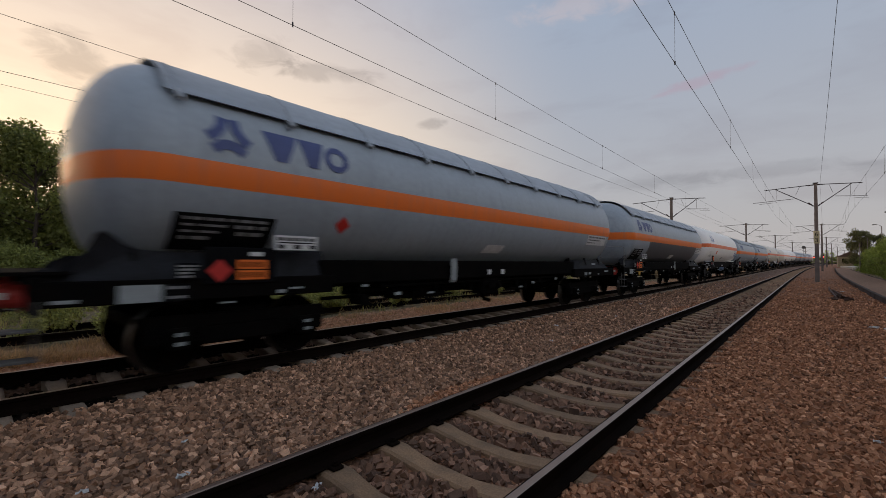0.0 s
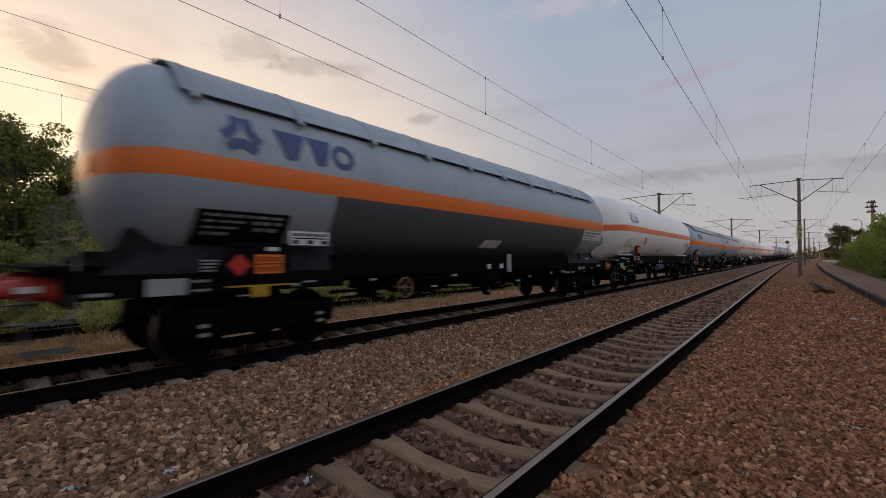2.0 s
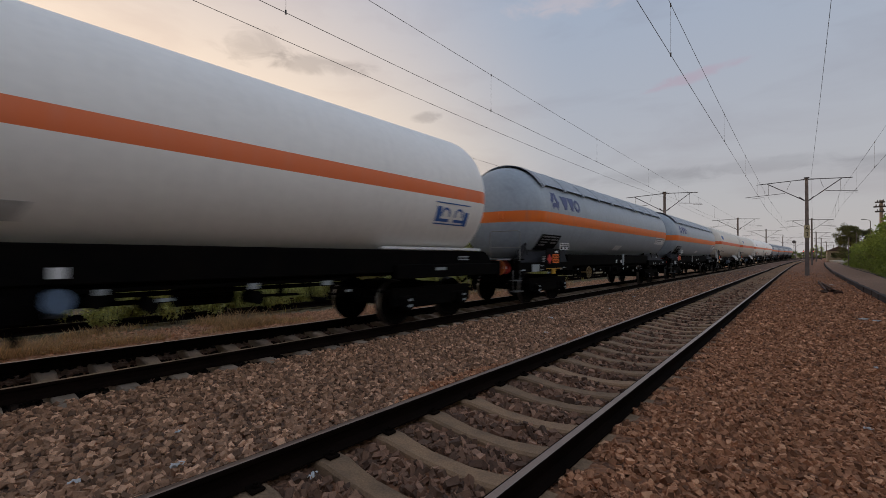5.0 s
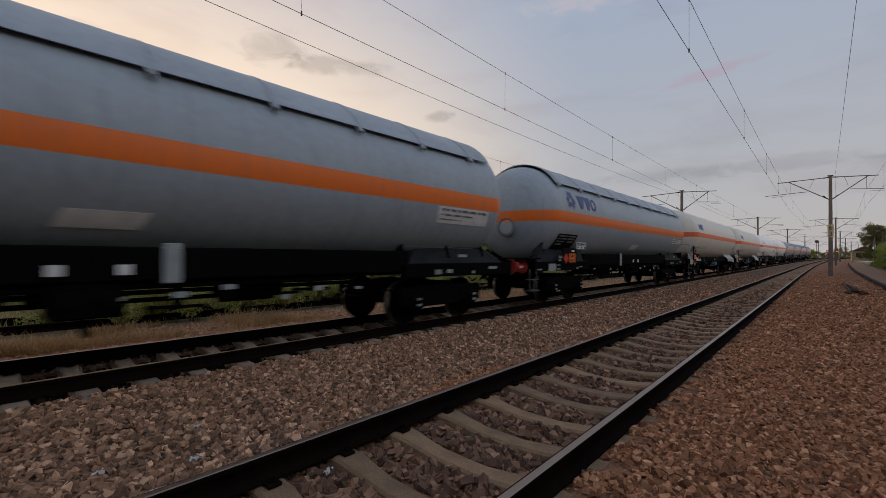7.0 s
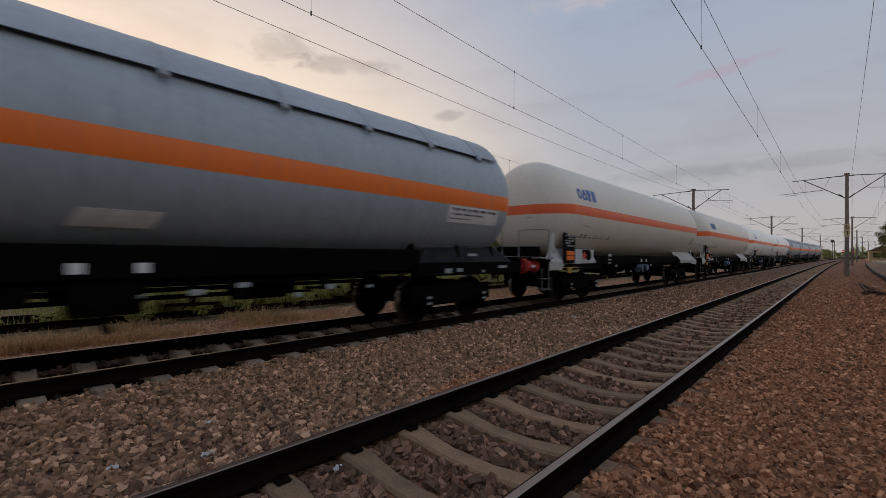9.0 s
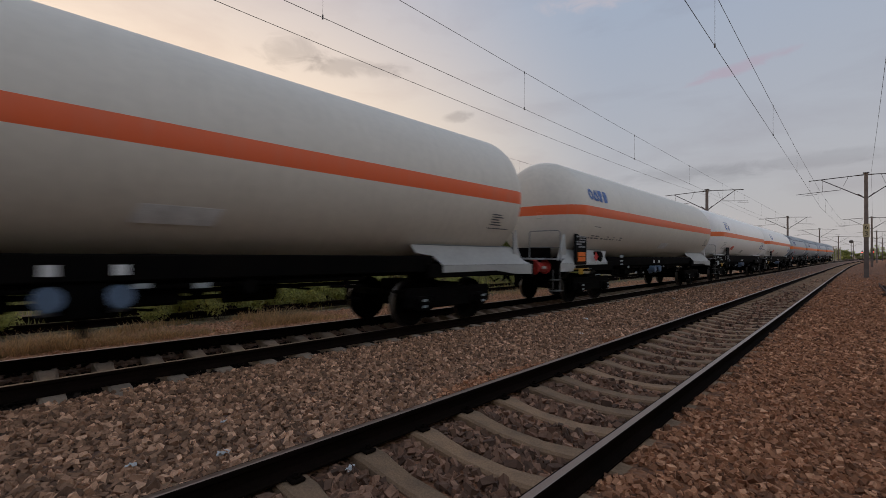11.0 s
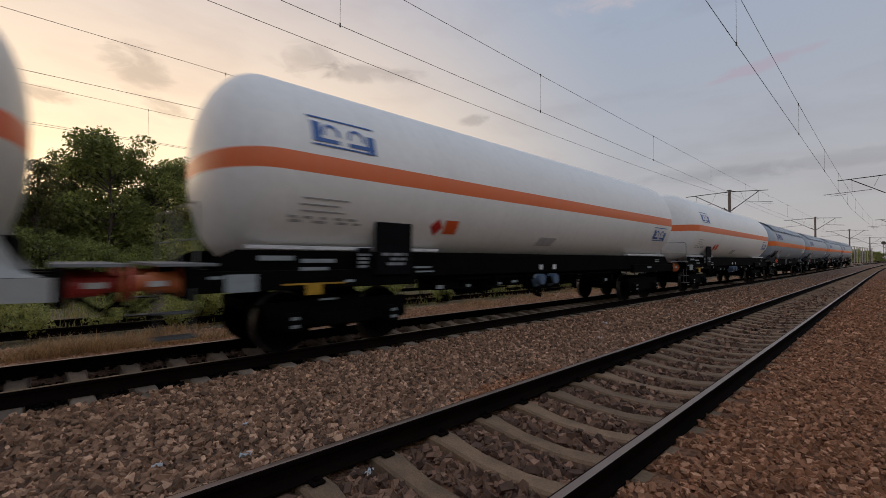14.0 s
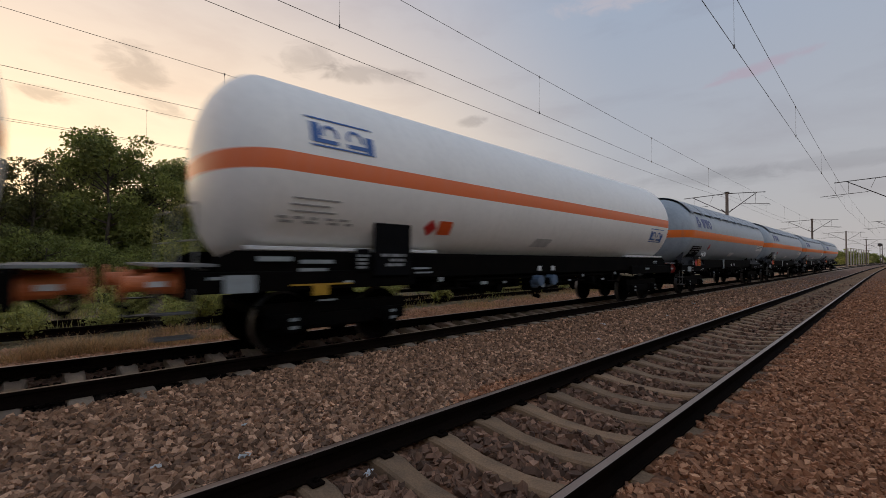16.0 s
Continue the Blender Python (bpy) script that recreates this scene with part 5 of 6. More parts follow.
    part("pale_plate", bm, PLATE_WHITE, w, "pale blank plate low on the shell")
    yellow_bar(w, 1.96)
    for s in (1, -1):
        build_handrail(w, 0.72, s, FRAME_GREY)
        build_step(w, 0.5, s, STEP_STEEL)
        # slanting stays of the end platform
        bm = bmesh.new()
        for k in (0.0, 0.16):
            rod(bm, (s * 1.29, 0.62 + k, 1.25), (s * 1.24, 1.02 + k * 0.3, 1.98), 0.028, 6)
        part("stay", bm, CREAM_GREY, w, "light grey slanting stay")
    part_hatch(w, 0.92, False, CREAM_PAINT)
    slide_tank(w, 0.12)
    return w


WHEELSETS = []
WAGONS = []          # (wagon, place along the train)
PARKED = pose(FAR_X, 0, 0)


def head_at_start(i):
    return 0.23 + i * WAGON


def travelled(t):
    return 8.8 * t + 0.0125 * t * t


def line_pose(y, t):
    """A wagon's pose from the place of its leading buffers: its ends lie on the track."""
    a, b = y + 2.95, y + WAGON - 2.95
    xa, xb = bend(a), bend(b)
    turn = math.atan2(xa - xb, b - a)
    x = FAR_X + xa + 2.95 * math.sin(turn)
    za, zb = rise(a), rise(b)
    tip = math.atan2(zb - za, b - a)
    return pose(x, y, za - 2.95 * math.sin(tip), math.degrees(tip), 0, math.degrees(turn))


def build_train():
    grey = build_grey_wagon(GREY_PAINT, "grey gas tank wagon with orange stripe and red shell diamond", False, True, slide=0.07)
    grey_b = build_grey_wagon(GREY_PAINT, "grey gas tank wagon with orange stripe and yellow handbrake wheel", True, rails=True, slide=0.15)
    grey_c = build_grey_wagon(GREY_PAINT, "grey gas tank wagon with orange stripe and dark blue marks", manhole=True, slide=0.10)
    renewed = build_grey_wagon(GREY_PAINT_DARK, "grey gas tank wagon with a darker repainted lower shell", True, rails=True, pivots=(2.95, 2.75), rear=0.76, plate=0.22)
    white = build_white_wagon("white gas tank wagon with orange stripe and blue framed logo", 0.82, 1.95, 0.13, 2.32)
    hazard_shell(white, 0.13)
    white_c = build_white_wagon("white gas tank wagon with red diamond and orange plate", 0.97, 2.07)
    hazard_shell(white_c)
    white_b = build_white_wagon("white gas tank wagon with an orange plate on its black board", 1.02, 2.15, -0.18, 1.62)
    hazard_board(white_b)
    part_hatch(white_b, 0.86, True, WHITE_PAINT, 0.30)
    cream = build_cream_wagon("off-white gas tank wagon with red-orange stripe and blue lettering")
    kinds = {-1: grey, 0: grey, 1: renewed, 2: white_b, 3: grey_b, 4: grey_c, 5: cream, 6: cream, 7: white, 8: white_c, 9: grey, 10: grey, 11: grey, 12: grey}
    used = set()
    for i, k in kinds.items():
        if k in used:
            ob = copy_thing(k, PARKED)
        else:
            ob, _ = k, used.add(k)
        WAGONS.append((ob, i))


build_train()


# ---- overhead line ----
def build_mast(x, y, top, name_label, arms, sign=False, base=-0.3):
    """Concrete mast with swivelling cantilevers; arms: reach to each side of the mast."""
    mast = new("catenary_mast")
    mast.matrix_basis = pose(x, y, base)
    tagged(mast, name_label, "catenary mast", "catenary masts")
    h = top - base
    bm = bmesh.new()
    g = box(bm, -0.16, 0.16, -0.13, 0.13, 0, h, 0.02)
    for v in bm.verts:
        f = 1 - 0.30 * v.co.z / h
        v.co.x *= f
        v.co.y *= f
    part("post", bm, CONCRETE_MAST, mast, "tapered concrete post")
    bm = bmesh.new()
    box(bm, -0.19, 0.19, -0.17, 0.17, h - 0.02, h + 0.05, 0.01)
    part("cap", bm, MAST_STEEL, mast)
    for reach in arms:
        s = 1 if reach > 0 else -1
        bm = bmesh.new()
        rod(bm, (s * 0.1, 0, h - 0.12), (reach, 0, h - 0.28), 0.035, 8)
        rod(bm, (s * 0.1, 0, h - 2.05), (reach * 0.78, 0, h - 0.26), 0.035, 8)
        part("bracket_tube", bm, MAST_STEEL, mast)
        bm = bmesh.new()
        rod(bm, (reach * 0.42, 0, h - 1.25), (reach * 1.25 if s < 0 else reach * 1.1, 0, h - 1.42), 0.022, 6)
        rod(bm, (reach * 0.75, 0, h - 0.28), (reach * 0.75, 0, h - 1.3), 0.012, 6)
        rod(bm, (reach * 0.30, 0, h - 0.2), (reach * 0.38, 0, h - 0.95), 0.012, 6)
        rod(bm, (reach * 0.85, 0, h - 1.5), (reach * 1.12, 0, h - 1.56), 0.014, 6)
        part("steady_arm", bm, MAST_STEEL, mast)
        for a, b in (((s * 0.12, 0, h - 0.125), (s * 0.5, 0, h - 0.15)), ((s * 0.18, 0, h - 2.0), (s * 0.5, 0, h - 1.68))):
            bm = bmesh.new()
            a, b = Vector(a), Vector(b)
            lathe_y(bm, [(0.0, 0.0)] + [((b - a).length * f / 18, 0.075 if f % 3 == 1 else 0.03) for f in range(19)] + [((b - a).length, 0.0)], 10)
            bmesh.ops.transform(bm, matrix=Matrix.Translation(a) @ (b - a).to_track_quat("Y", "Z").to_matrix().to_4x4(), verts=bm.verts[:])
            bmesh.ops.recalc_face_normals(bm, faces=bm.faces[:])
            part("insulator", bm, INSULATOR, mast)
    if sign:
        bm = bmesh.new()
        box(bm, -0.20, 0.20, -0.19, -0.165, 3.45, 4.55, 0.005)
        plate = part("distance_plate", bm, SIGN_CREAM, mast, "cream plate with two black figures")
        for ch, z in (("6", 4.10), ("3", 3.58)):
            cu = bpy.data.curves.new("figure", "FONT")
            cu.body, cu.size, cu.extrude, cu.align_x = ch, 0.52, 0.002, "CENTER"
            tmp = bpy.data.objects.new("figure", cu)
            me = bpy.data.meshes.new_from_object(tmp)
            me.materials.append(BOARD_BLACK)
            ob = new("figure", me)
            ob.parent = plate
            ob.matrix_basis = pose(0, -0.195, z, 90, 0, 0)
            bpy.data.objects.remove(tmp)
    return mast


SIGN_CREAM = material("cream_enamel_sign", (0.55, 0.45, 0.26), 0.5, 0, 0.2, 4, 30, 0.05)

MASTS_MIDDLE = [(2.5, -9.0), (2.56, 50.0), (3.7, 103.0), (5.4, 156.0), (7.9, 209.0), (11.2, 262.0), (16.0, 320.0)]
for i, (x, y) in enumerate(MASTS_MIDDLE):
    build_mast(x, y, 8.5, "concrete catenary mast with cantilevers over both tracks", (-3.6, 2.95), sign=(i == 1))
MASTS_WEST = [(-8.9, -6.0), (-8.9, 49.8), (-6.3, 90.5), (-4.4, 132.0), (-2.4, 180.0), (0.5, 240.0)]
for x, y in MASTS_WEST:
    build_mast(x, y, 8.25, "concrete catenary mast behind the far track", (3.1, -3.9))


def sag_line(pts, sag, n=12):
    """Points along hung wire spans."""
    out = []
    for a, b in zip(pts, pts[1:]):
        a, b = Vector(a), Vector(b)
        for i in range(n):
            f = i / n
            p = a.lerp(b, f)
            p.z -= sag * 4 * f * (1 - f)
            out.append(p)
    return out + [Vector(pts[-1])]


def build_wires(name, label, ys, x_of, low, high, sag, stag=0.18, r=0.006):
    wire = new(name)
    tagged(wire, label, "overhead wire", "overhead wires")
    contact = [(x_of(y) + (stag if i % 2 else -stag), y, low) for i, y in enumerate(ys)]
    carrier = [(x_of(y) + (stag if i % 2 else -stag), y, high) for i, y in enumerate(ys)]
    lo, hi = sag_line(contact, 0.0), sag_line(carrier, sag)
    for nm, pts in (("contact_wire", lo), ("carrier_wire", hi)):
        bm = bmesh.new()
        polyrod(bm, pts, r, 5)
        part(nm, bm, WIRE, wire)
    for y in DROPPERS[name]:
        p = min(range(len(lo) - 1), key=lambda i: abs((lo[i].y + lo[i + 1].y) / 2 - y))
        f = (y - lo[p].y) / (lo[p + 1].y - lo[p].y)
        a, b = lo[p].lerp(lo[p + 1], f), hi[p].lerp(hi[p + 1], f)
        bm = bmesh.new()
        rod(bm, a, b, r * 0.55, 4)
        rod(bm, a - Vector((0, 0, 0.03)), a + Vector((0, 0, 0.05)), 0.016, 6)
        rod(bm, b - Vector((0, 0, 0.05)), b + Vector((0, 0, 0.03)), 0.013, 6)
        part("dropper", bm, WIRE, wire)
    return wire


DROPPERS = {"overhead_wire_near": [1.7 + 8.9 * i for i in range(11)], "overhead_wire_far": [-4.4, 4.4] + [11.2 + 9.0 * i for i in range(10)], "overhead_wire_siding": [-3.9 + 8.0 * i for i in range(12)],
            "overhead_wire_west": [-6.0 + 9.0 * i for i in range(10)], "overhead_wire_east": [5.0 + 8.2 * i for i in range(11)]}
SPANS = [-58.0, -5.0, 50.0, 103.0, 156.0, 209.0, 262.0, 320.0]
build_wires("overhead_wire_near", "copper contact and carrier wires over the near track", SPANS, lambda y: bend(y) - 0.095, 5.8, 7.2, 0.35)
build_wires("overhead_wire_far", "copper contact and carrier wires over the far track", SPANS, lambda y: FAR_X - 0.05 + bend(y), 5.85, 7.15, 0.22)
build_wires("overhead_wire_siding", "contact and carrier wires over the siding", SPANS, lambda y: -11.4 + bend(y), 5.6, 7.0, 0.35)
build_wires("overhead_wire_west", "contact and carrier wires over a farther siding", SPANS, lambda y: -17.0 + bend(y), 5.65, 7.03, 0.3)
build_wires("overhead_wire_east", "contact and carrier wires over the platform side", SPANS, lambda y: 4.93 + bend(y), 5.8, 7.15, 0.12)


def single_wire(name, label, pts, sag, r=0.008):
    ob = new(name)
    tagged(ob, label, "overhead wire", "overhead wires")
    bm = bmesh.new()
    polyrod(bm, sag_line(pts, sag), r, 5)
    part("strand", bm, WIRE, ob)


single_wire("feeder_wire", "single feeder wire along the masts behind the train", [(-9.0 + bend(y), y, 7.72) for y in SPANS], 0.38)
single_wire("yard_wire", "single bare wire strung over a disused yard track", [(-22.1 + bend(y), y, 6.95) for y in SPANS], 0.12)
single_wire("earth_wire", "single earth wire over the mast tops beside the path", [(2.73, -9.0, 8.55), (2.86, 50.0, 8.55), (3.8, 103.0, 8.8), (5.5, 156.0, 9.0), (8.0, 209.0, 9.3)], 0.25, 0.007)


# ---- trees ----
def leaf_cloud(name, mat, clumps, per, size, seed, parent):
    """Crown of many small folded leaves gathered in clumps; clumps: rows of (centre, radius)."""
    rnd = np.random.RandomState(seed)
    verts, faces = [], []
    for (cx_, cy_, cz_), rad in clumps:
        n = int(per * rad * rad)
        d = rnd.normal(size=(n, 3))
        d /= np.linalg.norm(d, axis=1)[:, None]
        rr = rad * rnd.uniform(0.35, 1.0, n) ** 0.6
        c = np.array((cx_, cy_, cz_)) + d * rr[:, None] * np.array((1, 1, 0.85))
        a = rnd.normal(size=(n, 3))
        a /= np.linalg.norm(a, axis=1)[:, None]
        b = np.cross(a, rnd.normal(size=(n, 3)))
        b /= np.linalg.norm(b, axis=1)[:, None]
        s = size * rnd.uniform(0.6, 1.4, n)[:, None]
        quad = np.stack((c - a * s, c - b * s * 0.45, c + a * s, c + b * s * 0.45), 1).reshape(-1, 3)
        base = len(verts)
        verts.extend(quad.tolist())
        faces.extend([(base + 4 * i, base + 4 * i + 1, base + 4 * i + 2, base + 4 * i + 3) for i in range(n)])
    me = bpy.data.meshes.new(name)
    me.from_pydata(verts, [], faces)
    me.materials.append(mat)
    ob = new(name, me)
    ob.parent = parent
    return ob


def build_tree(height, spread, mat, seed, label, category="tree", low=0.15, size=0.09, per=430, narrow=False):
    rnd = random.Random(seed)
    tree = new("tree" if category == "tree" else "shrub")
    tagged(tree, label, category, "trees by the line" if category == "tree" else "shrubs by the line")
    bm = bmesh.new()
    pts, x, y = [], 0.0, 0.0
    for i in range(7):
        pts.append(Vector((x, y, height * 0.85 * i / 6)))
        x += rnd.uniform(-0.12, 0.12) * height / 7
        y += rnd.uniform(-0.12, 0.12) * height / 7
    r0 = height * 0.018 + 0.02
    for i in range(6):
        rod(bm, pts[i], pts[i + 1], r0 * (1 - i / 7), 8, r0 * (1 - (i + 1) / 7))
    clumps = []
    for k in range(26):
        f = rnd.uniform(low, 1.0)
        p = pts[min(5, int(f * 6))].lerp(pts[min(6, int(f * 6) + 1)], f * 6 % 1)
        ang = rnd.uniform(0, 2 * math.pi)
        reach = spread * (0.35 + 0.65 * math.sin(math.pi * min(1, 0.25 + 0.72 * f)) if not narrow else 1.05 - f) * rnd.uniform(0.35, 1.0)
        q = p + Vector((math.cos(ang) * reach, math.sin(ang) * reach, rnd.uniform(0.0, 0.25) * reach + 0.12 * height * f))
        rod(bm, p, q, r0 * 0.30, 5, r0 * 0.08)
        for s in range(2):
            e = q + Vector((rnd.uniform(-1, 1), rnd.uniform(-1, 1), rnd.uniform(-0.2, 1.0))) * spread * 0.22
            rod(bm, p.lerp(q, 0.6), e, r0 * 0.12, 4, r0 * 0.04)
            clumps.append((tuple(e), spread * rnd.uniform(0.13, 0.24)))
        clumps.append((tuple(q), spread * rnd.uniform(0.18, 0.34)))
    part("trunk", bm, BARK, tree)
    leaf_cloud("crown", mat, clumps, per, size, seed, tree)
    return tree


TREE_KINDS = [build_tree(7.6, 3.0, LEAF_A, 1, "broad-leaved green tree behind the sidings"), build_tree(6.6, 2.8, LEAF_DARK, 2, "dark broad-leaved tree behind the sidings"),
              build_tree(5.6, 2.6, LEAF_B, 3, "light green young tree behind the sidings"), build_tree(8.2, 2.2, LEAF_DARK, 4, "tall dark slender tree behind the sidings", narrow=True),
              build_tree(3.0, 2.0, LEAF_B, 5, "bright green bush beside the siding", "shrub", 0.05, 0.08), build_tree(3.6, 2.4, LEAF_A, 6, "dense green bush beside the siding", "shrub", 0.05, 0.08),
              build_tree(5.6, 2.3, LEAF_HEDGE, 8, "dark green hedge tree beyond the platform", "tree", 0.04, 0.11, 260), build_tree(5.0, 2.1, LEAF_HEDGE, 9, "rounded dark green hedge tree beyond the platform", "tree", 0.04, 0.11, 260),
              build_tree(3.2, 2.1, LEAF_HEDGE, 14, "low dark green bush at the hedge foot", "shrub", 0.05, 0.08)]
TREE_USED = set()


def plant(kind, x, y, turn, scale=1.0, z=None):
    src = TREE_KINDS[kind]
    if kind not in TREE_USED:
        TREE_USED.add(kind)
        ob = src
    else:
        ob = copy_thing(src, Matrix())
    ob.matrix_basis = pose(x, y, ground_height(x - bend(y), y) + rise(y) - 0.12 if z is None else z, 0, 0, turn) @ Matrix.Scale(scale, 4)
    return ob


def plant_all():
    rnd = random.Random(12)
    y = -7.0
    while y < 60:
        low = 0.74 if y < 1.0 else 1.0 if y < 3.4 else 0.95
        plant(rnd.choice((1, 3, 0, 1, 2, 0)), -23.0 + rnd.uniform(-1.5, 1.5), y + rnd.uniform(-0.6, 0.6), rnd.uniform(0, 360), low * rnd.uniform(0.86, 1.08))
        plant(rnd.choice((5, 4)), -25.2 + rnd.uniform(-0.6, 0.6), y + rnd.uniform(-0.6, 0.6), rnd.uniform(0, 360), rnd.uniform(1.1, 1.5))
        plant(rnd.choice((1, 1, 3, 0)), -28 + rnd.uniform(-1.5, 1.5), y + rnd.uniform(-0.6, 0.6), rnd.uniform(0, 360), low * rnd.uniform(0.9, 1.1))
        y += 1.9 if y < 20 else 4.0
    y = -6.0
    while y < 40:
        plant(rnd.choice((4, 4, 5)), -20.3 + rnd.uniform(-1.0, 1.0), y, rnd.uniform(0, 360), rnd.uniform(0.5, 1.3))
        y += rnd.uniform(1.3, 3.2)
    # the hedge beyond the platform
    y = 43.0
    while y < 101:
        plant(rnd.choice((6, 7)), 9.6 + bend(y) + rnd.uniform(-0.4, 0.4), y, rnd.uniform(0, 360), rnd.uniform(0.92, 1.08) * (1.02 - 0.0055 * (y - 43)))
        plant(rnd.choice((8, 8, 5)), 8.9 + bend(y) + rnd.uniform(-0.3, 0.3), y + 1.1, rnd.uniform(0, 360), rnd.uniform(0.4, 0.75))
        if y < 84:
            plant(rnd.choice((6, 7)), 12.2 + bend(y) + rnd.uniform(-0.8, 0.8), y + 1.5, rnd.uniform(0, 360), rnd.uniform(0.75, 0.95))
        y += 2.4
    # unseen trees added behind the camera to keep low light off the tanks
    y = -32.0
    while y < 36:
        plant(rnd.choice((6, 7)), 10.4 + rnd.uniform(-0.4, 0.4), y, rnd.uniform(0, 360), rnd.uniform(1.2, 1.45))
        y += 2.6
    for x, y, k, s in ((12.6, 160, 1, 1.45), (14.8, 163, 1, 1.3), (11.8, 164, 1, 1.1)):
        plant(k, x, y, rnd.uniform(0, 360), s)
    # woods far down the line
    for k in range(34):
        plant(rnd.choice((6, 7, 5)), -75 + k * 3.4 + rnd.uniform(-1, 1), 330 + rnd.uniform(-20, 20), rnd.uniform(0, 360), rnd.uniform(1.0, 1.5), 0.6)
    for k in range(9):
        plant(rnd.choice((4, 5)), -9.5 + k * 0.8, 170 + k * 14 + rnd.uniform(-2, 2), rnd.uniform(0, 360), rnd.uniform(1.0, 1.3))


plant_all()


# ---- low gravel platform with kerbs beyond the path ----
def near_edge(y):
    """Platform edges, measured from the near track's centre."""
    return 4.42 + 0.004 * max(0.0, y - 32.0)


def far_edge(y):
    return 6.30 + 0.03 * max(0.0, min(y, 55.0) - 34.0)


def build_platform():
    p = new("platform")
    tagged(p, "low gravel platform edged with dark concrete kerbs", "platform", kind="structure")
    rnd = random.Random(31)
    for edge, w in ((near_edge, 0.14), (far_edge, 0.12)):
        bm = bmesh.new()
        box(bm, 0, w, 0.006, 0.994, -0.30, 0.0, 0.014)
        me = bpy.data.meshes.new("kerb_stone")
        bm.to_mesh(me)
        bm.free()
        me.materials.append(PLATFORM_KERB)
        y = 6.0
        while y < 128:
            ob = new("kerb_stone", me)
            ob.parent = p
            turn = -math.degrees(math.atan(edge(y + 0.5) + bend(y + 0.5) - edge(y - 0.5) - bend(y - 0.5)))
            ob.matrix_basis = pose(edge(y) + bend(y) + rnd.uniform(-0.012, 0.012), y, rise(y) + rnd.uniform(-0.012, 0.012), 0, rnd.uniform(-1.5, 1.5), turn)
            y += 1.0
    bm = bmesh.new()
    ring = None
    for y in [6.0 + 1.0 * i for i in range(122)]:
        a, b = near_edge(y) + 0.12, far_edge(y) + 0.03
        r = []
        for i in range(7):
            u = a + (b - a) * i / 6
            z = -0.035 + (0.03 if 0 < i < 6 else 0.0) + 0.025 * noise.noise(Vector((u * 1.4, y * 0.8, 5.0)))
            r.append(bm.verts.new((u + bend(y), y, rise(y) + z)))
        if ring:
            for i in range(6):
                bm.faces.new((ring[i], ring[i + 1], r[i + 1], r[i]))
        ring = r
    part("gravel_top", bm, PLATFORM_GRAVEL, p, smooth=True)


PLATFORM_GRAVEL = material("platform_gravel", (0.25, 0.135, 0.08), 0.97, 0, 0.4, 2.2, 45, 0.9, (0.17, 0.095, 0.057))
build_platform()


# ---- crushed stone ----
def scatter_stones(name, mat, label, seed, inside, grow=1.0):
    """Loose angular stones, densest by the camera's stand; inside(u, y): whether the bed there is of this kind."""
    rnd = np.random.RandomState(seed)
    spots = []
    for r0, r1, per, size in ((0.9, 3.2, 800, 0.0235), (3.2, 6.0, 760, 0.0225), (6.0, 10.0, 600, 0.0225), (10.0, 16.0, 300, 0.025), (16.0, 26.0, 110, 0.029), (26.0, 34.0, 40, 0.029), (34.0, 46.0, 18, 0.029), (46.0, 60.0, 7, 0.029), (60.0, 80.0, 2, 0.029)):
        area = math.pi * (r1 * r1 - r0 * r0) * 0.31
        n = int(area * per / grow ** 1.6)
        r = np.sqrt(rnd.uniform(r0 * r0, r1 * r1, n))
        a = rnd.uniform(math.radians(76), math.radians(186), n)
        for x, y, s in zip(2.15 + r * np.cos(a), 0.45 + r * np.sin(a), grow * size * rnd.uniform(0.5, 1.6, n)):
            if y > -0.6 and inside(x, y):
                spots.append((x, y, s))
    n = len(spots)
    sp = np.array(spots)
    base = np.array([(i, j, k) for i in (-1, 1) for j in (-1, 1) for k in (-1, 1)], float)
    quads = np.array([(0, 1, 3, 2), (4, 6, 7, 5), (0, 4, 5, 1), (2, 3, 7, 6), (0, 2, 6, 4), (1, 5, 7, 3)])
    c = base[None] * rnd.uniform(0.68, 1.0, (n, 8, 1)) + rnd.uniform(-0.24, 0.24, (n, 8, 3))
    c *= (sp[:, 2][:, None] * rnd.uniform(0.5, 1.2, (n, 3)) * np.array((1.15, 1.0, 0.75)))[:, None, :]
    q = rnd.normal(size=(n, 4))
    q /= np.linalg.norm(q, axis=1)[:, None]
    w, x, y, z = q.T
    rot = np.stack((1 - 2 * (y * y + z * z), 2 * (x * y - z * w), 2 * (x * z + y * w), 2 * (x * y + z * w), 1 - 2 * (x * x + z * z), 2 * (y * z - x * w),
                    2 * (x * z - y * w), 2 * (y * z + x * w), 1 - 2 * (x * x + y * y)), 1).reshape(n, 3, 3)
    c = np.einsum("nij,nkj->nki", rot, c)
    h = np.array([ground_height(px, py) for px, py, _ in spots]) + sp[:, 2] * rnd.uniform(0.0, 0.7, n)
    c += np.stack((sp[:, 0], sp[:, 1], h), 1)[:, None, :]
    verts = c.reshape(-1, 3)
    faces = (quads[None] + 8 * np.arange(n)[:, None, None]).reshape(-1, 4)
    me = bpy.data.meshes.new(name)
    me.vertices.add(len(verts))
    me.vertices.foreach_set("co", verts.ravel())
    me.loops.add(faces.size)
    me.loops.foreach_set("vertex_index", faces.ravel())
    me.polygons.add(len(faces))
    me.polygons.foreach_set("loop_start", np.arange(0, faces.size, 4))
    me.update(calc_edges=True)
    me.shade_flat()
    me.materials.append(mat)
    tagged(new(name, me), label, "ballast", kind="stuff")


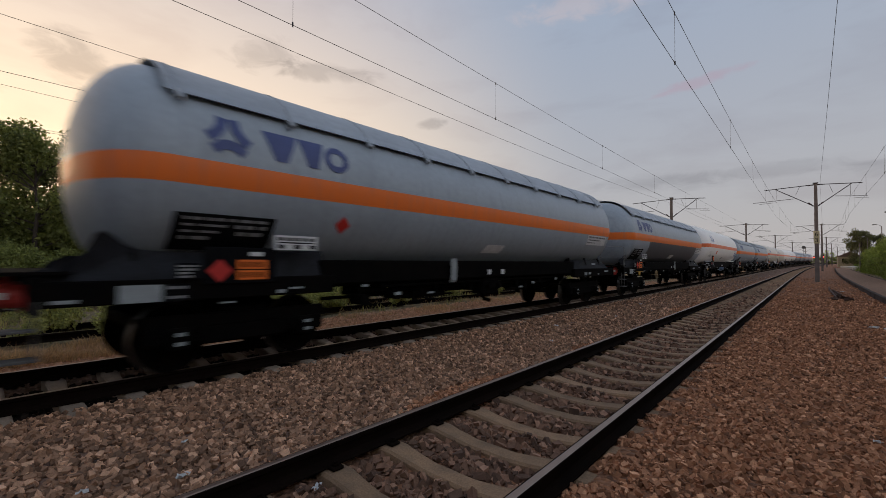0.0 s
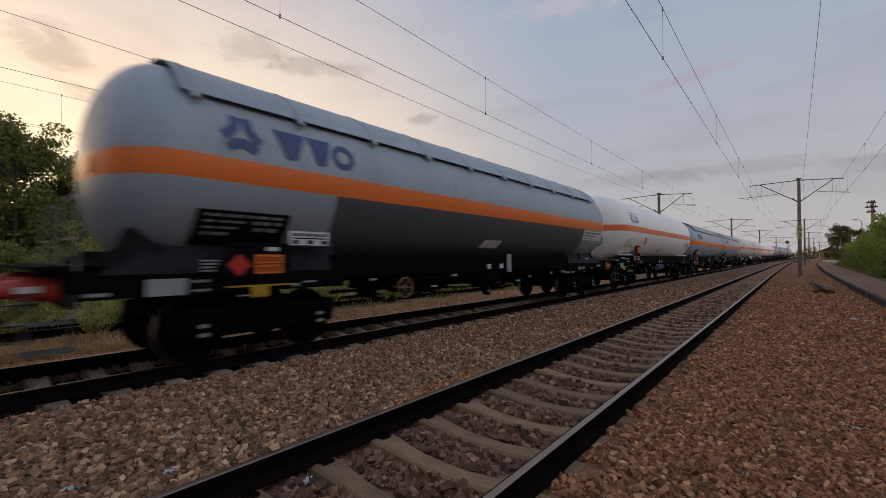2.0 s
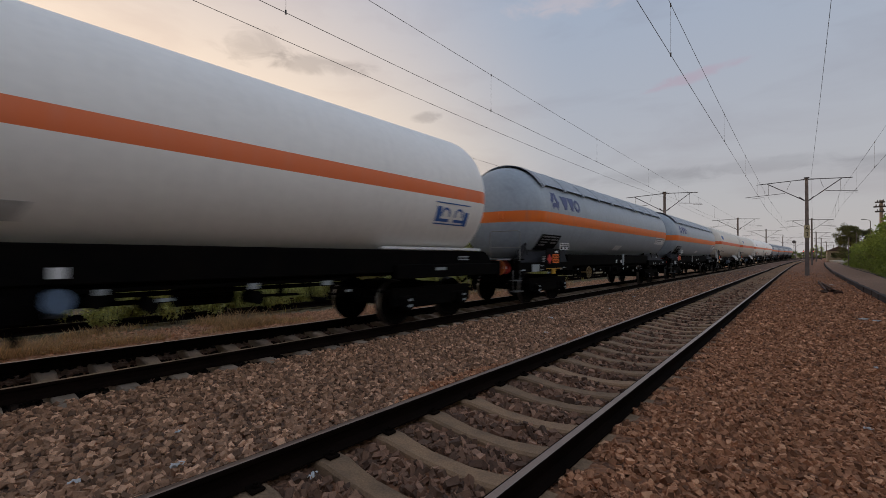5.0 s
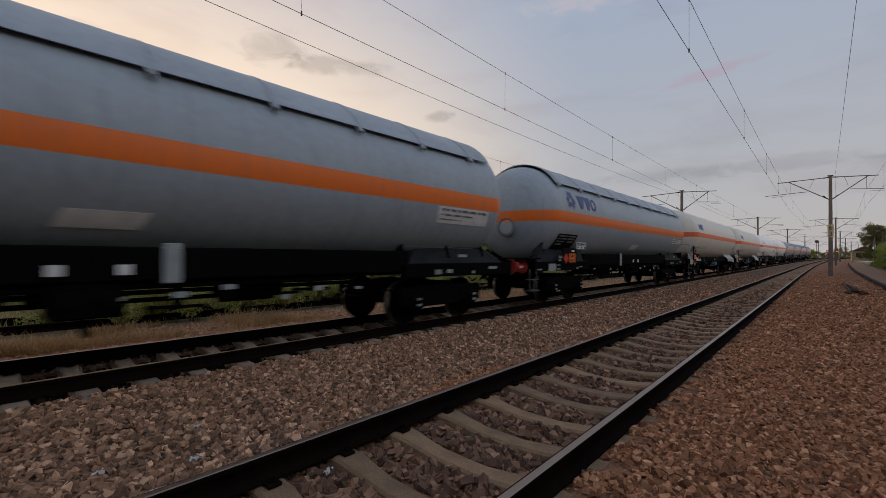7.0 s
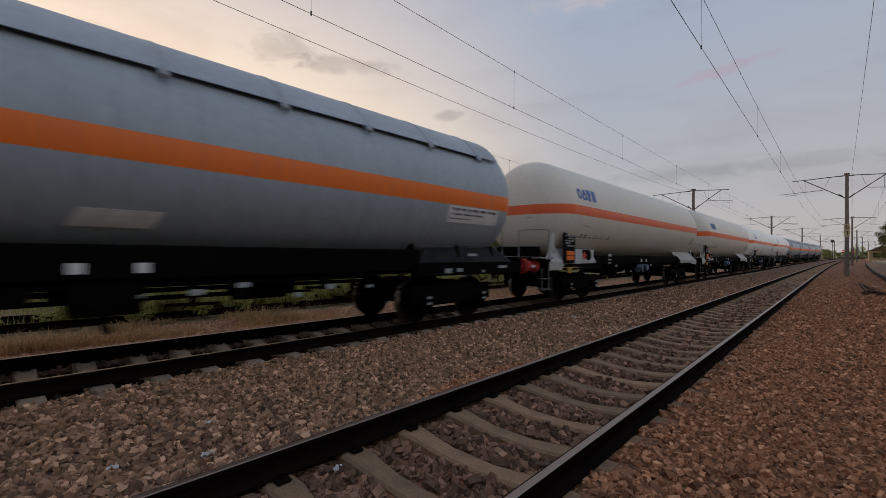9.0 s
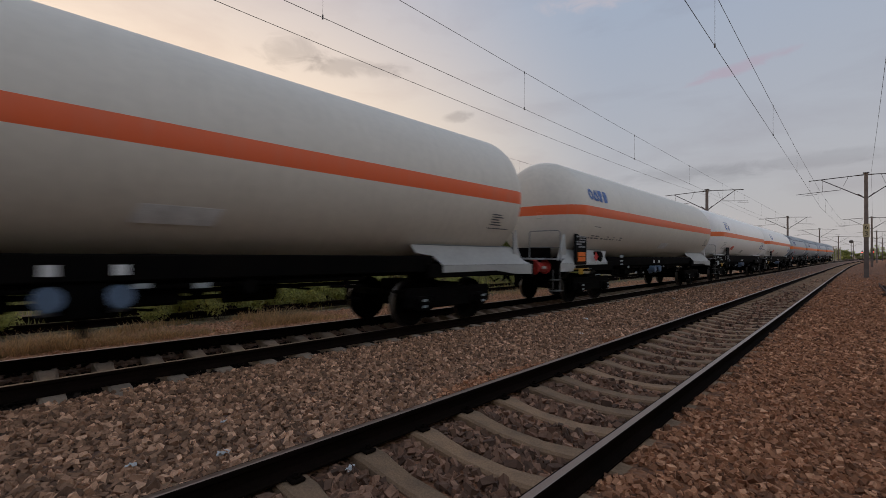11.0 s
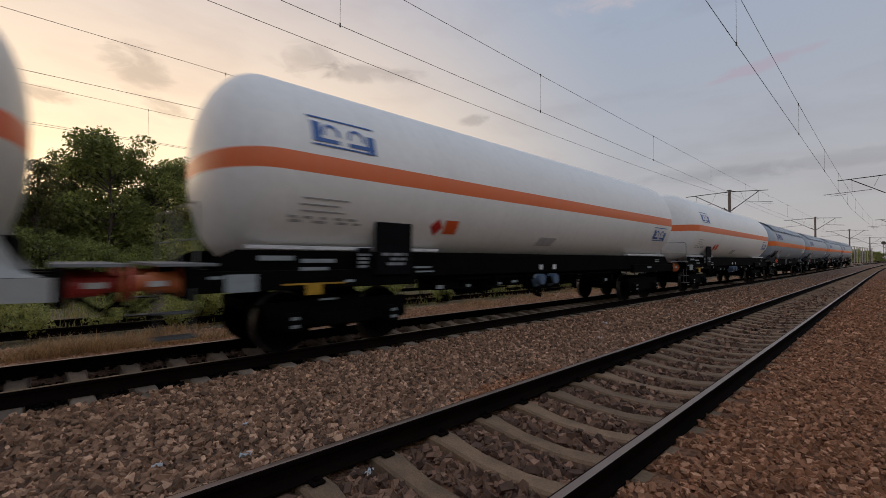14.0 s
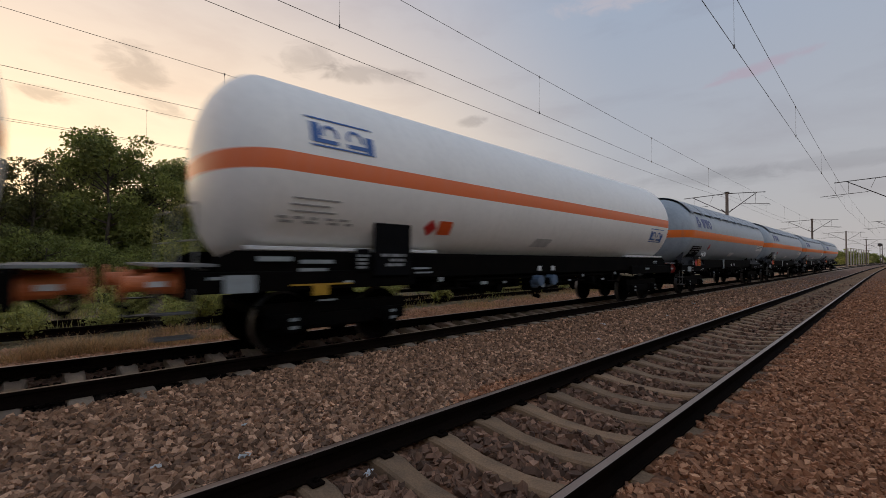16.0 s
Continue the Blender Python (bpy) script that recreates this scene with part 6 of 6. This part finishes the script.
def clear_of_rails(u, y):
    for c, phase in ((0.0, 2.39), (FAR_X, 0.72)):
        d = abs(u - c)
        if abs(d - 0.7525) < (0.082 if d > 0.7525 else 0.10):
            return False
        if d < 1.32:
            f = (y - phase) / 0.6
            if abs(f - round(f)) * 0.6 < 0.125 and d < 1.05:
                return False
    return not 4.85 < u


def stain(u, y):
    return u + 0.9 * noise.noise(Vector((u * 0.5, y * 0.5, 3.1)))


def in_track(u):
    return abs(u) < 0.72


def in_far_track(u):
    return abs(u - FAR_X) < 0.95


scatter_stones("rusty_ballast", STONE_RUST, "rust-brown crushed stone ballast beside the near track", 3, lambda u, y: -1.2 < stain(u, y) and not in_track(u) and not in_far_track(u) and clear_of_rails(u, y), 0.88)
scatter_stones("grey_ballast", STONE_GREY, "grey-brown crushed stone ballast between the tracks", 4, lambda u, y: -6.6 <= u and stain(u, y) <= -1.2 and not in_track(u) and not in_far_track(u) and clear_of_rails(u, y))
scatter_stones("dark_ballast", STONE_DARK, "dark oil-stained ballast between the rails", 7, lambda u, y: in_track(u) and clear_of_rails(u, y), 1.3)

scatter_stones("sandy_ballast", STONE_PALE, "tan ballast between the train and the siding, paled for western light", 10, lambda u, y: -9.3 < u < -6.6)
scatter_stones("oily_ballast", STONE_SHADED, "ballast between the rails, blackened for the shade under the train", 9, lambda u, y: in_far_track(u) and clear_of_rails(u, y))


# ---- weeds ----
def scatter_blades(name, mat, label, seed, rows, tall, width, lean):
    """Blades and stalks; rows: (x0, x1, y0, y1, count)."""
    rnd = np.random.RandomState(seed)
    verts, faces = [], []
    for x0, x1, y0, y1, n in rows:
        for _ in range(n):
            x, y = rnd.uniform(x0, x1), rnd.uniform(y0, y1)
            patch = noise.noise(Vector((x * 0.7, y * 0.45, seed)))
            if patch < 0.08:
                continue
            h = tall * rnd.uniform(0.3, 1.0) * (0.35 + 1.7 * max(0, patch))
            a = rnd.uniform(0, 2 * math.pi)
            dx, dy = math.cos(a), math.sin(a)
            z = ground_height(x, y) - 0.02
            l = lean * h * rnd.uniform(0.2, 1.0)
            b = len(verts)
            verts += [(x - dy * width, y + dx * width, z), (x + dy * width, y - dx * width, z), (x + dx * l * 0.4 + dy * width * 0.8, y + dy * l * 0.4 - dx * width * 0.8, z + h * 0.6), (x + dx * l * 0.4 - dy * width * 0.8, y + dy * l * 0.4 + dx * width * 0.8, z + h * 0.6), (x + dx * l, y + dy * l, z + h)]
            faces += [(b, b + 1, b + 2, b + 3), (b + 3, b + 2, b + 4)]
    me = bpy.data.meshes.new(name)
    me.from_pydata(verts, [], faces)
    me.materials.append(mat)
    tagged(new(name, me), label, "grass", kind="stuff")


scatter_blades("green_weeds", WEED_LEAF, "yellowish green weeds along the siding", 5, [(-13.8, -9.4, -1, 30, 10000), (-19.5, -13.8, -2, 34, 14000)], 0.36, 0.011, 0.8)
scatter_blades("dry_grass", GRASS_DRY, "straw-coloured dry grass at the ballast's edge", 6, [(-9.6, -7.7, -1, 7, 9000), (-10.2, -8.6, 4, 26, 6000), (-14.0, -9.4, -1, 30, 8000)], 0.34, 0.007, 1.2)

scatter_blades("dry_tufts", GRASS_DRY, "tall straw-coloured grass tufts beside the train's track", 11, [(-9.4, -7.5, -1.0, 3.4, 6500), (-9.4, -8.0, 3.4, 14.0, 3000)], 0.42, 0.006, 1.5)


def weed_clump(seed):
    rnd = random.Random(seed)
    w = new("weed_bush")
    tagged(w, "leafy light-green weed clump beside the siding", "weed", "weeds by the siding")
    bm = bmesh.new()
    clumps = []
    for k in range(9):
        a = rnd.uniform(0, 6.28)
        q = Vector((math.cos(a) * rnd.uniform(0.1, 0.5), math.sin(a) * rnd.uniform(0.1, 0.5), rnd.uniform(0.3, 0.9)))
        rod(bm, (q.x * 0.2, q.y * 0.2, -0.05), q, 0.008, 4, 0.004)
        clumps.append((tuple(q), rnd.uniform(0.12, 0.24)))
        clumps.append((tuple(q * 0.6), rnd.uniform(0.12, 0.2)))
    part("stem", bm, BARK, w)
    leaf_cloud("leaves", LEAF_B, clumps, 1500, 0.045, seed, w)
    return w


def plant_weeds():
    rnd = random.Random(77)
    kinds = [weed_clump(s) for s in (21, 22, 23)]
    used = set()
    for k in range(100):
        y = rnd.uniform(0.5, 30) if k < 64 else rnd.uniform(-1.0, 9.0)
        x = rnd.choice((rnd.uniform(-13.6, -11.9), rnd.uniform(-10.6, -10.0), rnd.uniform(-16, -13))) if k < 64 else rnd.uniform(-12.6, -9.6)
        i = rnd.randrange(3)
        m = pose(x, y, ground_height(x, y), 0, 0, rnd.uniform(0, 360)) @ Matrix.Scale(rnd.uniform(0.7, 1.25), 4)
        if i in used:
            ob = copy_thing(kinds[i], Matrix())
        else:
            ob = kinds[i]
            used.add(i)
        ob.matrix_basis = m


plant_weeds()


# ---- litter, scrap, lamps and signals ----
def build_litter():
    rnd = random.Random(5)
    for x, y, s in ((-1.40, 1.57, 0.07), (-0.58, 2.19, 0.055), (-2.78, 10.5, 0.10), (-1.9, 8.5, 0.08), (3.35, 15.8, 0.13), (3.6, 15.8, 0.10), (-2.14, 1.81, 0.04), (-1.74, 1.04, 0.05), (2.95, 9.2, 0.06), (3.5, 34.0, 0.12), (-2.3, 13.5, 0.07), (-2.9, 18.0, 0.10), (2.6, 6.0, 0.05)):
        bm = bmesh.new()
        g = bmesh.ops.create_grid(bm, x_segments=5, y_segments=4, size=s * 0.65)
        for v in bm.verts:
            v.co.z += rnd.uniform(0, 0.5) * s
            v.co.x += rnd.uniform(-0.2, 0.2) * s
            v.co.y *= 0.6
        bmesh.ops.solidify(bm, geom=bm.faces[:], thickness=0.002)
        ob = link_mesh("litter", bm, LITTER_WHITE)
        ob.matrix_basis = pose(x, y, ground_height(x, y) + 0.03, 0, 0, rnd.uniform(0, 360))
        tagged(ob, "crumpled white scrap of litter on the ballast", "litter", "scraps of litter")


build_litter()


def build_scrap():
    ob = new("scrap_iron")
    tagged(ob, "rusty scrap rail pieces and fittings lying on the path", "scrap metal")
    ob.matrix_basis = pose(3.02, 27.2, -0.25)
    for a, b, w in (((0.0, 0.0, 0.04), (-0.05, 9.6, 0.05), 0.05), ((0.17, -0.2, 0.16), (0.06, 7.0, 0.07), 0.055), ((0.42, -0.6, 0.06), (0.04, 1.6, 0.05), 0.045)):
        d = Vector(b) - Vector(a)
        m = Matrix.Translation(a) @ d.to_track_quat("Y", "Z").to_matrix().to_4x4()
        bm = bmesh.new()
        box(bm, -w, w, 0, d.length, -0.04, -0.02, 0.004, m=m)
        box(bm, -0.012, 0.012, 0, d.length, -0.02, 0.07, 0.0, m=m)
        box(bm, -w * 0.6, w * 0.6, 0, d.length, 0.07, 0.10, 0.006, m=m)
        part("rail_piece", bm, SCRAP_RUST, ob)
    rnd = random.Random(3)
    for k in range(9):
        x, y = rnd.uniform(-0.12, 0.50), rnd.uniform(-1.0, 0.4)
        bm = bmesh.new()
        s = rnd.uniform(0.05, 0.11)
        box(bm, -s, s, -s * 0.7, s * 0.7, 0.0, s * 1.1, 0.015, m=Matrix.Translation((x, y, 0.0)) @ Matrix.Rotation(rnd.uniform(0, 3), 4, "Z"))
        rod(bm, (x, y, s), (x + rnd.uniform(-0.1, 0.1), y, s + 0.05), 0.02, 6)
        part("fitting", bm, SCRAP_RUST, ob)


build_scrap()
LAMP_HEAD = material("lamp_housing", (0.35, 0.34, 0.32), 0.5, 0.2, 0.2, 6, 40, 0.05)


def build_lamp(x, y, h, reach, label):
    ob = new("street_lamp")
    tagged(ob, label, "street lamp", "lamp posts")
    ob.matrix_basis = pose(x, y, ground_height(x - bend(y), y) + rise(y) - 0.05)
    bm = bmesh.new()
    rod(bm, (0, 0, 0), (0, 0, h), 0.09, 10, 0.055)
    part("post", bm, CONCRETE_MAST, ob)
    bm = bmesh.new()
    polyrod(bm, [(0, 0, h - 0.05), (reach * 0.4, 0, h + 0.22), (reach, 0, h + 0.30)], 0.03, 6)
    part("arm", bm, MAST_STEEL, ob)
    bm = bmesh.new()
    g = box(bm, reach - 0.12, reach + 0.42 * (1 if reach > 0 else -1), -0.12, 0.12, h + 0.24, h + 0.40, 0.04) if reach > 0 else box(bm, reach - 0.42, reach + 0.12, -0.12, 0.12, h + 0.24, h + 0.40, 0.04)
    part("lamp_head", bm, LAMP_HEAD, ob)


build_lamp(-18.0, 11.1, 6.1, 0.35, "concrete lamp post among the trees")
build_lamp(8.3, 99.0, 4.9, -0.5, "concrete lamp post by the hedge")
build_lamp(11.0, 100.0, 7.6, -0.7, "tall concrete lamp post behind the hedge")
build_lamp(12.2, 140.0, 7.2, -0.6, "concrete lamp post beside the station road")


def build_disc_post():
    ob = new("signal_disc")
    tagged(ob, "round dark board on a tall steel post", "railway sign")
    ob.matrix_basis = pose(0.45, 180.0, rise(180.0) - 0.25)
    bm = bmesh.new()
    rod(bm, (0, 0.1, 0), (0, 0.1, 6.4), 0.07, 8)
    part("post", bm, MAST_STEEL, ob)
    bm = bmesh.new()
    rod(bm, (0, -0.04, 6.1), (0, 0.04, 6.1), 0.5, 24)
    part("disc", bm, MAST_STEEL, ob)


build_disc_post()


def build_station_posts():
    first = None
    for k in range(9):
        y = 178.0 + 7.0 * k
        x = -1.6 + bend(y) - 2.9 - 5.0
        if first is None:
            first = new("platform_post")
            tagged(first, "pale concrete post beside the distant platform", "post", "posts by the distant platform")
            bm = bmesh.new()
            box(bm, -0.14, 0.14, -0.14, 0.14, 0, 5.2, 0.02)
            part("post", bm, POST_PALE, first)
            bm = bmesh.new()
            box(bm, -0.2, 0.9, -0.1, 0.1, 5.2, 5.32, 0.02)
            part("arm", bm, POST_PALE, first)
            ob = first
        else:
            ob = copy_thing(first, Matrix())
        ob.matrix_basis = pose(x, y, rise(y) - 0.35)


POST_PALE = material("pale_post_concrete", (0.45, 0.42, 0.36), 0.85, 0, 0.3, 2, 20, 0.1)
build_station_posts()


def build_utility_pole(x, y, h):
    ob = new("utility_pole")
    tagged(ob, "weathered tan utility pole with dark crossarms above the hedge", "utility pole")
    ob.matrix_basis = pose(x, y, -0.2)
    bm = bmesh.new()
    rod(bm, (0, 0, 0), (0, 0, h), 0.24, 10, 0.17)
    part("pole", bm, POLE_TAN, ob)
    for k, (z, w) in enumerate(((h - 0.25, 0.35), (h - 0.85, 0.5), (h - 1.5, 0.35))):
        bm = bmesh.new()
        box(bm, -w - 0.25, w, -0.22, -0.10, z - 0.09, z + 0.09, 0.02)
        part("crossarm", bm, BARK, ob)
        for s in (-w, -w * 0.4, w * 0.5):
            bm = bmesh.new()
            rod(bm, (s, -0.16, z + 0.08), (s, -0.16, z + 0.32), 0.07, 8, 0.04)
            part("insulator", bm, INSULATOR, ob)


POLE_TAN = material("weathered_pole", (0.30, 0.20, 0.14), 0.9, 0, 0.4, 3, 30, 0.3)
build_utility_pole(10.25, 80.0, 9.2)


def glow(name, colour, strength):
    m = bpy.data.materials.new(name)
    m.use_nodes = True
    p = m.node_tree.nodes["Principled BSDF"]
    p.inputs["Base Color"].default_value = (*colour, 1)
    p.inputs["Emission Color"].default_value = (*colour, 1)
    p.inputs["Emission Strength"].default_value = strength
    return m


SIGNAL_GLOW = glow("red_signal_lens", (1.0, 0.06, 0.04), 9.0)


def build_signal(x, y, z, label):
    ob = new("railway_signal")
    tagged(ob, label, "railway signal", "signals")
    ob.matrix_basis = pose(x, y, rise(y) - 0.25)
    bm = bmesh.new()
    rod(bm, (0, 0.1, 0), (0, 0.1, z + 0.8), 0.08, 8)
    part("post", bm, MAST_STEEL, ob)
    bm = bmesh.new()
    box(bm, -0.2, 0.2, -0.08, 0.04, z - 0.4, z + 0.6, 0.03)
    part("head", bm, BOARD_BLACK, ob)
    bm = bmesh.new()
    rod(bm, (0, -0.16, z), (0, -0.08, z), 0.12, 14)
    part("lens", bm, SIGNAL_GLOW, ob, "lit red lens")


build_signal(5.15, 180.0, 3.0, "colour-light signal showing red")
build_signal(3.05, 230.0, 3.1, "colour-light signal showing red beside the far line")


def build_house(x, y, w, d, h, mat, roof_mat, label):
    ob = new("house")
    tagged(ob, label, "house", "houses by the station")
    ob.matrix_basis = pose(x, y, rise(y) - 0.3)
    bm = bmesh.new()
    box(bm, -w / 2, w / 2, -d / 2, d / 2, 0, h, 0.02)
    part("wall", bm, mat, ob)
    bm = bmesh.new()
    rows = [(-w / 2 - 0.3, h), (w / 2 + 0.3, h), (0, h + w * 0.30)]
    f = [bm.verts.new((a, -d / 2 - 0.3, b)) for a, b in rows]
    g = [bm.verts.new((a, d / 2 + 0.3, b)) for a, b in rows]
    bm.faces.new(f)
    bm.faces.new(list(reversed(g)))
    for i in range(3):
        j = (i + 1) % 3
        bm.faces.new((f[i], g[i], g[j], f[j]))
    bmesh.ops.recalc_face_normals(bm, faces=bm.faces[:])
    part("roof", bm, roof_mat, ob)
    for k in (-0.25, 0.25):
        bm = bmesh.new()
        box(bm, k * w - 0.45, k * w + 0.45, -d / 2 - 0.02, -d / 2 + 0.05, h * 0.45, h * 0.8)
        part("window", bm, BOARD_BLACK, ob)


PLASTER = material("cream_plaster", (0.50, 0.40, 0.25), 0.9, 0, 0.3, 1, 12, 0.1)
ROOF_TILE = material("dull_roof_tiles", (0.16, 0.10, 0.08), 0.85, 0, 0.3, 2, 20, 0.3)
STATION_SLAB = material("pale_station_concrete", (0.42, 0.37, 0.30), 0.9, 0, 0.3, 1, 14, 0.2)
build_house(10.6, 172.0, 5.0, 9.0, 3.0, PLASTER, ROOF_TILE, "small cream-walled station building")
slab = new("station_platform")
tagged(slab, "pale concrete station platform in the distance", "platform")
slab.matrix_basis = pose(9.6, 132.0, rise(132) - 0.25)
bm = bmesh.new()
box(bm, -1.6, 1.6, -22, 22, 0, 0.55, 0.04)
part("slab", bm, STATION_SLAB, slab)


# ---- motion ----
def motions():
    for wagon, i in WAGONS:
        rows = []
        for k in range(33):
            t = k * 0.5
            rows.append((t, line_pose(head_at_start(i) + OFFSETS.get(i, 0.0) - travelled(t), t)))
        walk(wagon, rows)
        for ob in wagon.children_recursive:
            if ob.name.split(".")[0] == "wheelset":
                base = ob.matrix_basis.copy()
                turns = []
                k = 0
                while k * 2 / FPS <= 16.0:
                    t = k * 2 / FPS
                    turns.append((t, base @ Matrix.Rotation(travelled(t) / 0.46, 4, "X")))
                    k += 1
                walk(ob, turns)


OFFSETS = {0: 0.03, 1: 0.0, 2: 0.18, 3: -0.15, 4: -0.20, 5: -0.12, 6: -0.12, 7: -0.25}
motions()
